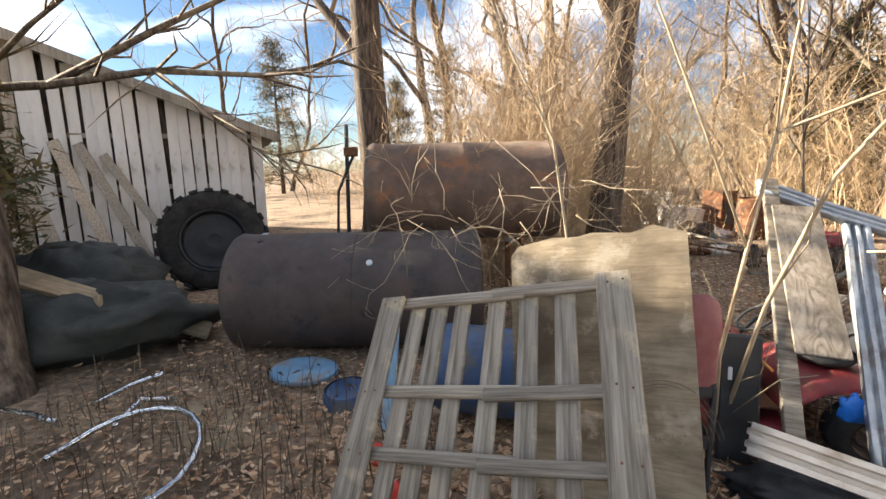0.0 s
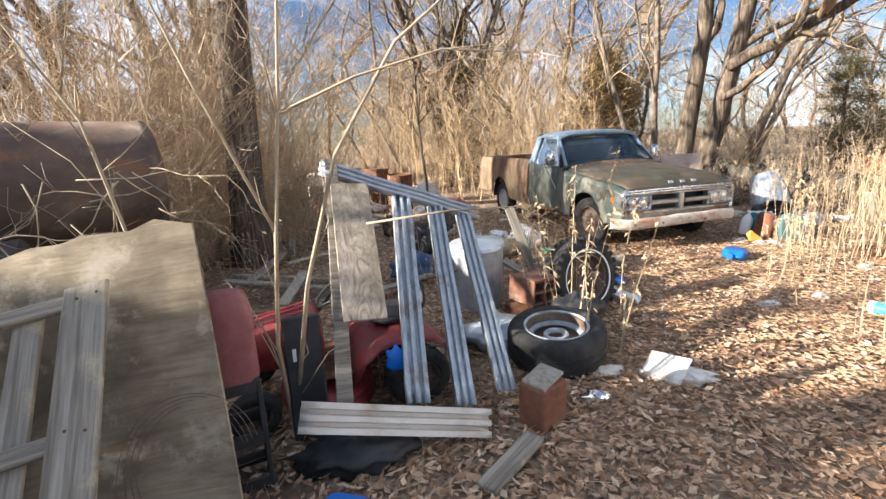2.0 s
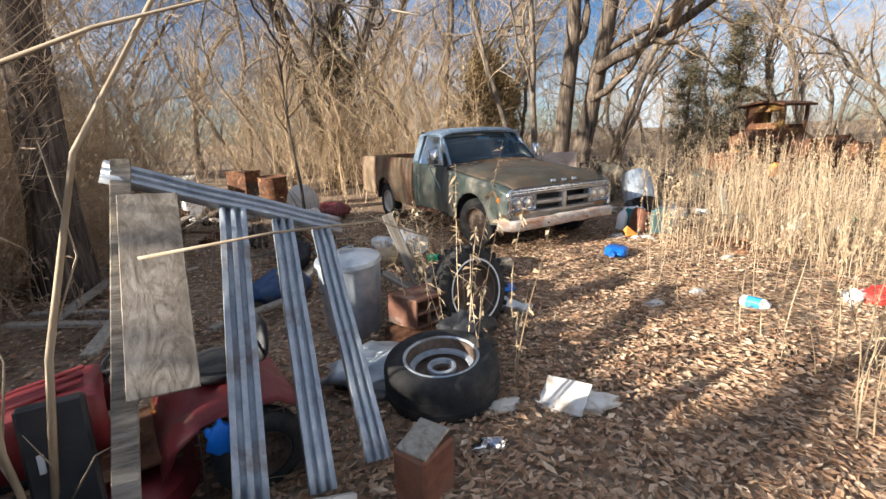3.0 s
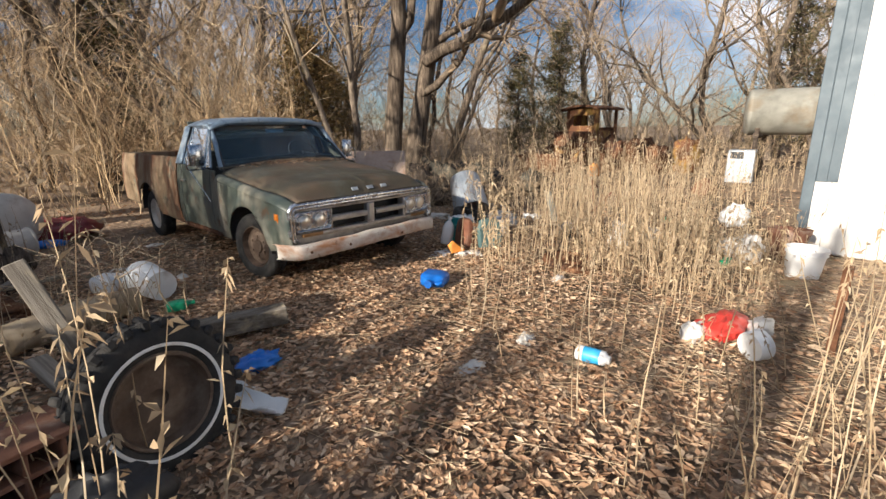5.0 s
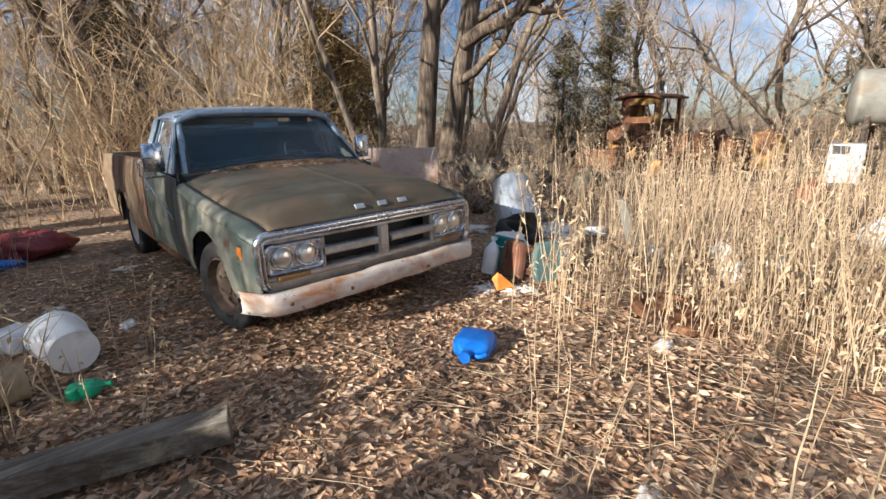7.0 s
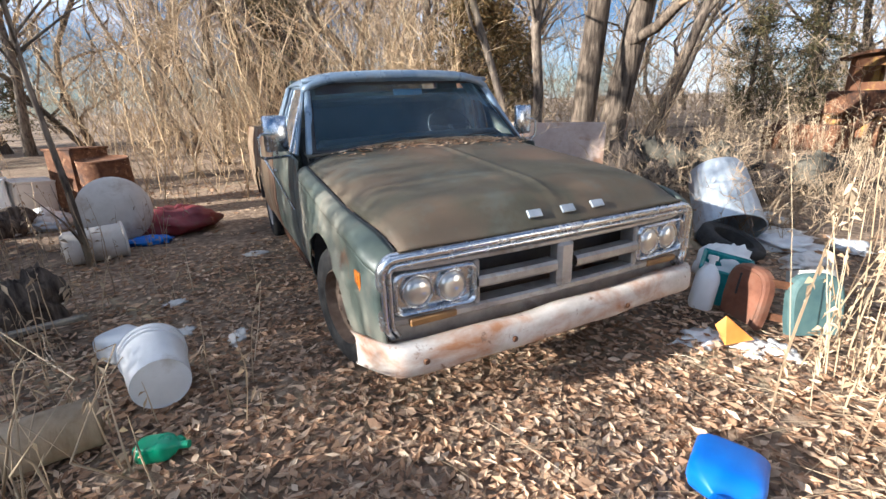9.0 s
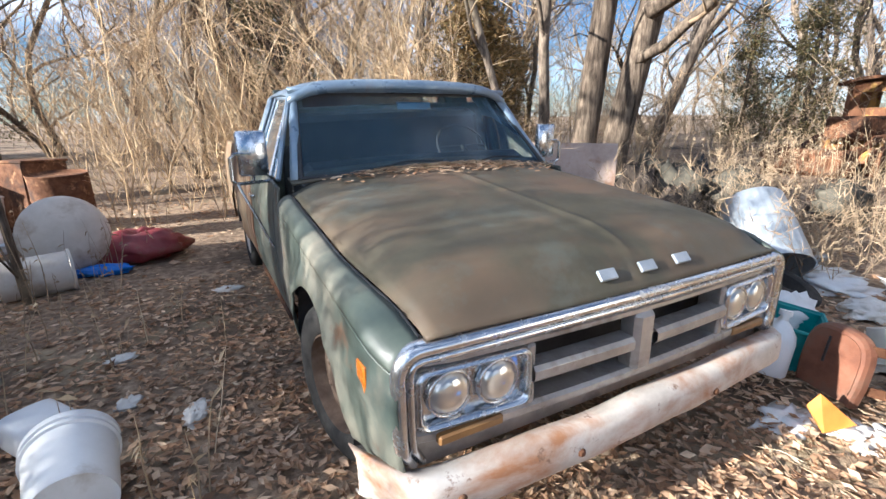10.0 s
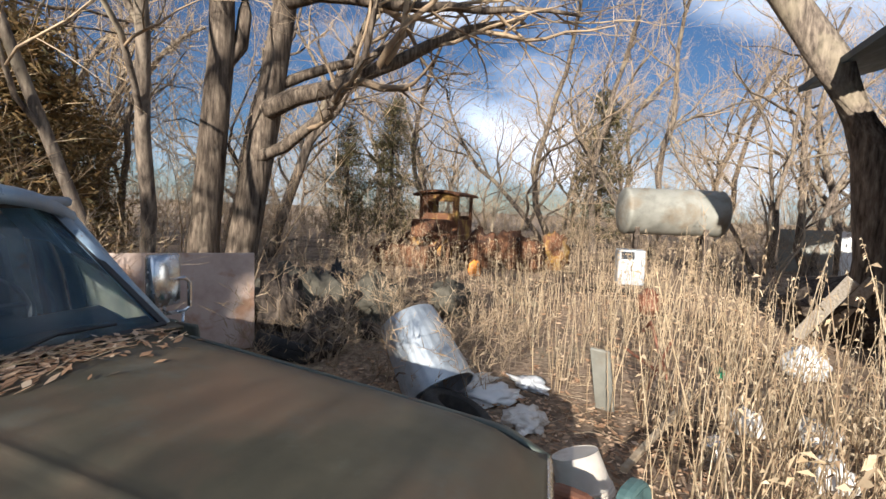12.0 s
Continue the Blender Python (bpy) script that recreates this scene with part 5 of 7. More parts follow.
t = thing("paint_tin", pose(5.88, 2.40, 0.10, 84, 0, 60) @ Matrix.Scale(0.78, 4), "round white plastic tub lying in dry grass", "tub")
part("shell", Geo().lathe([(0, 0), (0.12, 0.0), (0.125, 0.02), (0.12, 0.1), (0.13, 0.11), (0.13, 0.125), (0.1, 0.13), (0, 0.13)], 28), M["white"], t, soft_angle=45)
heap("green_bottle", 8.2, 3.18, 0.12, 0.05, 0.05, 35, M["green"], "green plastic bottle in dry grass", "bottle", crease=0.2)
heap("green_bottle", 10.2, 4.6, 0.12, 0.05, 0.05, 36, M["green"], "green plastic bottle in dry grass", "bottle", crease=0.2)
bucket(pose(8.25, 2.52, 0, 3, 0, 0), 0.17, 0.3, M["white"], "white bucket standing near the building corner")
t = thing("clay_pot", pose(8.86, 2.78, 0, 0, 4, 0), "terracotta flower pot by the building corner", "flower pot")
part("shell", Geo().lathe([(0, 0.01), (0.14, 0.01), (0.19, 0.3), (0.21, 0.3), (0.215, 0.36), (0.19, 0.36), (0.17, 0.3), (0.12, 0.03), (0, 0.03)], 28), M["clay"], t, soft_angle=40)
for k, (x, y) in enumerate(((8.5, 3.05), (8.75, 3.3), (9.1, 3.2), (8.1, 4.4), (8.75, 4.7), (8.75, 4.25))):
    heap("rubbish_bag", x, y, 0.16 if k < 3 else 0.12, 0.12, 0.10 if k else 0.16, 40 + k, M["paper"], "pale rubbish bag half hidden by dry weeds", "bag", "pale rubbish bags in the weeds", amp=0.35, freq=1.6, crease=0.28)
t = thing("rusty_post", pose(6.42, 2.02, 0, 0, 5, 0), "short rusty angle-iron post in dry grass", "post")
part("flange", Geo().box((0.05, 0.006, 0.62), (0, 0, 0.29)), M["rust"], t)
part("web", Geo().box((0.006, 0.05, 0.62), (-0.022, 0.026, 0.29)), M["rust"], t)
t = thing("stove_cover", pose(6.98, 4.36, 0.03, 8, 0, 20), "rusted round iron cover lying in the weeds", "cover")
part("disc", Geo().lathe([(0, 0.05), (0.1, 0.05), (0.12, 0.03), (0.25, 0.03), (0.27, 0.05), (0.32, 0.04), (0.34, 0.0), (0, 0)], 32), M["rust"], t, soft_angle=40)
# -- rubbish by the truck's far front corner
t = dustbin(Matrix.Translation((8.42, 7.42, 0.62)) @ Vector((-0.32, -0.55, -0.62)).to_track_quat("Z", "Y").to_matrix().to_4x4(), 0.30, 0.70, M["galv"], "galvanised bin lying on its side, mouth open", False)
loose_tyre(pose(7.85, 6.75, 0.12, 20, 10, 0), 0.28, 0.16, "small black tyre below the fallen bin")
jug(pose(6.72, 6.12, 0.0, 8, 12, 40), 0.22, 0.15, 0.34, M["white"], "white plastic jug among rubbish by the truck")
heap("white_sack", 7.35, 6.42, 0.22, 0.17, 0.14, 51, M["white"], "bulging white plastic sack among rubbish", "sack", crease=0.35)
t = thing("teal_bin", pose(7.02, 6.22, 0, 10, 0, 35), "dark teal plastic storage bin full of rubbish", "bin")
g = Geo()
for s in (-1, 1):
    g.box((0.44, 0.014, 0.24), (0, s * 0.15, 0.12)).box((0.014, 0.3, 0.24), (s * 0.21, 0, 0.12))
g.box((0.44, 0.3, 0.014), (0, 0, 0.007))
part("tub", g, M["teal_dark"], t)
part("rim", Geo().tube([(-0.22, -0.16, 0.24), (0.22, -0.16, 0.24), (0.22, 0.16, 0.24), (-0.22, 0.16, 0.24), (-0.22, -0.16, 0.24)], 0.014, 6), M["teal_dark"], t)
# hinged case standing open like a tent
t = thing("metal_case", pose(6.86, 5.72, 0, 0, 0, -62), "rusted case with teal lid standing open on edge", "case")
def shellhalf(w, h, d):
    prof = [(-w * 0.92, 0), (-w, h * 0.3)] + [(-math.copysign(w * abs(math.cos(a)) ** 0.6, math.cos(a)), h * 0.5 + h * 0.5 * abs(math.sin(a)) ** 0.7) for a in np.linspace(0, math.pi, 15)] + [(w, h * 0.3), (w * 0.92, 0)]
    n = len(prof)
    return Geo().grid([[(x * f, -d * q, h * 0.45 + (z - h * 0.45) * f) for x, z in prof] for f, q in ((1, 0), (0.99, 0.6), (0.95, 0.9), (0.88, 1.0))]).add([(x * 0.88, -d, h * 0.45 + (z - h * 0.45) * 0.88) for x, z in prof], [tuple(range(n))])
part("body", shellhalf(0.155, 0.37, 0.06), M["rust_red"], t, "rusty red case half", thick=0.006, at=pose(-0.15, 0.0, 0, -8, 0, -42))
lid = part("lid", shellhalf(0.155, 0.38, 0.06), M["teal"], t, "faded teal case half", thick=0.006, at=pose(0.19, 0.0, 0, -10, 0, 38))
for x in (-0.09, 0.09):
    part("hinge", Geo().box((0.05, 0.16, 0.012), m=pose(0.02, -0.06, 0.2 + x * 1.2, 90, 90, 0)), M["rust"], t)
part("vent_slot", Geo().box((0.012, 0.01, 0.14), m=pose(-0.20, -0.06, 0.27, -8, 0, -42)), M["black"], t)
lone("orange_corner", Geo().add([(6.38, 5.66, 0.02), (6.56, 5.62, 0.03), (6.46, 5.74, 0.155), (6.40, 5.76, 0.10)], [(0, 1, 2), (0, 2, 3)]), M["orange"], pose(0, 0, 0), "orange broken plastic corner piece", "scrap", thick=0.012)
for k, (x, y, r) in enumerate(((6.38, 5.82, 0.11), (6.55, 5.62, 0.10), (6.62, 5.5, 0.08), (8.5, 6.7, 0.2), (8.75, 6.9, 0.17), (8.2, 6.3, 0.16), (9.0, 6.4, 0.15), (9.3, 7.4, 0.16), (7.9, 7.6, 0.15))):
    heap("rubbish_bag", x, y, r * 1.2, r * 0.8, r * 0.28 if k > 2 else 0.022, 60 + k, M["paper"] if k % 3 else M["white"], "pale crumpled rubbish lying by the truck", "rubbish", "pale rubbish by the truck", amp=0.5, freq=2.4, crease=0.6, turn=37 * k)
bucket(pose(7.42, 5.80, 0.02, 160, 10, 0) @ pose(0, 0, -0.22), 0.16, 0.24, M["cream"], "upturned cream bucket stained with rust", False)
heap("clear_bottle", 7.95, 5.05, 0.09, 0.09, 0.15, 71, M["clear"], "clear blue plastic bottle in the weeds", "bottle", crease=0.15)
plank("pipe_pole", (7.5, 5.6, 0.16), (8.9, 5.05, 0.2), 0.04, 0.035, (0, 0, 1), M["bark_pale"], "long pale pole lying across weeds", "pole")
t = thing("teal_sheet", pose(8.75, 5.72, 0.0, 70, 0, 70), "grey-green metal panel leaning in the weeds", "panel")
part("skin", Geo().box((0.16, 0.60, 0.03), (0, 0.29, 0), ch=0.012), M["greytank"], t)
t = thing("folding_chair_frame", pose(8.95, 5.15, 0, 0, 0, 30), "bent rusty chair frame tangled in dry weeds", "chair frame")
for a, b in (((0, 0, 0), (0.3, 0.1, 0.7)), ((0.3, 0.1, 0.7), (0.55, 0.0, 0.55)), ((0.1, 0.3, 0), (0.4, -0.2, 0.5)), ((0.0, 0.2, 0.35), (0.5, 0.2, 0.4))):
    part("tube", Geo().tube([a, b], 0.014, 6), M["rust_red"], t)
plank("steel_sheet", (7.60, 10.3, 0.56), (8.73, 9.45, 0.54), 1.05, 0.05, (-0.5, -0.85, 0.1), M["pinkboard"], "stained pinkish-white steel panel standing behind the truck", "panel")
# dark mound of rags and stones
rm = random.Random(17)
for k in range(38):
    x, y = 10.4 + rm.gauss(0, 0.75), 9.5 + rm.gauss(0, 0.55)
    r = rm.uniform(0.15, 0.42)
    heap("debris_lump", x, y, r, r * rm.uniform(0.5, 0.9), r * rm.uniform(0.5, 1.0), 80 + k, M[rm.choice(("mound", "mound", "bark_dark", "black"))], "grey-green lump of old rags and earth", "debris", "debris mound behind the truck", amp=0.4, freq=2.6, crease=0.6, turn=rm.uniform(0, 360))
loose_tyre(pose(9.2, 8.9, 0.16, 30, 0, 0), 0.33, 0.2, "old tyre lying in brush behind the truck")
loose_tyre(pose(8.6, 8.9, 0.12, 10, 20, 0), 0.33, 0.2, "old tyre lying in brush behind the truck")
# ---- shed, building corner, far machines ----
def build_shed():
    n, f = Vector((-12.3, 1.7, 0)), Vector((-7.35, 7.26, 0))
    x = (f - n).normalized()
    m = Matrix((x, Vector((-x.y, x.x, 0)), Vector((0, 0, 1)))).transposed().to_4x4()
    m.translation = n
    L = (f - n).length
    t = thing("board_shed", m, "sagging grey board shed with a mossy shingle roof", "shed")
    rng = random.Random(8)

    def top(u):
        return 2.5 + 1.75 * (1 - abs(u - 3.0) / (L - 3.0)) if u > 3.0 else 2.7 + 1.55 * u / 3.0

    u = 0.0
    while u < L:
        h = top(u + 0.1) - 0.06
        g = Geo().box((0.19, 0.025, h), (0, 0, h / 2), ch=0.004)
        for i, v in enumerate(g.v):
            g.v[i] = (v[0] * (1 + 0.06 * math.sin(v[2] * 2 + u)), v[1], v[2] if v[2] > 1 else v[2] + 0.12 * rng.random())
        part("wall_board", g, M["siding"] if u > 3.6 else M["board"], t, at=pose(u + 0.1, rng.uniform(0, 0.02), rng.uniform(-0.03, 0.02), rng.uniform(-1, 1), rng.uniform(-1.0, 1.0), 0))
        u += 0.2 + rng.choice((0.005, 0.01, 0.03))
    for z in (0.4, 1.4, 2.35):
        part("girt", Geo().box((L - 0.1, 0.08, 0.09), (L / 2, 0.07, z)), M["board"], t)
    for w in (0.03, L - 0.03):
        part("side_wall", Geo().box((0.05, 5.0, 2.45), (w, 2.6, 1.22)), M["board"], t)
    part("back_wall", Geo().box((L - 0.1, 0.05, 2.45), (L / 2, 5.1, 1.22)), M["board"], t)
    for a, b in ((3.0, L + 0.45), (3.0, -0.5)):
        rows = []
        for k in range(19):
            for e in (0, 1):
                q = min(1, (k + e) / 19)
                uu = lerp(a, b, q)
                zz = (lerp(4.30, 2.36, q) if b > a else lerp(4.30, 2.5, q)) - 0.10 * math.sin(math.pi * q)
                rows.append([Vector((uu, lerp(-0.5, 5.5, w / 8), zz + (0.035 if e == 1 else 0.004) - 0.10 * math.sin(math.pi * w / 8) + 0.012 * math.sin(w * 3 + k))) for w in range(9)])
        part("roof", Geo().grid(rows), M["shingle"], t, "mossy grey shingle roof slope", thick=0.03)
        c, d = Vector((a, -0.52, 4.22)), Vector((b, -0.52, 2.28 if b > a else 2.42))
        part("bargeboard", slab(Geo(), c, d, 0.17, 0.03, (0, -1, 0)), M["board"], t, "loose grey bargeboard")
    # added dark sheet stands in for the shaded inside behind the board gaps
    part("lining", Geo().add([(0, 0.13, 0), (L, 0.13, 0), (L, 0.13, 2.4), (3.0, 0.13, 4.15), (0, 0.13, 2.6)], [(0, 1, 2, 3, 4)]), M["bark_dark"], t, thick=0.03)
    for k in range(7):
        part("rafter_end", Geo().box((0.06, 0.45, 0.08), (3.4 + k * (L - 3.4) / 6, -0.25, top(3.4 + k * (L - 3.4) / 6) - 0.04)), M["board"], t)


build_shed()
rng = random.Random(21)
wx = Vector((0.665, 0.747, 0))
for k, (u, z, w) in enumerate(((3.2, 2.3, 0.22), (3.6, 2.4, 0.2), (4.2, 2.25, 0.18), (4.55, 2.2, 0.16), (4.9, 2.0, 0.14))):
    a = Vector((-12.3, 1.7, 0)) + wx * (u + 0.5 + 0.18 * k) + Vector((0.745, -0.667, 0)) * (0.65 + 0.1 * k)
    b = Vector((-12.3, 1.7, 0)) + wx * u + Vector((0.745, -0.667, 0)) * 0.12
    plank("leaning_plank", (a.x, a.y, 0), (b.x, b.y, z), w, 0.03, (0.745, -0.667, 0.2), M["board"], "long grey plank leaning on the shed wall", "plank", "planks leaning on the shed")
loose_tyre(pose(-5.75, 4.75, 0.66, 80, 0, 50), 0.72, 0.40, "big dark tractor tyre leaning by the shed", M["black"], "black wheel disc", lugs=22)
for k, (x, y, r, h) in enumerate(((-5.35, 5.6, 0.42, 0.36), (-4.9, 5.5, 0.4, 0.28), (-4.5, 5.2, 0.35, 0.2))):
    loose_tyre(pose(x, y, 0.2 + 0.1 * k, 24 + 16 * k, 10, 40 * k), r * 0.85, 0.24, "old black tyre in a heap by the shed")
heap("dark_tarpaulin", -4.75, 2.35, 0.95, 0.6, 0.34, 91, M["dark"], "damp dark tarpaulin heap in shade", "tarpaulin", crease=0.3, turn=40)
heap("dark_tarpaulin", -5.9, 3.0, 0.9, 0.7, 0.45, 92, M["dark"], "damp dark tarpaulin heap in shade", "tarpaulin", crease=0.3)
plank("broken_beam", (-5.0, 1.70, 1.02), (-3.86, 3.02, 0.10), 0.17, 0.06, (0.3, -0.5, 0.8), M["plywood"], "split brown timber lying across the dark heap", "beam")
plank("broken_beam", (-4.35, 2.35, 0.60), (-4.28, 2.30, 0.30), 0.05, 0.05, (0.3, -0.9, 0.3), M["plywood"], "short split stub on the brown timber", "stub")
ARC = tuple((-2.62 + 0.46 * math.cos(a), 1.36 + 0.42 * math.sin(a), 0.04 + 0.12 * max(0, math.sin(a))) for a in np.linspace(3.4, -0.5, 14))
for k, pts in enumerate((ARC, ((-3.5, 1.75, 0.04), (-3.3, 1.9, 0.15), (-3.15, 2.05, 0.2)), ((-3.05, 2.05, 0.02), (-3.12, 1.85, 0.10), (-3.05, 1.62, 0.04)), ((-4.0, 1.45, 0.05), (-3.75, 1.5, 0.05), (-3.5, 1.52, 0.03)))):
    cs = []
    for i in range(len(pts) - 1):
        for q in (0, 0.25, 0.5, 0.75):
            cs.append(Vector(pts[i]).lerp(Vector(pts[i + 1]), q))
    lone("chrome_strip", Geo().tube(cs + [Vector(pts[-1])], 0.019, 6), M["chrome"], pose(0, 0, 0), "bent chrome trim strip lying in dead twigs", "trim strip", "chrome trim strips", smooth=True)
t = thing("round_cover", pose(-2.46, 2.74, 0.02, 3, 2, 20), "pale blue dented plastic lid on leaves", "lid")
part("disc", Geo().lathe([(0, 0.03), (0.1, 0.034), (0.18, 0.03), (0.22, 0.035), (0.25, 0.03), (0.26, 0.0)], 36, Matrix.Diagonal((1.05, 0.85, 1, 1))), M["paleblue"], t, soft_angle=40, thick=0.004)
t = thing("plastic_basin", pose(-1.88, 2.52, 0.0, 4, 0, 0), "small navy plastic basin on leaves", "basin")
part("shell", Geo().lathe([(0, 0.1), (0.13, 0.1), (0.15, 0.09), (0.18, 0.0), (0.19, 0.0), (0.16, 0.1)], 32), M["navy"], t, soft_angle=40)
t = thing("blue_drum", pose(-0.78, 2.72, 0.0, 0, 0, 0), "dark blue plastic drum lying behind the pallet", "drum")
part("shell", Geo().lathe([(0, 0), (0.27, 0), (0.29, 0.03), (0.29, 0.25), (0.3, 0.28), (0.29, 0.31), (0.29, 0.56), (0.3, 0.59), (0.29, 0.62), (0.285, 0.85), (0.25, 0.88), (0, 0.88)], 36, pose(-0.45, 0, 0.29, 0, 90, 4)), M["navy"], t, soft_angle=40)
plank("metal_strip", (-1.42, 2.28, 0.0), (-1.42, 2.42, 0.66), 0.10, 0.02, (-0.3, -1, 0.1), M["paleblue"], "pale blue metal strip standing behind the pallet", "strip")
for x, y in ((-1.05, 1.75), (-1.32, 2.0)):
    heap("red_scrap", x, y, 0.05, 0.05, 0.06, int(x * 30), M["red_bright"], "small bright red plastic cap", "cap", crease=0.1)


def build_house():
    t = thing("white_outbuilding", pose(9.4, 2.75, 0, 0, 0, 0), "white board outbuilding with dark rear wing and overhanging eave", "outbuilding")
    shapes = []
    for L in (6.0, 1.6):
        me = Geo().box((0.20, 0.022, 3.4), (0, 0, 1.7), ch=0.004).mesh("siding_board")
        me.materials.append(M["siding"])
        shapes.append(me)
    for k in range(29):
        part("siding_board", shapes[0], None, t, at=pose(-0.013 - 0.004 * (k % 2), -0.10 - 0.205 * k, 0.02, 0, 0, 90))
    for k in range(8):
        part("siding_board", shapes[1], None, t, at=pose(0.10 + 0.205 * k, 0.013 + 0.004 * (k % 2), 0.02))
    for k in range(3):
        part("corner_sheet", Geo().box((0.012, 0.098, 2.5), (-0.036 - 0.004 * (k % 2), -0.01 - 0.098 * k, 2.1), ch=0.004), M["bluesheet"], t, "blue-grey metal sheet strip over the corner")
    part("corner_board", Geo().box((0.11, 0.11, 3.42), (0.0, 0.0, 1.71), ch=0.006), M["bluesheet"], t)
    part("core_wall", Geo().box((1.62, 5.9, 3.4), (0.83, -2.97, 1.7)), M["siding"], t)
    part("wing_wall", Geo().box((2.5, 5.2, 3.8), (2.92, -3.3, 1.9)), M["bark_dark"], t, "dark board rear wing")
    part("roof", Geo().grid([[(-0.2, 0.15, 3.45), (1.7, 0.15, 3.45)], [(-0.2, -6.2, 4.7), (1.7, -6.2, 4.7)]]), M["shingle"], t, thick=0.08)
    part("wing_roof", Geo().grid([[(1.72, 0.35, 3.75), (4.5, 0.35, 3.75)], [(1.72, -6.2, 5.6), (4.5, -6.2, 5.6)]]), M["bluesheet"], t, "blue-grey sheet roof with a dark edge", thick=0.08)


build_house()


def build_machine():
    t = thing("tracked_loader", pose(18.6, 11.05, height(18.6, 11.05) - 0.12, 0, 0, -93) @ Matrix.Diagonal((0.74, 0.9, 1, 1)), "rusty yellow tracked loader with an open cab", "loader")
    # local x to the viewer's right side, y away
    part("hull", Geo().box((1.9, 2.6, 0.75), (0, 0.2, 0.62), ch=0.08), M["yellow"], t, "blistered yellow hull")
    part("engine_cover", Geo().box((1.1, 1.3, 0.55), (0.1, -0.9, 1.15), ch=0.06), M["rust"], t)
    for s in (-1, 1):
        rows = []
        for a in np.linspace(0, 2 * math.pi, 33)[:-1]:
            y, z = 1.45 * max(-1, min(1, 1.35 * math.cos(a))), 0.36 + 0.34 * max(-1, min(1, 1.3 * math.sin(a)))
            rows.append([(s * 0.95, y, z), (s * 1.25, y, z)])
        part("track", Geo().grid(rows + rows[:1]), M["rust"], t, thick=0.06)
    for x in (-0.85, 0.85):
        for y in (-0.1, 1.25):
            part("cab_post", Geo().box((0.14, 0.10, 1.35), (x, y, 1.55), ch=0.01), M["yellow"], t)
    part("cab_wall", Geo().box((1.7, 0.06, 0.72), (0, -0.1, 1.26)), M["yellow"], t)
    part("cab_wall", Geo().box((0.22, 0.05, 0.75), (0.75, -0.09, 1.80)), M["yellow"], t)
    part("cab_wall", Geo().box((1.7, 0.06, 0.24), (0, -0.1, 2.11)), M["yellow"], t)
    part("cab_wall", Geo().box((0.36, 0.05, 0.75), (-0.70, -0.09, 1.72)), M["yellow"], t)
    part("cab_wall", Geo().box((0.06, 1.3, 0.55), (0.88, 0.6, 1.15)), M["yellow"], t)
    part("cab_wall", Geo().box((0.06, 1.3, 1.3), (-0.88, 0.6, 1.55)), M["yellow"], t)
    part("cab_back", Geo().box((1.7, 0.06, 0.7), (0, 1.25, 1.2)), M["rust"], t)
    rows = []
    for y in (-0.4, 1.5):
        rows.append([(x, y, 2.22 + 0.14 * (1 - (x / 1.1) ** 2)) for x in np.linspace(-1.1, 1.1, 9)])
    part("cab_roof", Geo().grid(rows), M["rust"], t, "rusted curved cab roof", thick=0.07)
    for s in (-1, 1):
        part("lift_arm", Geo().tube([(s * 0.8, 0.5, 1.1), (s * 0.85, -1.2, 0.9), (s * 0.85, -2.2, 0.5)], 0.09, 6), M["rust"], t)
    part("bucket", Geo().box((2.3, 0.5, 0.6), (0, -2.4, 0.4), ch=0.1), M["rust"], t)


build_machine()
for k, (x, y, r, z, mt) in enumerate(((17.6, 9.3, 0.7, 0.5, "rust"), (18.2, 8.6, 0.8, 0.5, "rust"), (17.8, 8.0, 0.6, 0.42, "rust"), (18.8, 7.4, 0.55, 0.5, "yellow"), (16.4, 11.8, 0.5, 0.3, "rust"))):
    heap("scrap_mound", x, y, r, r * 0.7, z, 100 + k, M[mt], "rusty machine scrap heap in dry weeds", "scrap heap", "scrap heaps by the loader", amp=0.35, freq=3.5, crease=0.5)
heap("yellow_can", 15.8, 9.0, 0.2, 0.15, 0.2, 110, M["orange"], "yellow plastic can in the brush", "can", crease=0.1)
# far grey tank on a trestle
ft, fm, fl = steel_tank("far_tank", (17.75, 5.55, 1.80), (18.45, 3.25, 1.80), 0.60, M["greytank"], "mottled grey tank on a dark trestle in the trees", 0.12, (1.3,))
inv = fm.inverted()
for q in (0.35, 2.05):
    c = fm @ Vector((0, 0, q))
    for dx in (-0.45, 0.45):
        part("trestle_leg", Geo().tube([inv @ Vector((c.x + dx, c.y, -0.15)), inv @ Vector((c.x + dx, c.y, 1.4))], 0.06, 6), M["bark_dark"], ft)
    part("trestle_beam", Geo().tube([inv @ Vector((c.x - 0.55, c.y, 1.2)), inv @ Vector((c.x + 0.55, c.y, 1.2))], 0.08, 6), M["bark_dark"], ft)
t = thing("white_cabinet", pose(16.9, 5.35, height(16.9, 5.35), 0, 0, -80), "white steel cabinet with a small dark notice", "cabinet")
part("body", Geo().box((0.62, 0.5, 0.85), (0, 0, 0.43), ch=0.02), M["whitemetal"], t)
part("notice", Geo().box((0.3, 0.01, 0.18), (-0.1, -0.255, 0.72)), M["black"], t)
for x, y, w in ((23.0, 0.6, 1.4), (22.5, -0.9, 1.5)):
    plank("roofing_sheet", (x, y, 0.75), (x - 0.3, y - w, 0.75), 1.4, 0.06, (-1, 0.1, 0.1), M["greytank"] if w < 1.45 else M["siding"], "pale sheet panel standing among far trees", "panel")
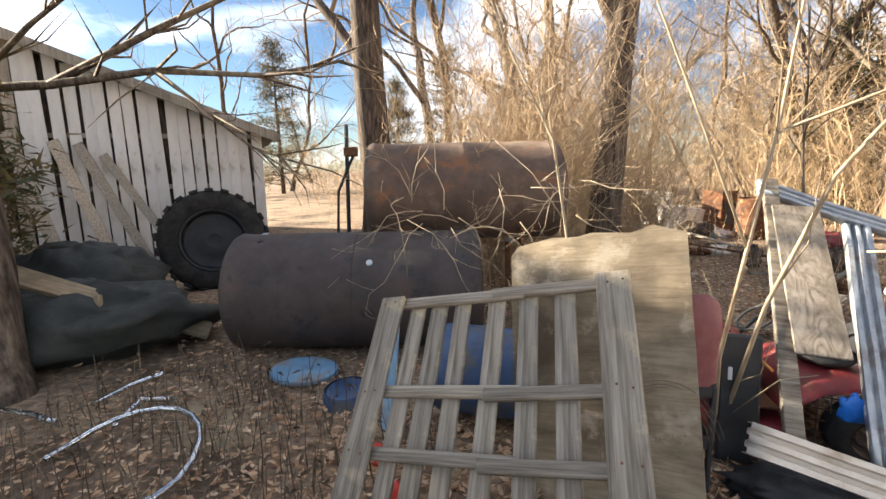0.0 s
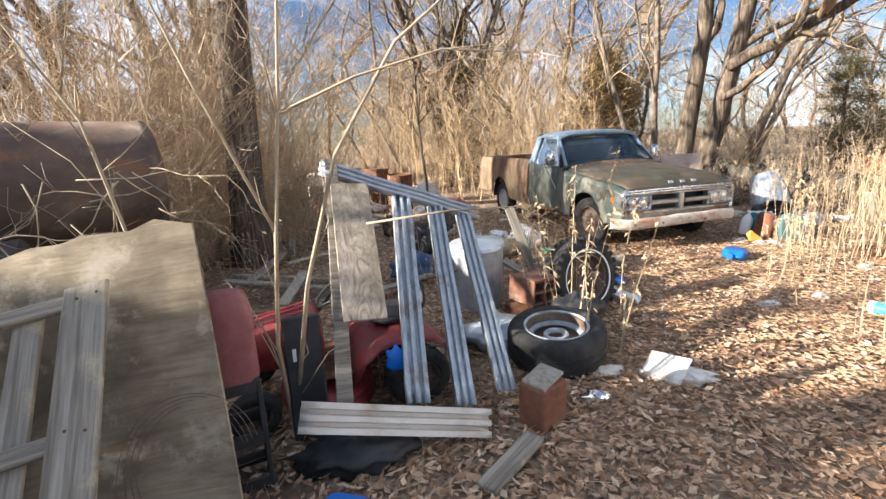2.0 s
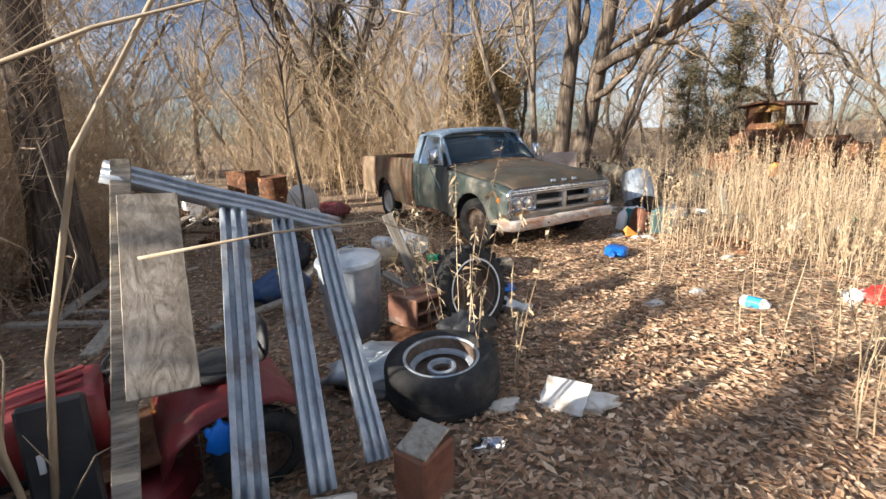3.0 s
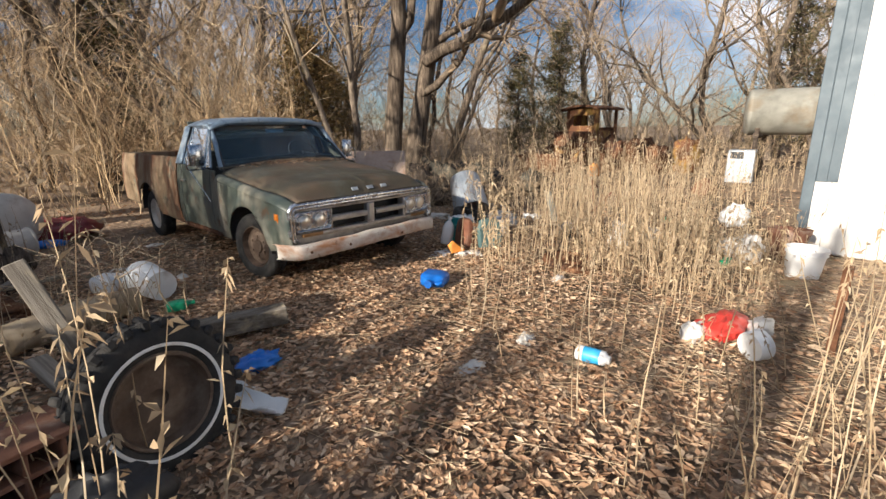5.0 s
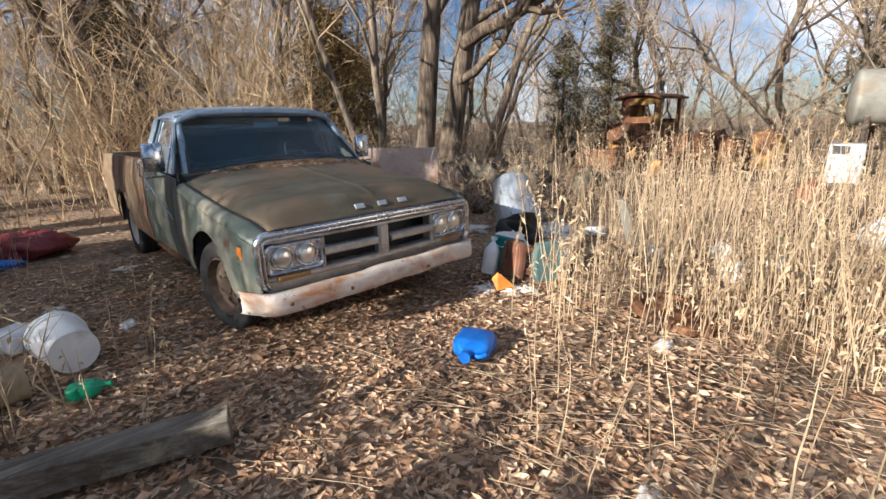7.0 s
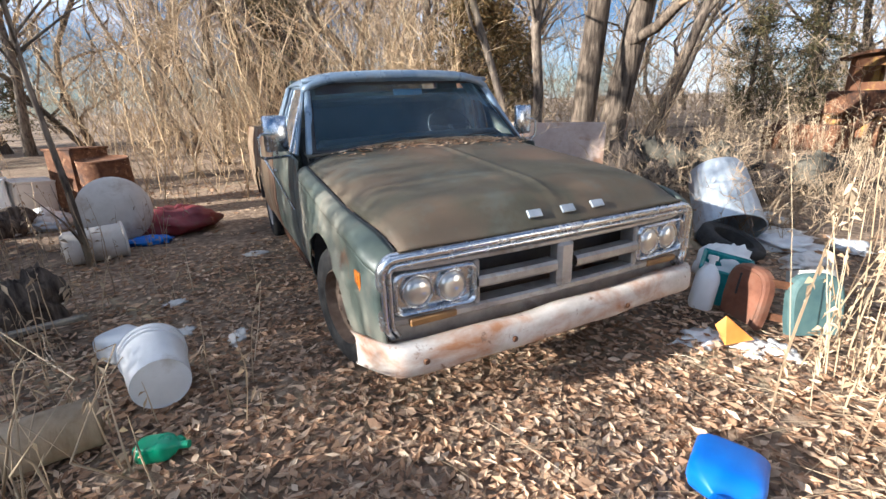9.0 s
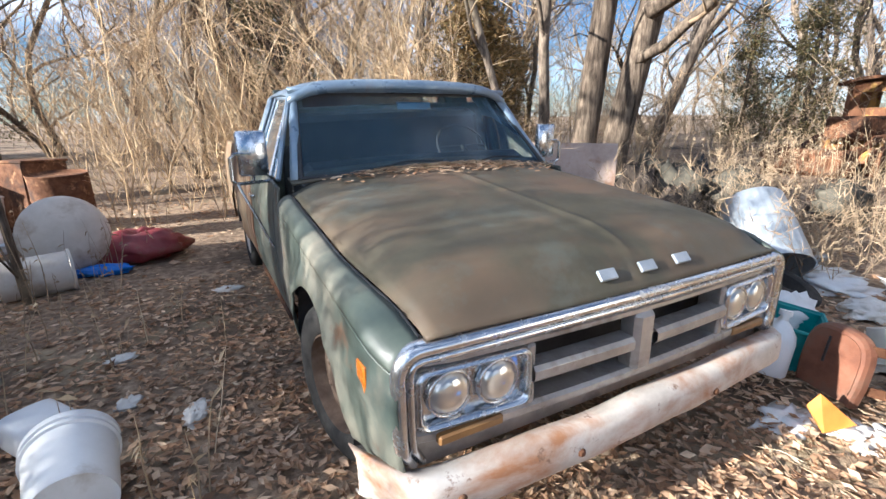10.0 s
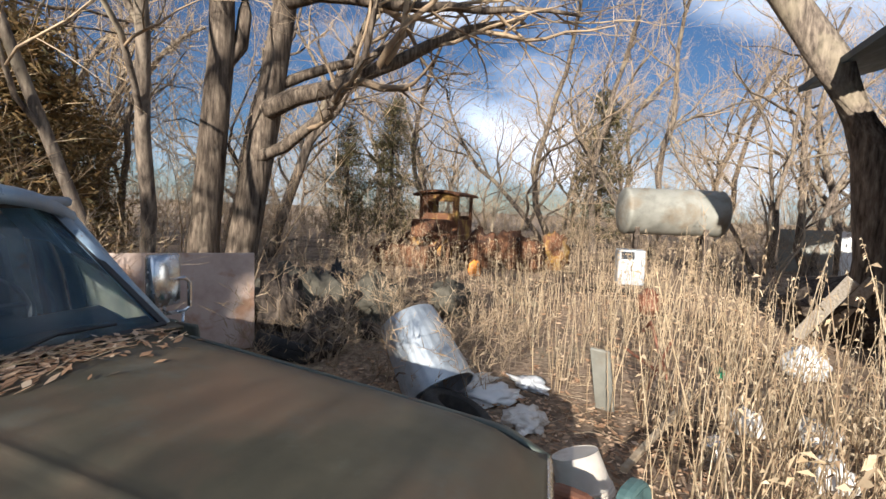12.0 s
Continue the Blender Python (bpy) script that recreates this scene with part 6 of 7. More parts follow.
for k in range(6):
    plank("slanting_rail", (12.6 + 0.1 * k, 3.2 - 0.28 * k, 0.0), (11.9 + 0.1 * k, 2.9 - 0.26 * k, 0.95), 0.16, 0.03, (-0.8, 0.3, 0.4), M["board"], "grey board leaning on a dark pile", "board", "boards leaning on the far pile")
heap("earth_mound", 13.2, 2.2, 1.0, 0.9, 0.42, 120, M["bark_dark"], "dark mound of earth and rotten wood", "mound", amp=0.3, crease=0.4)
heap("rubbish_bag", 10.6, 3.75, 0.22, 0.18, 0.16, 121, M["white"], "white plastic bag in the weeds", "bag", crease=0.5)
heap("orange_scrap", 13.4, 5.1, 0.3, 0.2, 0.2, 122, M["rust_red"], "faded orange plastic in the weeds", "scrap", crease=0.3)
# junk row before the thicket
for k, (x, y, w, h, mt, lb) in enumerate(((-0.6, 12.8, 0.7, 0.95, "black", "black broken appliance in a junk row"), (0.25, 12.6, 0.66, 0.9, "cream", "cream enamel stove in a junk row"), (0.55, 12.3, 0.5, 0.6, "white", "white enamel appliance in a junk row"), (0.95, 12.5, 0.5, 0.55, "cream", "cream crate in a junk row"), (1.6, 12.6, 0.6, 0.95, "rust", "rusted steel cabinet in a junk row"), (-1.9, 10.6, 0.6, 0.5, "rust", "rusted sheet box beside the tank"))):
    t = thing("old_appliance", pose(x, y, 0, 4 * (k % 2), 5 - 3 * (k % 3), -25 + 20 * k), lb, "appliance", "junk row of old appliances")
    part("body", Geo().box((w, w * 0.85, h), (0, 0, h / 2), ch=0.03), M[mt], t)
    part("front_panel", Geo().box((w * 0.8, 0.02, h * 0.55), (0, -w * 0.43, h * 0.45), ch=0.008), M["black"] if k in (1, 4) else M[mt], t)
    part("top_rim", Geo().box((w * 1.03, w * 0.88, 0.03), (0, 0, h - 0.005), ch=0.01), M[mt], t)
for k in range(26):
    x, y = rng.uniform(-1.2, 3.4), rng.uniform(6.6, 12.2)
    if x > 1.6 and y > 9.0:
        x -= 2
    heap("junk_scrap", x, y, rng.uniform(0.1, 0.42), rng.uniform(0.1, 0.35), rng.uniform(0.05, 0.2), 130 + k, M[rng.choice(("rust", "paper", "black", "galv", "mound", "rust", "bark_dark", "board"))], "weathered scrap in the long junk heap", "scrap", "scrap of the junk heap", amp=0.35, crease=0.5, turn=rng.uniform(0, 360))
for k in range(22):
    x, y = rng.uniform(-0.6, 3.0), rng.uniform(4.8, 10.5)
    a = rng.uniform(0, 180)
    l = rng.uniform(0.5, 1.6)
    dx, dy = math.cos(radians(a)) * l / 2, math.sin(radians(a)) * l / 2
    plank("junk_plank", (x - dx, y - dy, 0.05 + 0.12 * rng.random()), (x + dx, y + dy, 0.05 + 0.25 * rng.random()), rng.uniform(0.05, 0.14), 0.03, (0, 0.1, 1), M[rng.choice(("board", "pallet", "rust", "board"))], "old grey plank in the junk heap", "plank", "planks of the junk heap")
heap("blue_crate", 1.55, 5.6, 0.28, 0.2, 0.16, 170, M["navy"], "crushed blue-grey crate in the junk heap", "crate", crease=0.2)
# ---- trees ----
def sprig(g, rng, p, d, length, width):
    """A fine twig: one thin bent blade of three triangles."""
    d = d.normalized()
    side = d.cross(Vector((rng.uniform(-1, 1), rng.uniform(-1, 1), rng.uniform(-1, 1)))).normalized() * width
    mid = p + d * length * 0.5
    end = mid + (d + Vector((rng.uniform(-0.5, 0.5), rng.uniform(-0.5, 0.5), rng.uniform(-0.2, 0.5)))).normalized() * length * 0.5
    g.add([p - side, p + side, mid + side * 0.7, mid - side * 0.7, end], [(0, 1, 2), (0, 2, 3), (3, 2, 4)])


def limb(g, rng, p, d, length, r, level, tips, twist, lift, n0, maxlev, segs, stiff=0.38, low=0.3):
    """One branch with its side branches, into g (a list of Geo by level)."""
    if level >= maxlev:
        return sprig(g[1], rng, p, d, length, max(0.0035, r * 0.8))
    pts, radii = [p.copy()], [r]
    q, dd = p.copy(), d.normalized()
    tw = twist * (stiff if level == 0 else 1)
    for i in range(segs):
        dd = (dd + Vector((rng.uniform(-1, 1), rng.uniform(-1, 1), rng.uniform(-0.7, 0.7) + lift)) * tw).normalized()
        q = q + dd * (length / segs)
        pts.append(q.copy())
        radii.append(r * (1 - (0.62 if level == 0 else 0.8) * (i + 1) / segs))
    if level == 0:
        radii[0] *= 1.35
    n = (n0, 6, 4, 3, 3, 3)[level]
    g[0 if level < 2 else 1].tube(pts, radii, n, cap=False)
    kids = tips[level]
    for k in range(kids):
        f = (low if level == 0 else 0.2) + ((0.98 - low) if level == 0 else 0.8) * (k + rng.random()) / kids
        i = min(segs - 1, int(f * segs))
        at = pts[i].lerp(pts[i + 1], min(1, f * segs - i))
        base = (pts[i + 1] - pts[i]).normalized()
        side = base.cross(Vector((rng.uniform(-1, 1), rng.uniform(-1, 1), rng.uniform(-1, 1)))).normalized()
        nd = (base * rng.uniform(0.45, 1.0) + side * rng.uniform(0.5, 0.95) + Vector((0, 0, lift))).normalized()
        limb(g, rng, at, nd, length * (rng.uniform(0.3, 0.6) if level else rng.uniform(0.3, 0.6) * (1.15 - 0.5 * f)), max(0.004, radii[i] * rng.uniform(0.38, 0.66)), level + 1, tips, twist, lift, n0, maxlev, max(3, segs - 2))


def tree_meshes(seed, tall, r, lean=(0, 0), stems=1, tips=(9, 6, 5, 3), bark="bark", maxlev=4, twist=0.40, twig="twig", stiff=0.38, low=0.3):
    rng = random.Random(seed)
    g = [Geo(), Geo()]
    for s in range(stems):
        d = Vector((lean[0] + (0.2 * (s * 2 - 1) if stems > 1 else 0), lean[1] + (0.1 * s if stems > 1 else 0), 1))
        limb(g, rng, Vector((0.25 * s, 0, -0.15)), d, tall * rng.uniform(0.85, 1), r * (1 - 0.15 * s), 0, tips, twist, 0.12, 10, maxlev, 10, stiff, low)
    return bake(g, bark, twig)


def bake(g, bark, twig="twig"):
    out = []
    for x, n, mt in zip(g, ("trunk", "crown"), (M[bark], M[twig])):
        me = x.mesh(n, True)
        me.materials.append(mt)
        out.append(me)
    return out


def stand_tree(meshes, x, y, turn, size, label, group="", name="tree"):
    t = thing(name, pose(x, y, height(x, y), 0, 0, turn) @ Matrix.Scale(size, 4), label, "tree", group)
    for n, me in zip(("trunk", "crown"), meshes):
        part(n, me, None, t)
    return t


KINDS = [tree_meshes(11, 12, 0.17, (0.05, 0.1), tips=(9, 6, 5, 5), stiff=0.55, low=0.2), tree_meshes(12, 9, 0.10, (0.16, 0), tips=(9, 6, 4, 5), stiff=0.7, low=0.15), tree_meshes(13, 14, 0.20, (-0.1, 0.05), 2, (7, 6, 5, 5), bark="bark_dark", stiff=0.5), tree_meshes(14, 7, 0.06, (0.1, 0.1), 2, tips=(8, 5, 4, 5), stiff=0.8, low=0.12),
         tree_meshes(15, 10, 0.11, (0.16, 0.05), 2, (7, 5, 4, 5), stiff=0.7, low=0.2), tree_meshes(16, 5.5, 0.04, (0.15, -0.1), 2, (8, 5, 4, 5), "bark_pale", stiff=0.8, low=0.1)]
FAR = [tree_meshes(21, 13, 0.19, (0.05, -0.08), tips=(10, 8, 8), maxlev=3, twist=0.5, stiff=0.5, low=0.2), tree_meshes(22, 13, 0.15, (0.12, 0), tips=(10, 8, 8), maxlev=3, twist=0.5, bark="bark_dark", stiff=0.6, low=0.15), tree_meshes(23, 10, 0.13, (0.14, 0.05), 2, (9, 7, 8), maxlev=3, twist=0.5, stiff=0.7, low=0.12)]
stand_tree(tree_meshes(31, 15, 0.44, (0.0, 0), 1, (9, 6, 5, 4), "bark_dark", stiff=0.14), -5.9, 9.8, 40, 1.0, "thick dark-barked bare tree behind the tanks")
stand_tree(tree_meshes(32, 13, 0.25, (0.07, 0.0), 1, (9, 6, 5, 4), "bark_dark", stiff=0.10), -0.58, 7.2, 0, 1.0, "dark slender bare tree behind the plywood")
stand_tree(tree_meshes(33, 14, 0.28, (0.03, 0.0), 2, (7, 6, 5, 3), "bark"), -3.4, 15.6, 25, 1.0, "pale forked bare tree behind the tanks")
stand_tree(tree_meshes(34, 6, 0.15, (-0.35, 0.1), 1, (6, 5, 4, 3), "bark_dark"), -4.3, 1.6, 0, 1.0, "crooked leaning tree by the dark heap")
stand_tree(tree_meshes(35, 9, 0.085, (-0.02, 0.0), 2, (7, 6, 5, 3), "bark"), 8.33, 10.7, 110, 1.0, "slim forked bare tree behind the truck")


def build_big_tree():
    rng = random.Random(77)
    g = [Geo(), Geo()]
    r = Vector((0.45, -0.89, 0))
    for p0, d, rad in ((Vector((-0.15, 0.15, -0.2)), Vector((-0.01, 0.02, 1)), 0.255), (Vector((0.25, -0.05, -0.2)), Vector((0.085, -0.165, 1)), 0.28)):
        limb(g, rng, p0, d, 13, rad, 0, (8, 6, 5, 4), 0.40, 0.1, 12, 4, 12, 0.16)
    for z, l, rad, rise in ((3.2, 5.6, 0.17, 0.12), (2.4, 4.6, 0.11, 0.30), (5.0, 5.0, 0.13, 0.1)):
        limb(g, rng, Vector((0.25 + 0.085 * z, -0.05 - 0.165 * z, z)), r + Vector((0, 0, rise)), l, rad, 1, (0, 9, 6, 4), 0.42, 0.05, 8, 4, 9)
    t = stand_tree(bake(g, "bark_mid"), 10.6, 12.0, 0, 1.0, "massive twin-stemmed bare tree with a long side limb")


build_big_tree()

LABEL = "bare grey-barked tree with a fine winter crown"
rng = random.Random(5)
spots = []
KEEP = [(0.5, 14.5, 2.3), (18.4, 11.0, 2.6), (18.1, 4.4, 2.2), (16.9, 5.3, 1.2), (8.5, 10, 1.5), (10.8, 12, 2.0), (-5.9, 9.8, 1.5), (0.3, 12.5, 1.4), (-9.8, 4.5, 3.6), (12, -0.3, 4.6), (13.2, 2.2, 1.2), (-7, 7.5, 1.5)]
tries = 0
while len(spots) < 116 and tries < 9000:
    tries += 1
    n = len(spots)
    if n < 66:
        a, d = rng.uniform(-28, 150), rng.uniform(8.5, 22) if n < 30 else rng.uniform(15, 48)
    elif n < 94:
        a, d = rng.uniform(-26, 42), rng.uniform(15, 40)
    elif n < 112:
        a, d = rng.uniform(-25, 140), rng.uniform(36, 70)
    else:
        a, d = rng.uniform(208, 330), rng.uniform(19, 42)
    x, y = 4 + d * math.cos(radians(a)), 5 + d * math.sin(radians(a))
    if any(math.hypot(x - p, y - q) < 1.5 for p, q in spots) or any(math.hypot(x - p, y - q) < e for p, q, e in KEEP):
        continue
    if 5 < x < 20 and abs(y - (5.9 + (x - 5) * 0.40)) < 1.9 or (x < 4.5 and y < 12.5 and x > -3):
        continue
    if n >= 112 and x < 4 and y > -2:
        continue
    if x < 2 and y < 22 and rng.random() < 0.75:
        continue
    if n < 94 and ((-12 < a < 66 and d < 12.5) or (60 < a < 85 and d < 9.5)):
        continue
    spots.append((x, y))
    stand_tree(rng.choice(FAR) if d > 21 else KINDS[rng.choice((0, 1, 2, 3, 4, 4, 5, 5, 3))], x, y, rng.uniform(0, 360), rng.uniform(0.75, 1.15), LABEL, "bare winter trees of the wood")


# -- cedars: sprays of scaly needles on drooping limbs
def cedar_meshes(seed, tall, wide, count=230, twig="cedar"):
    rng = random.Random(seed)
    g = [Geo().tube([(0, 0, -0.1), (0.05, 0, tall * 0.5), (0, 0.05, tall)], [0.12, 0.08, 0.02], 7), Geo()]
    for k in range(count):
        z = tall * rng.uniform(0.05, 1)
        reach = wide * (1 - z / tall) ** 0.55 * rng.uniform(0.35, 1.15) + 0.2
        a = rng.uniform(0, 2 * math.pi)
        p, q = Vector((0, 0, z)), Vector((math.cos(a) * reach, math.sin(a) * reach, z + rng.uniform(-0.35, 0.5)))
        g[0].tube([p, p.lerp(q, 0.5) + Vector((0, 0, 0.08)), q], [0.018, 0.012, 0.004], 3)
        for j in range(44):
            c = p.lerp(q, rng.uniform(0.35, 1.08)) + Vector((rng.gauss(0, 0.15), rng.gauss(0, 0.15), rng.gauss(0, 0.11)))
            d = Vector((rng.uniform(-1, 1), rng.uniform(-1, 1), rng.uniform(-0.6, 0.8))).normalized() * rng.uniform(0.08, 0.24)
            s = d.cross(Vector((rng.uniform(-1, 1), rng.uniform(-1, 1), 1))).normalized() * 0.022
            g[1].add([c - s, c + s, c + d], [(0, 1, 2)])
    return bake(g, "bark_dark", twig)


CEDAR = [cedar_meshes(41, 6, 1.7), cedar_meshes(42, 7.5, 2.1), cedar_meshes(44, 4.0, 1.45, 260, "cedar_brown"), cedar_meshes(43, 2.65, 0.95, 170)]
# first three small cedars are added beyond view to shade the pallet
for x, y, s, k in ((-6.2, 0.4, 1.12, 3), (-6.4, -0.7, 1.08, 3), (-6.0, 1.5, 1.12, 3), (-7.3, 2.35, 1.15, 3), (9.0, 14.1, 1.0, 2), (10.6, 15.6, 0.85, 2), (23.2, 15.2, 1.0, 0), (21.6, 16.4, 0.8, 0), (-11, 26, 1.1, 1), (-16, 29, 1.2, 0), (-5, 27, 1.1, 1), (-23, 25, 1.3, 1), (-8, 30, 1.2, 0), (26.5, 6.5, 0.9, 1), (5.2, 17.5, 0.9, 0)):
    stand_tree(CEDAR[k], x, y, x * 40, s, "brown-green cedar with ragged drooping sprays", "cedars of the wood", "cedar_tree")


# -- saplings in the foreground, and the vine before the tank
def hand_branch(owner, name, pts, r, rng, twigs=5, tl=0.35, mat="bark_pale"):
    """A branch laid through given points, each side twig a part of its own."""
    pts = [Vector(p) for p in pts]
    stem = part(name, Geo().tube(pts, [r * (1 - 0.75 * i / (len(pts) - 1)) for i in range(len(pts))], 6), M[mat], owner, smooth=True)
    for k in range(twigs):
        i = rng.randrange(len(pts) - 1)
        p = pts[i].lerp(pts[i + 1], rng.random())
        d = ((pts[i + 1] - pts[i]).normalized() + Vector((rng.uniform(-1, 1), rng.uniform(-1, 1), rng.uniform(-0.3, 0.9)))).normalized()
        a = p + d * tl * rng.uniform(0.4, 1)
        b = a + (d + Vector((rng.uniform(-0.6, 0.6), rng.uniform(-0.6, 0.6), rng.uniform(-0.2, 0.5)))).normalized() * tl * rng.uniform(0.4, 1)
        part("twig", Geo().tube([p, a, b], [r * 0.35, r * 0.25, 0.0015], 4), M[mat], stem, smooth=True)
    return stem


rng = random.Random(9)
t = thing("sapling", pose(0, 0, 0), "pale leafless sapling forking above the red mower", "sapling")
SAP = (((0.42, 2.75, -0.05), (0.40, 2.68, 0.6), (0.47, 2.62, 1.2), (0.55, 2.62, 1.8), (0.62, 2.66, 2.5), (0.75, 2.75, 3.4)), ((0.45, 2.74, 0.2), (0.58, 2.68, 0.9), (0.78, 2.62, 1.55), (1.1, 2.6, 2.05), (1.6, 2.6, 2.45), (2.2, 2.7, 2.75)),
       ((0.55, 2.62, 1.75), (0.9, 2.6, 1.9), (1.3, 2.5, 2.0), (1.8, 2.5, 1.98)), ((0.47, 2.62, 1.2), (0.2, 2.6, 1.9), (-0.1, 2.7, 2.7), (-0.3, 2.8, 3.5)), ((0.6, 2.66, 2.4), (0.2, 2.5, 3.0), (-0.5, 2.5, 3.4)))
for k, pts in enumerate(SAP):
    hand_branch(t, "stem" if k < 2 else "branch", pts, 0.014 if k < 2 else 0.008, rng, 7, 0.4)
t = thing("bare_vine", pose(0, 0, 0), "tangle of pale bare twigs hanging before the tanks", "vine")
for k in range(26):
    x = rng.uniform(-1.9, -0.5)
    p = Vector((x, 3.25 + 0.45 * (x + 1.9) + rng.uniform(-0.1, 0.3), rng.uniform(1.0, 1.5)))
    pts = [p]
    d = Vector((rng.uniform(-1, 1), rng.uniform(-0.3, 0.1), rng.uniform(-0.4, 0.5)))
    for i in range(6):
        d = (d + Vector((rng.uniform(-0.6, 0.6), rng.uniform(-0.3, 0.3), rng.uniform(-0.7, 0.5)))).normalized()
        pts.append(pts[-1] + d * 0.16)
    hand_branch(t, "vine_branch", pts, 0.005, rng, 5, 0.2)
hand_branch(t, "stem", ((-0.45, 3.5, 0.0), (-0.5, 3.45, 1.0), (-0.62, 3.4, 1.8), (-0.95, 3.3, 2.5), (-1.2, 3.3, 3.2)), 0.014, rng, 12, 0.5)
t = thing("overhanging_limb", pose(0, 0, 0), "grey crooked limb hanging low before the shed roof", "branch")
for pts, r in ((((-8.6, 2.2, 2.6), (-6.2, 3.2, 2.65), (-5.0, 3.6, 2.75), (-4.0, 4.2, 2.7), (-3.2, 4.6, 2.85)), 0.06), (((-6.2, 3.2, 2.65), (-5.2, 3.9, 3.3), (-4.2, 4.3, 3.7), (-3.4, 4.5, 4.3)), 0.05), (((-5.0, 3.6, 2.75), (-4.3, 3.6, 2.3), (-3.9, 3.8, 1.9), (-3.5, 3.9, 1.75)), 0.03), (((-7.0, 2.8, 2.6), (-6.0, 3.0, 3.2), (-5.2, 3.0, 3.4), (-4.3, 3.2, 3.9)), 0.04)):
    hand_branch(t, "branch", pts, r, rng, 14, 0.6, "bark")
t = thing("sapling", pose(3.32, 9.0, 0), "thin bare sapling standing beside the cream dome", "sapling")
hand_branch(t, "stem", ((-0.9, 0.3, -0.05), (-0.92, 0.3, 0.8), (-1.0, 0.35, 1.7), (-1.02, 0.4, 2.8), (-1.1, 0.4, 4.0)), 0.035, rng, 12, 0.6, "bark")
g = [Geo(), Geo()]
LEAN = [Vector(p) for p in ((0, 0, -0.1), (-0.05, 0.05, 1.2), (-0.1, 0.25, 2.6), (0.0, 0.75, 3.8), (0.1, 1.35, 4.8), (0.2, 2.25, 6.2), (0.1, 3.05, 8.0))]
g[0].tube(LEAN, [0.36, 0.27, 0.25, 0.23, 0.2, 0.15, 0.08], 12)
rl = random.Random(88)
for k in range(9):
    i = rl.randrange(3, 6)
    limb(g, rl, LEAN[i].lerp(LEAN[i + 1], rl.random()), Vector((rl.uniform(-1, 1), rl.uniform(-0.5, 1), rl.uniform(0, 0.8))), rl.uniform(1.6, 3), 0.06, 1, (0, 6, 5, 2), 0.34, 0.1, 8, 4, 6)
stand_tree(bake(g, "bark"), 12.6, 2.35, 0, 1.0, "thick leaning bare tree beside the outbuilding")
t = thing("bare_shrub", pose(0, 0, 0), "small bare shrub of thin pale twigs by the truck", "shrub")
rs = random.Random(14)
for k in range(9):
    x, y = 3.15 + rs.gauss(0, 0.22), 5.75 + rs.gauss(0, 0.2)
    hand_branch(t, "branch", ((x, y, -0.02), (x + rs.gauss(0, 0.1), y + rs.gauss(0, 0.1), 0.3), (x + rs.gauss(0, 0.25), y + rs.gauss(0, 0.2), 0.55), (x + rs.gauss(0, 0.45), y + rs.gauss(0, 0.3), 0.75)), 0.006, rs, 4, 0.16)
t = thing("arched_stalk", pose(0, 0, 0), "long pale stalk arched over the junk", "stalk")
hand_branch(t, "stem", ((0.9, 2.55, 1.22), (1.3, 2.5, 1.26), (1.7, 2.6, 1.24), (2.1, 2.9, 1.05), (2.3, 3.1, 0.7)), 0.006, rs, 3, 0.2)
# ---- thicket, weeds, straw, leaves ----
PATHWAY = [(0, 0), (0.48, 0.17), (0.98, 0.57), (1.57, 1.12), (2.2, 1.6), (2.84, 2.05), (3.38, 2.71), (3.77, 3.27), (3.95, 3.9), (4.02, 4.38), (4.32, 5.19), (4.72, 5.74)]


def off_path(x, y):
    best = 99
    for (a, b), (c, d) in zip(PATHWAY, PATHWAY[1:]):
        q = max(0, min(1, ((x - a) * (c - a) + (y - b) * (d - b)) / ((c - a) ** 2 + (d - b) ** 2)))
        best = min(best, math.hypot(x - a - q * (c - a), y - b - q * (d - b)))
    return best


def under_truck(x, y):
    dx, dy = x - 5.32, y - 5.89
    u, v = dx * 0.9976 + dy * 0.0698, -dx * 0.0698 + dy * 0.9976
    return abs(u) < 1.06 and -0.25 < v < 5.2


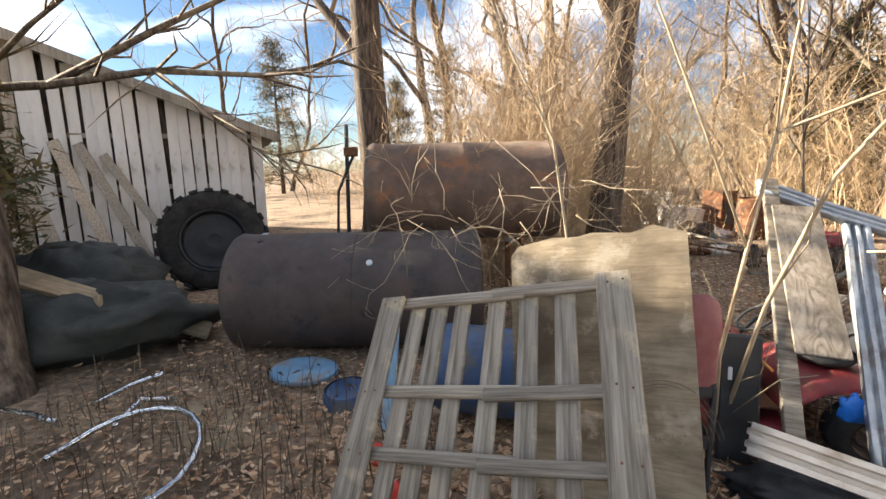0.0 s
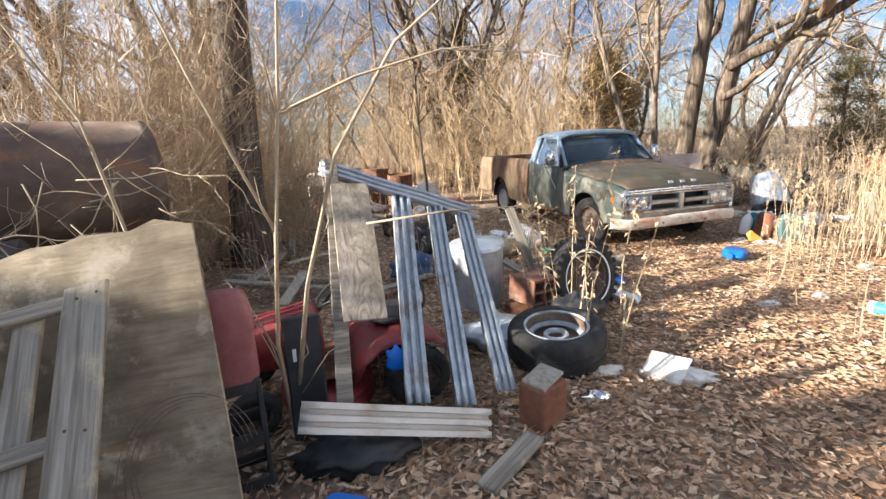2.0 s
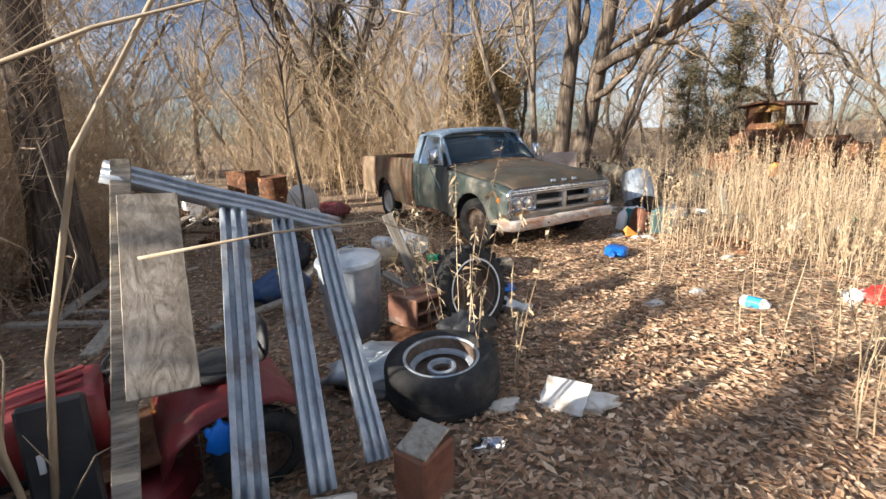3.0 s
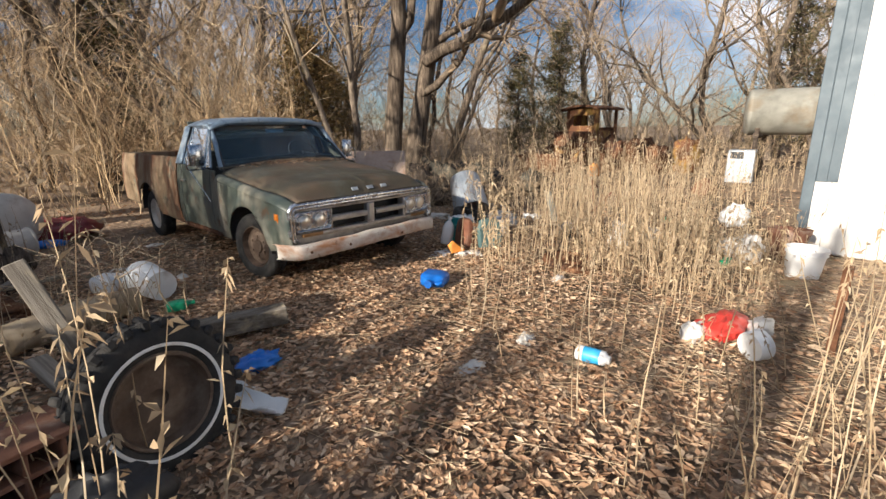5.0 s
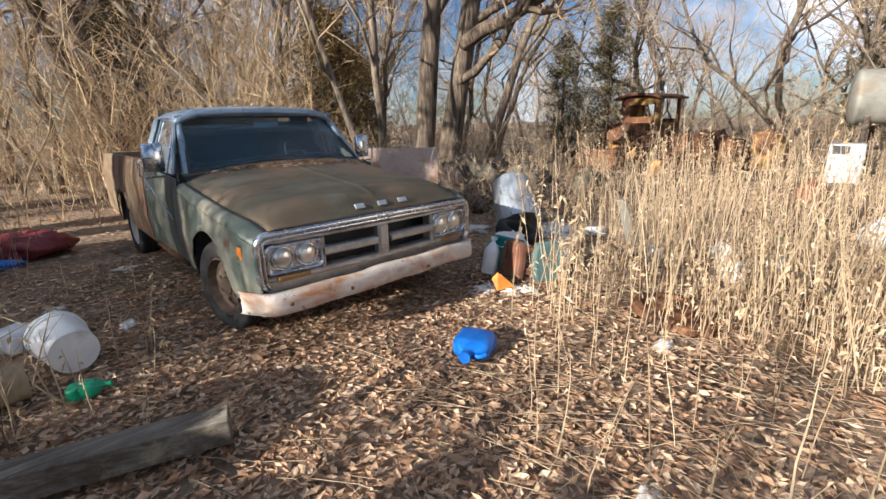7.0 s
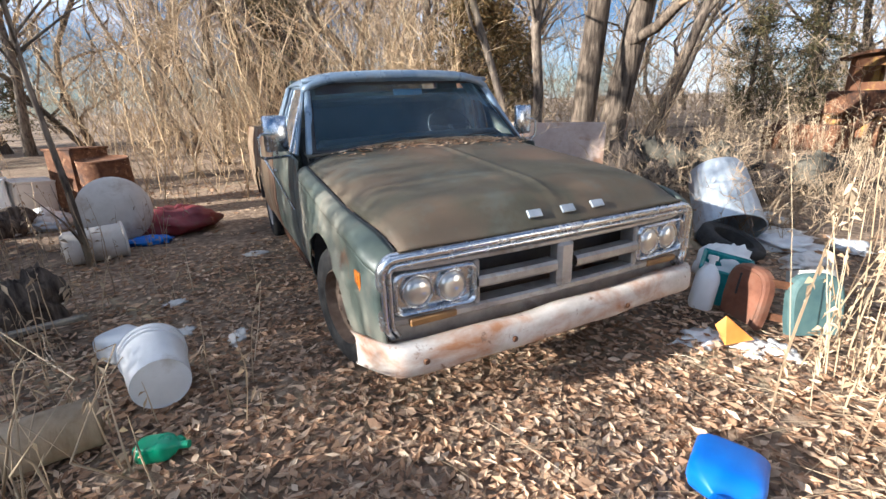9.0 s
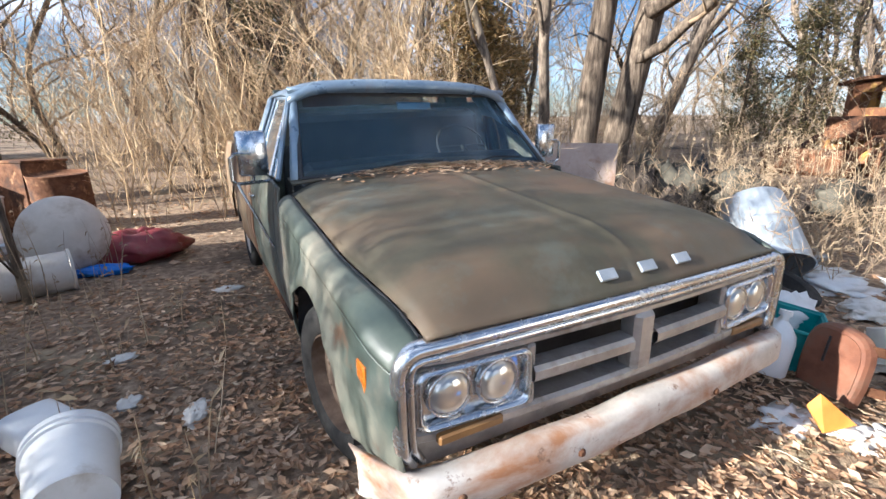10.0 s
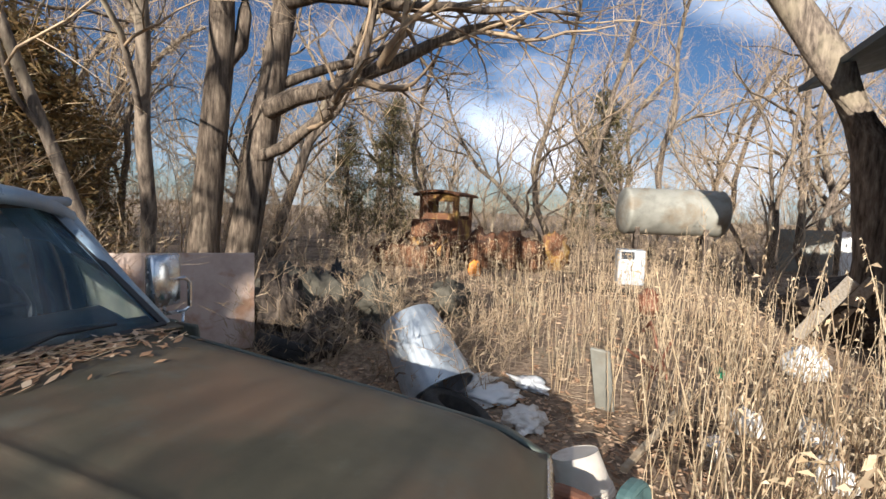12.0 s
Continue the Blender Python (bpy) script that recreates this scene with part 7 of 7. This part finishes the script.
def brush_patch(seed, count, place, tall, mat, label, thin=0.006, fine=0.0035):
    """Leafless stems of uneven height with forking side twigs and a haze of fine sprigs, as one mesh of stuff."""
    rng = random.Random(seed)
    g = Geo()
    for k in range(count):
        x, y = place(rng)
        h = tall * rng.choice((0.35, 0.5, 0.65, 0.8, 1.0, 1.15)) * rng.uniform(0.85, 1.15)
        p = Vector((x, y, height(x, y) - 0.03))
        d = Vector((rng.gauss(0, 0.22), rng.gauss(0, 0.22), 1))
        pts = [p]
        for i in range(4):
            d = (d + Vector((rng.gauss(0, 0.24), rng.gauss(0, 0.24), 0.08))).normalized()
            pts.append(pts[-1] + d * h / 4)
        r = thin * rng.uniform(0.4, 1.5) * (0.4 + 0.6 * h / tall)
        g.tube(pts, [r, r * 0.85, r * 0.7, r * 0.5, r * 0.2], 3, cap=False)
        for j in range(7):
            f = rng.uniform(0.5, 3.9)
            i = int(f)
            a = pts[i].lerp(pts[i + 1], f - i)
            e = (Vector((0, 0, 0.5)) + Vector((rng.uniform(-1, 1), rng.uniform(-1, 1), rng.uniform(-0.3, 0.8)))).normalized()
            b = a + e * h * rng.uniform(0.08, 0.22)
            c = b + (e + Vector((rng.uniform(-0.7, 0.7), rng.uniform(-0.7, 0.7), rng.uniform(-0.2, 0.6)))).normalized() * h * rng.uniform(0.06, 0.2)
            g.tube([a, b, c], [r * 0.5, r * 0.4, r * 0.15], 3, cap=False)
            for w in range(6):
                o = a.lerp(b, rng.uniform(0.3, 1)) if w < 2 else b.lerp(c, rng.random())
                sprig(g, rng, o, e + Vector((rng.uniform(-1, 1), rng.uniform(-1, 1), rng.uniform(-0.6, 0.8))), h * rng.uniform(0.05, 0.15) + 0.06, fine * rng.uniform(0.6, 1.3))
    return lone("thicket", g, M[mat], pose(0, 0, 0), label, "brush", kind="stuff")


def sector(a0, a1, d0, d1):
    def f(rng):
        while True:
            a, d = radians(rng.uniform(a0, a1)), math.sqrt(rng.uniform(d0 * d0, d1 * d1))
            x, y = 4 + d * math.cos(a), 5 + d * math.sin(a)
            if not (under_truck(x, y) or math.hypot(x - 18.4, y - 11.0) < 2.4 or (8.8 < x < 15.5 and y < 2.9) or (-13.5 < x < -6.5 and 0 < y < 9.5 and (x + 9.8) * 0.745 - (y - 4.5) * 0.667 < 1.4)):
                return x, y
    return f


def area(x0, x1, y0, y1, clear=0.45, extra=None):
    def f(rng):
        while True:
            x, y = rng.uniform(x0, x1), rng.uniform(y0, y1)
            if off_path(x, y) > clear and not under_truck(x, y) and not (x > 9.45 and y < 2.85) and (extra is None or extra(x, y)):
                return x, y
    return f


brush_patch(1, 330, sector(62, 102, 7.0, 13), 3.9, "brush", "dense tan leafless thicket behind the truck", 0.009)
brush_patch(2, 450, sector(40, 106, 12, 24), 5.6, "brush", "dense tan leafless thicket deep in the wood", 0.013, 0.006)
brush_patch(3, 480, sector(-25, 50, 13, 26), 2.4, "twig", "grey-brown brush below far trees", 0.008, 0.005)
brush_patch(4, 230, sector(112, 146, 10, 26), 2.6, "brush", "tan leafless brush beyond the shed", 0.008, 0.005)
brush_patch(5, 700, sector(-28, 150, 26, 50), 5.0, "twig", "far grey woodland brush", 0.018, 0.012)
# next three patches are grown extra dense to shade the truck and its ground
brush_patch(10, 340, area(-2.8, 0.3, 5.9, 9.8, extra=lambda x, y: y > 7.5 or x < -1.0), 1.6, "twig", "low tangled brush behind the tanks", 0.005)
brush_patch(9, 340, area(-2.3, 0.3, 5.9, 9.9, extra=lambda x, y: y > 7.6 or x < -1.05), 3.9, "twig", "tangled grey brush behind the tanks", 0.006)
brush_patch(25, 170, area(-2.7, -1.05, 5.75, 7.7), 3.7, "twig", "dense grey brush close behind the raised tank", 0.007)
brush_patch(6, 260, sector(55, 75, 5.2, 8.0), 1.3, "twig", "low twiggy brush behind the truck", 0.004)


def weed_patch(seed, count, place, tall, label, heads=10, mat="straw", leaf=1.0):
    """Dry weed stalks with shrivelled leaves and seed heads."""
    rng = random.Random(seed)
    g = Geo()
    for k in range(count):
        x, y = place(rng)
        h = tall * rng.choice((0.45, 0.6, 0.8, 0.95, 1.1, 1.3)) * rng.uniform(0.85, 1.1)
        d = Vector((rng.gauss(0, 0.1), rng.gauss(0, 0.1), 1))
        pts = [Vector((x, y, height(x, y) - 0.02))]
        for i in range(4):
            d = (d + Vector((rng.gauss(0, 0.07), rng.gauss(0, 0.07), 0))).normalized()
            pts.append(pts[-1] + d * h / 4)
        r = rng.uniform(0.0024, 0.0052)
        g.tube(pts, [r, r, r * 0.8, r * 0.6, r * 0.3], 3, cap=False)
        for j in range(heads):
            f = 1 - rng.random() ** 1.6 * 0.75
            i = min(3, int(f * 4))
            c = pts[i].lerp(pts[i + 1], min(1, f * 4 - i))
            a = Vector((rng.uniform(-1, 1), rng.uniform(-1, 1), rng.uniform(-1.2, 0.4))).normalized()
            s = a.cross(Vector((rng.uniform(-1, 1), rng.uniform(-1, 1), rng.uniform(-1, 1)))).normalized()
            l, w = rng.uniform(0.025, 0.08) * leaf, rng.uniform(0.005, 0.013) * leaf
            mid = c + a * l * 0.55 + s * w + Vector((0, 0, 0.006))
            g.add([c, c + a * l * 0.5 - s * w, c + a * l + Vector((0, 0, -0.012)), mid], [(0, 1, 2), (0, 2, 3)])
    return lone("dry_weeds", g, M[mat], pose(0, 0, 0), label, "weeds", kind="stuff")


weed_patch(11, 340, area(6.5, 8.9, 3.2, 5.5, extra=lambda x, y: noise.noise((x * 1.3, y * 1.3, 7.0)) > -0.15), 1.15, "tall sunlit dry weeds before the building", 12, leaf=0.45)
weed_patch(24, 480, area(8.2, 13.0, 3.6, 7.4, extra=lambda x, y: noise.noise((x * 0.9, y * 0.9, 7.0)) > -0.1 and y < 3.9 + (x - 6.5) * 0.95), 0.82, "dry weeds in the clearing beyond the truck", 9, leaf=0.38)
weed_patch(12, 700, area(11, 20, 2, 11.5, extra=lambda x, y: not (x < 14.5 and y < 4.3)), 0.95, "dry weeds round the far machines", 8)
weed_patch(13, 16, area(2.35, 3.3, 2.75, 4.0, 0.75), 1.15, "single dry weed stalks beside the tyres", 16)
weed_patch(20, 20, area(5.85, 7.0, 4.55, 5.25), 0.95, "tall dry weeds before the truck's corner", 22)
weed_patch(14, 60, area(3.6, 6.4, 1.6, 4.6, 0.85), 0.75, "scattered dry stalks along the path", 8, leaf=0.55)
weed_patch(15, 110, area(3.2, 5.8, 0.5, 2.3, 1.0), 1.0, "dry stalks on the sunny side", 14, leaf=0.5)
weed_patch(16, 500, area(6.4, 9.4, 2.6, 4.4, extra=lambda x, y: not 6.0 < x < 6.7), 0.5, "low dry grass tufts in the sun", 4)
weed_patch(17, 420, area(-3.6, -1.0, 0.5, 2.6, 0.9), 0.35, "dark dead twigs on the shaded ground", 1, "bark_mid")
weed_patch(18, 500, area(-2, 3.2, 4.8, 12), 0.55, "dead weeds among the junk", 3, "twig")
weed_patch(19, 70, area(2.0, 3.9, 4.9, 8.5, 0.6), 0.4, "dead weeds beside the truck", 3)


def straw_mat(seed, count, place, label):
    rng = random.Random(seed)
    g = Geo()
    for k in range(count):
        x, y = place(rng)
        a, l = rng.uniform(0, math.pi), rng.uniform(0.12, 0.6)
        dx, dy = math.cos(a) * l / 2, math.sin(a) * l / 2
        z = height(x, y) + 0.012
        g.tube([(x - dx, y - dy, z + rng.uniform(-0.005, 0.05)), (x + 0.02, y, z + rng.uniform(0.01, 0.04)), (x + dx, y + dy, z + rng.uniform(-0.005, 0.06))], 0.0016, 3, cap=False)
    return lone("fallen_straw", g, M["straw"], pose(0, 0, 0), label, "straw", kind="stuff")


straw_mat(23, 800, area(4.8, 9.3, 1.6, 5.0, 0), "pale dry stalks trodden flat in the sun")
straw_mat(21, 650, area(3.2, 9.4, 1.5, 6.4, 0), "fallen dry stalks on the path side")
straw_mat(22, 700, area(-3.6, 3.2, 0.3, 6, 0), "fallen dry stalks among the junk")


def leaf_mat(seed, count, place, size, label):
    """Curled fallen leaves: each a folded blade of four triangles."""
    rng = np.random.default_rng(seed)
    r2 = random.Random(seed)
    P = np.array([place(r2) for _ in range(count)])
    Z = np.array([height(x, y) for x, y in P])
    a = rng.uniform(0, 2 * np.pi, count)
    L = rng.uniform(0.5, 1.2, count) * size
    W = L * rng.uniform(0.28, 0.5, count)
    tilt = rng.uniform(-0.6, 0.6, count)
    curl = rng.uniform(-0.15, 0.55, count)
    lift = rng.uniform(0.004, 0.03, count)
    c, s = np.cos(a), np.sin(a)
    loc = np.stack([np.stack([-L / 2, 0 * L, 0 * L + curl * L * 0.4], 1), np.stack([0 * L, -W / 2, curl * W * 0.8], 1), np.stack([L / 2, 0 * L, curl * L * 0.5], 1), np.stack([0 * L, W / 2, curl * W * 0.8], 1), np.stack([L * 0.05, 0 * L, 0 * L], 1)], 1)
    X = loc[..., 0] * c[:, None] - loc[..., 1] * s[:, None]
    Y = loc[..., 0] * s[:, None] + loc[..., 1] * c[:, None]
    V = np.stack([X + P[:, :1], Y + P[:, 1:2], loc[..., 2] + (loc[..., 1] * tilt[:, None]) + Z[:, None] + lift[:, None]], 2).reshape(-1, 3)
    F = (np.arange(count)[:, None, None] * 5 + np.array([[0, 1, 4], [1, 2, 4], [2, 3, 4], [3, 0, 4]])[None]).reshape(-1, 3)
    me = bpy.data.meshes.new("fallen_leaves")
    me.from_pydata(V.tolist(), [], F.tolist())
    me.materials.append(M["leaf"])
    return lone("fallen_leaves", me, None, pose(0, 0, 0), label, "leaf litter", kind="stuff")


def near_path(x0, x1, y0, y1, reach):
    def f(rng):
        while True:
            x, y = rng.uniform(x0, x1), rng.uniform(y0, y1)
            if rng.random() < 0.14 + 0.9 * math.exp(-(off_path(x, y) / reach) ** 2):
                return x, y
    return f


leaf_mat(31, 78000, near_path(-3.8, 8.8, 0.2, 9.5, 2.4), 0.064, "brown curled dead leaves covering the ground")
leaf_mat(32, 12000, lambda r: (r.uniform(-8, 16), r.uniform(2, 15)), 0.10, "dead leaves under the brush")


# dead leaves and stalks gathered below the windscreen
rng = random.Random(61)
TM = pose(5.32, 5.89, 0, 0, 0, 4) @ Matrix.Diagonal((0.975, 1, 1, 1))
g = Geo()
for k in range(900):
    u = rng.gauss(0.1, 0.34)
    v = 1.40 - abs(rng.gauss(0, 0.09)) + 0.02
    if abs(u) > 0.8:
        continue
    z = 1.10 - (1.42 - v) * 0.095 + 0.045 * (1 - (u / 0.86) ** 2) + 0.008 + rng.random() * 0.02 * max(0, 1 - (1.42 - v) / 0.15)
    a, l, w = rng.uniform(0, 3.2), rng.uniform(0.010, 0.042), rng.uniform(0.004, 0.012)
    p, d = Vector((u, v, z)), Vector((math.cos(a), math.sin(a) * 0.7, rng.uniform(-0.1, 0.2))) * l
    s = Vector((-math.sin(a), math.cos(a), rng.uniform(-0.5, 0.5))) * w
    g.add([TM @ (p - d), TM @ (p + s), TM @ (p + d), TM @ (p - s)], [(0, 1, 2), (0, 2, 3)])
g2 = Geo()
for k in range(80):
    u, v = rng.gauss(0.1, 0.36), 1.40 - abs(rng.gauss(0, 0.06))
    if abs(u) < 0.75:
        a, l = rng.gauss(0, 0.7), rng.uniform(0.05, 0.18)
        z = 1.11 - (1.42 - v) * 0.095 + 0.045 * (1 - (u / 0.86) ** 2) + 0.012
        g2.tube([TM @ Vector((u - math.cos(a) * l / 2, v - math.sin(a) * l / 2, z)), TM @ Vector((u + math.cos(a) * l / 2, v + math.sin(a) * l / 2, z + 0.01))], 0.0016, 3, cap=False)
lone("bonnet_stalks", g2, M["straw"], pose(0, 0, 0), "dry stalks caught below the windscreen", "straw", kind="stuff")
lone("bonnet_leaves", g, M["leaf"], pose(0, 0, 0), "dead leaves gathered on the truck's cowl", "leaf litter", kind="stuff")


def mound_spot(r):
    return 10.4 + r.gauss(0, 0.9), 9.5 + r.gauss(0, 0.7)


brush_patch(7, 100, mound_spot, 1.0, "twig", "dead brush tangled over the debris mound", 0.004)
brush_patch(8, 110, area(7.9, 10.6, 6.6, 9.2), 0.8, "twig", "dead sticks tangled over the rubbish", 0.0035)
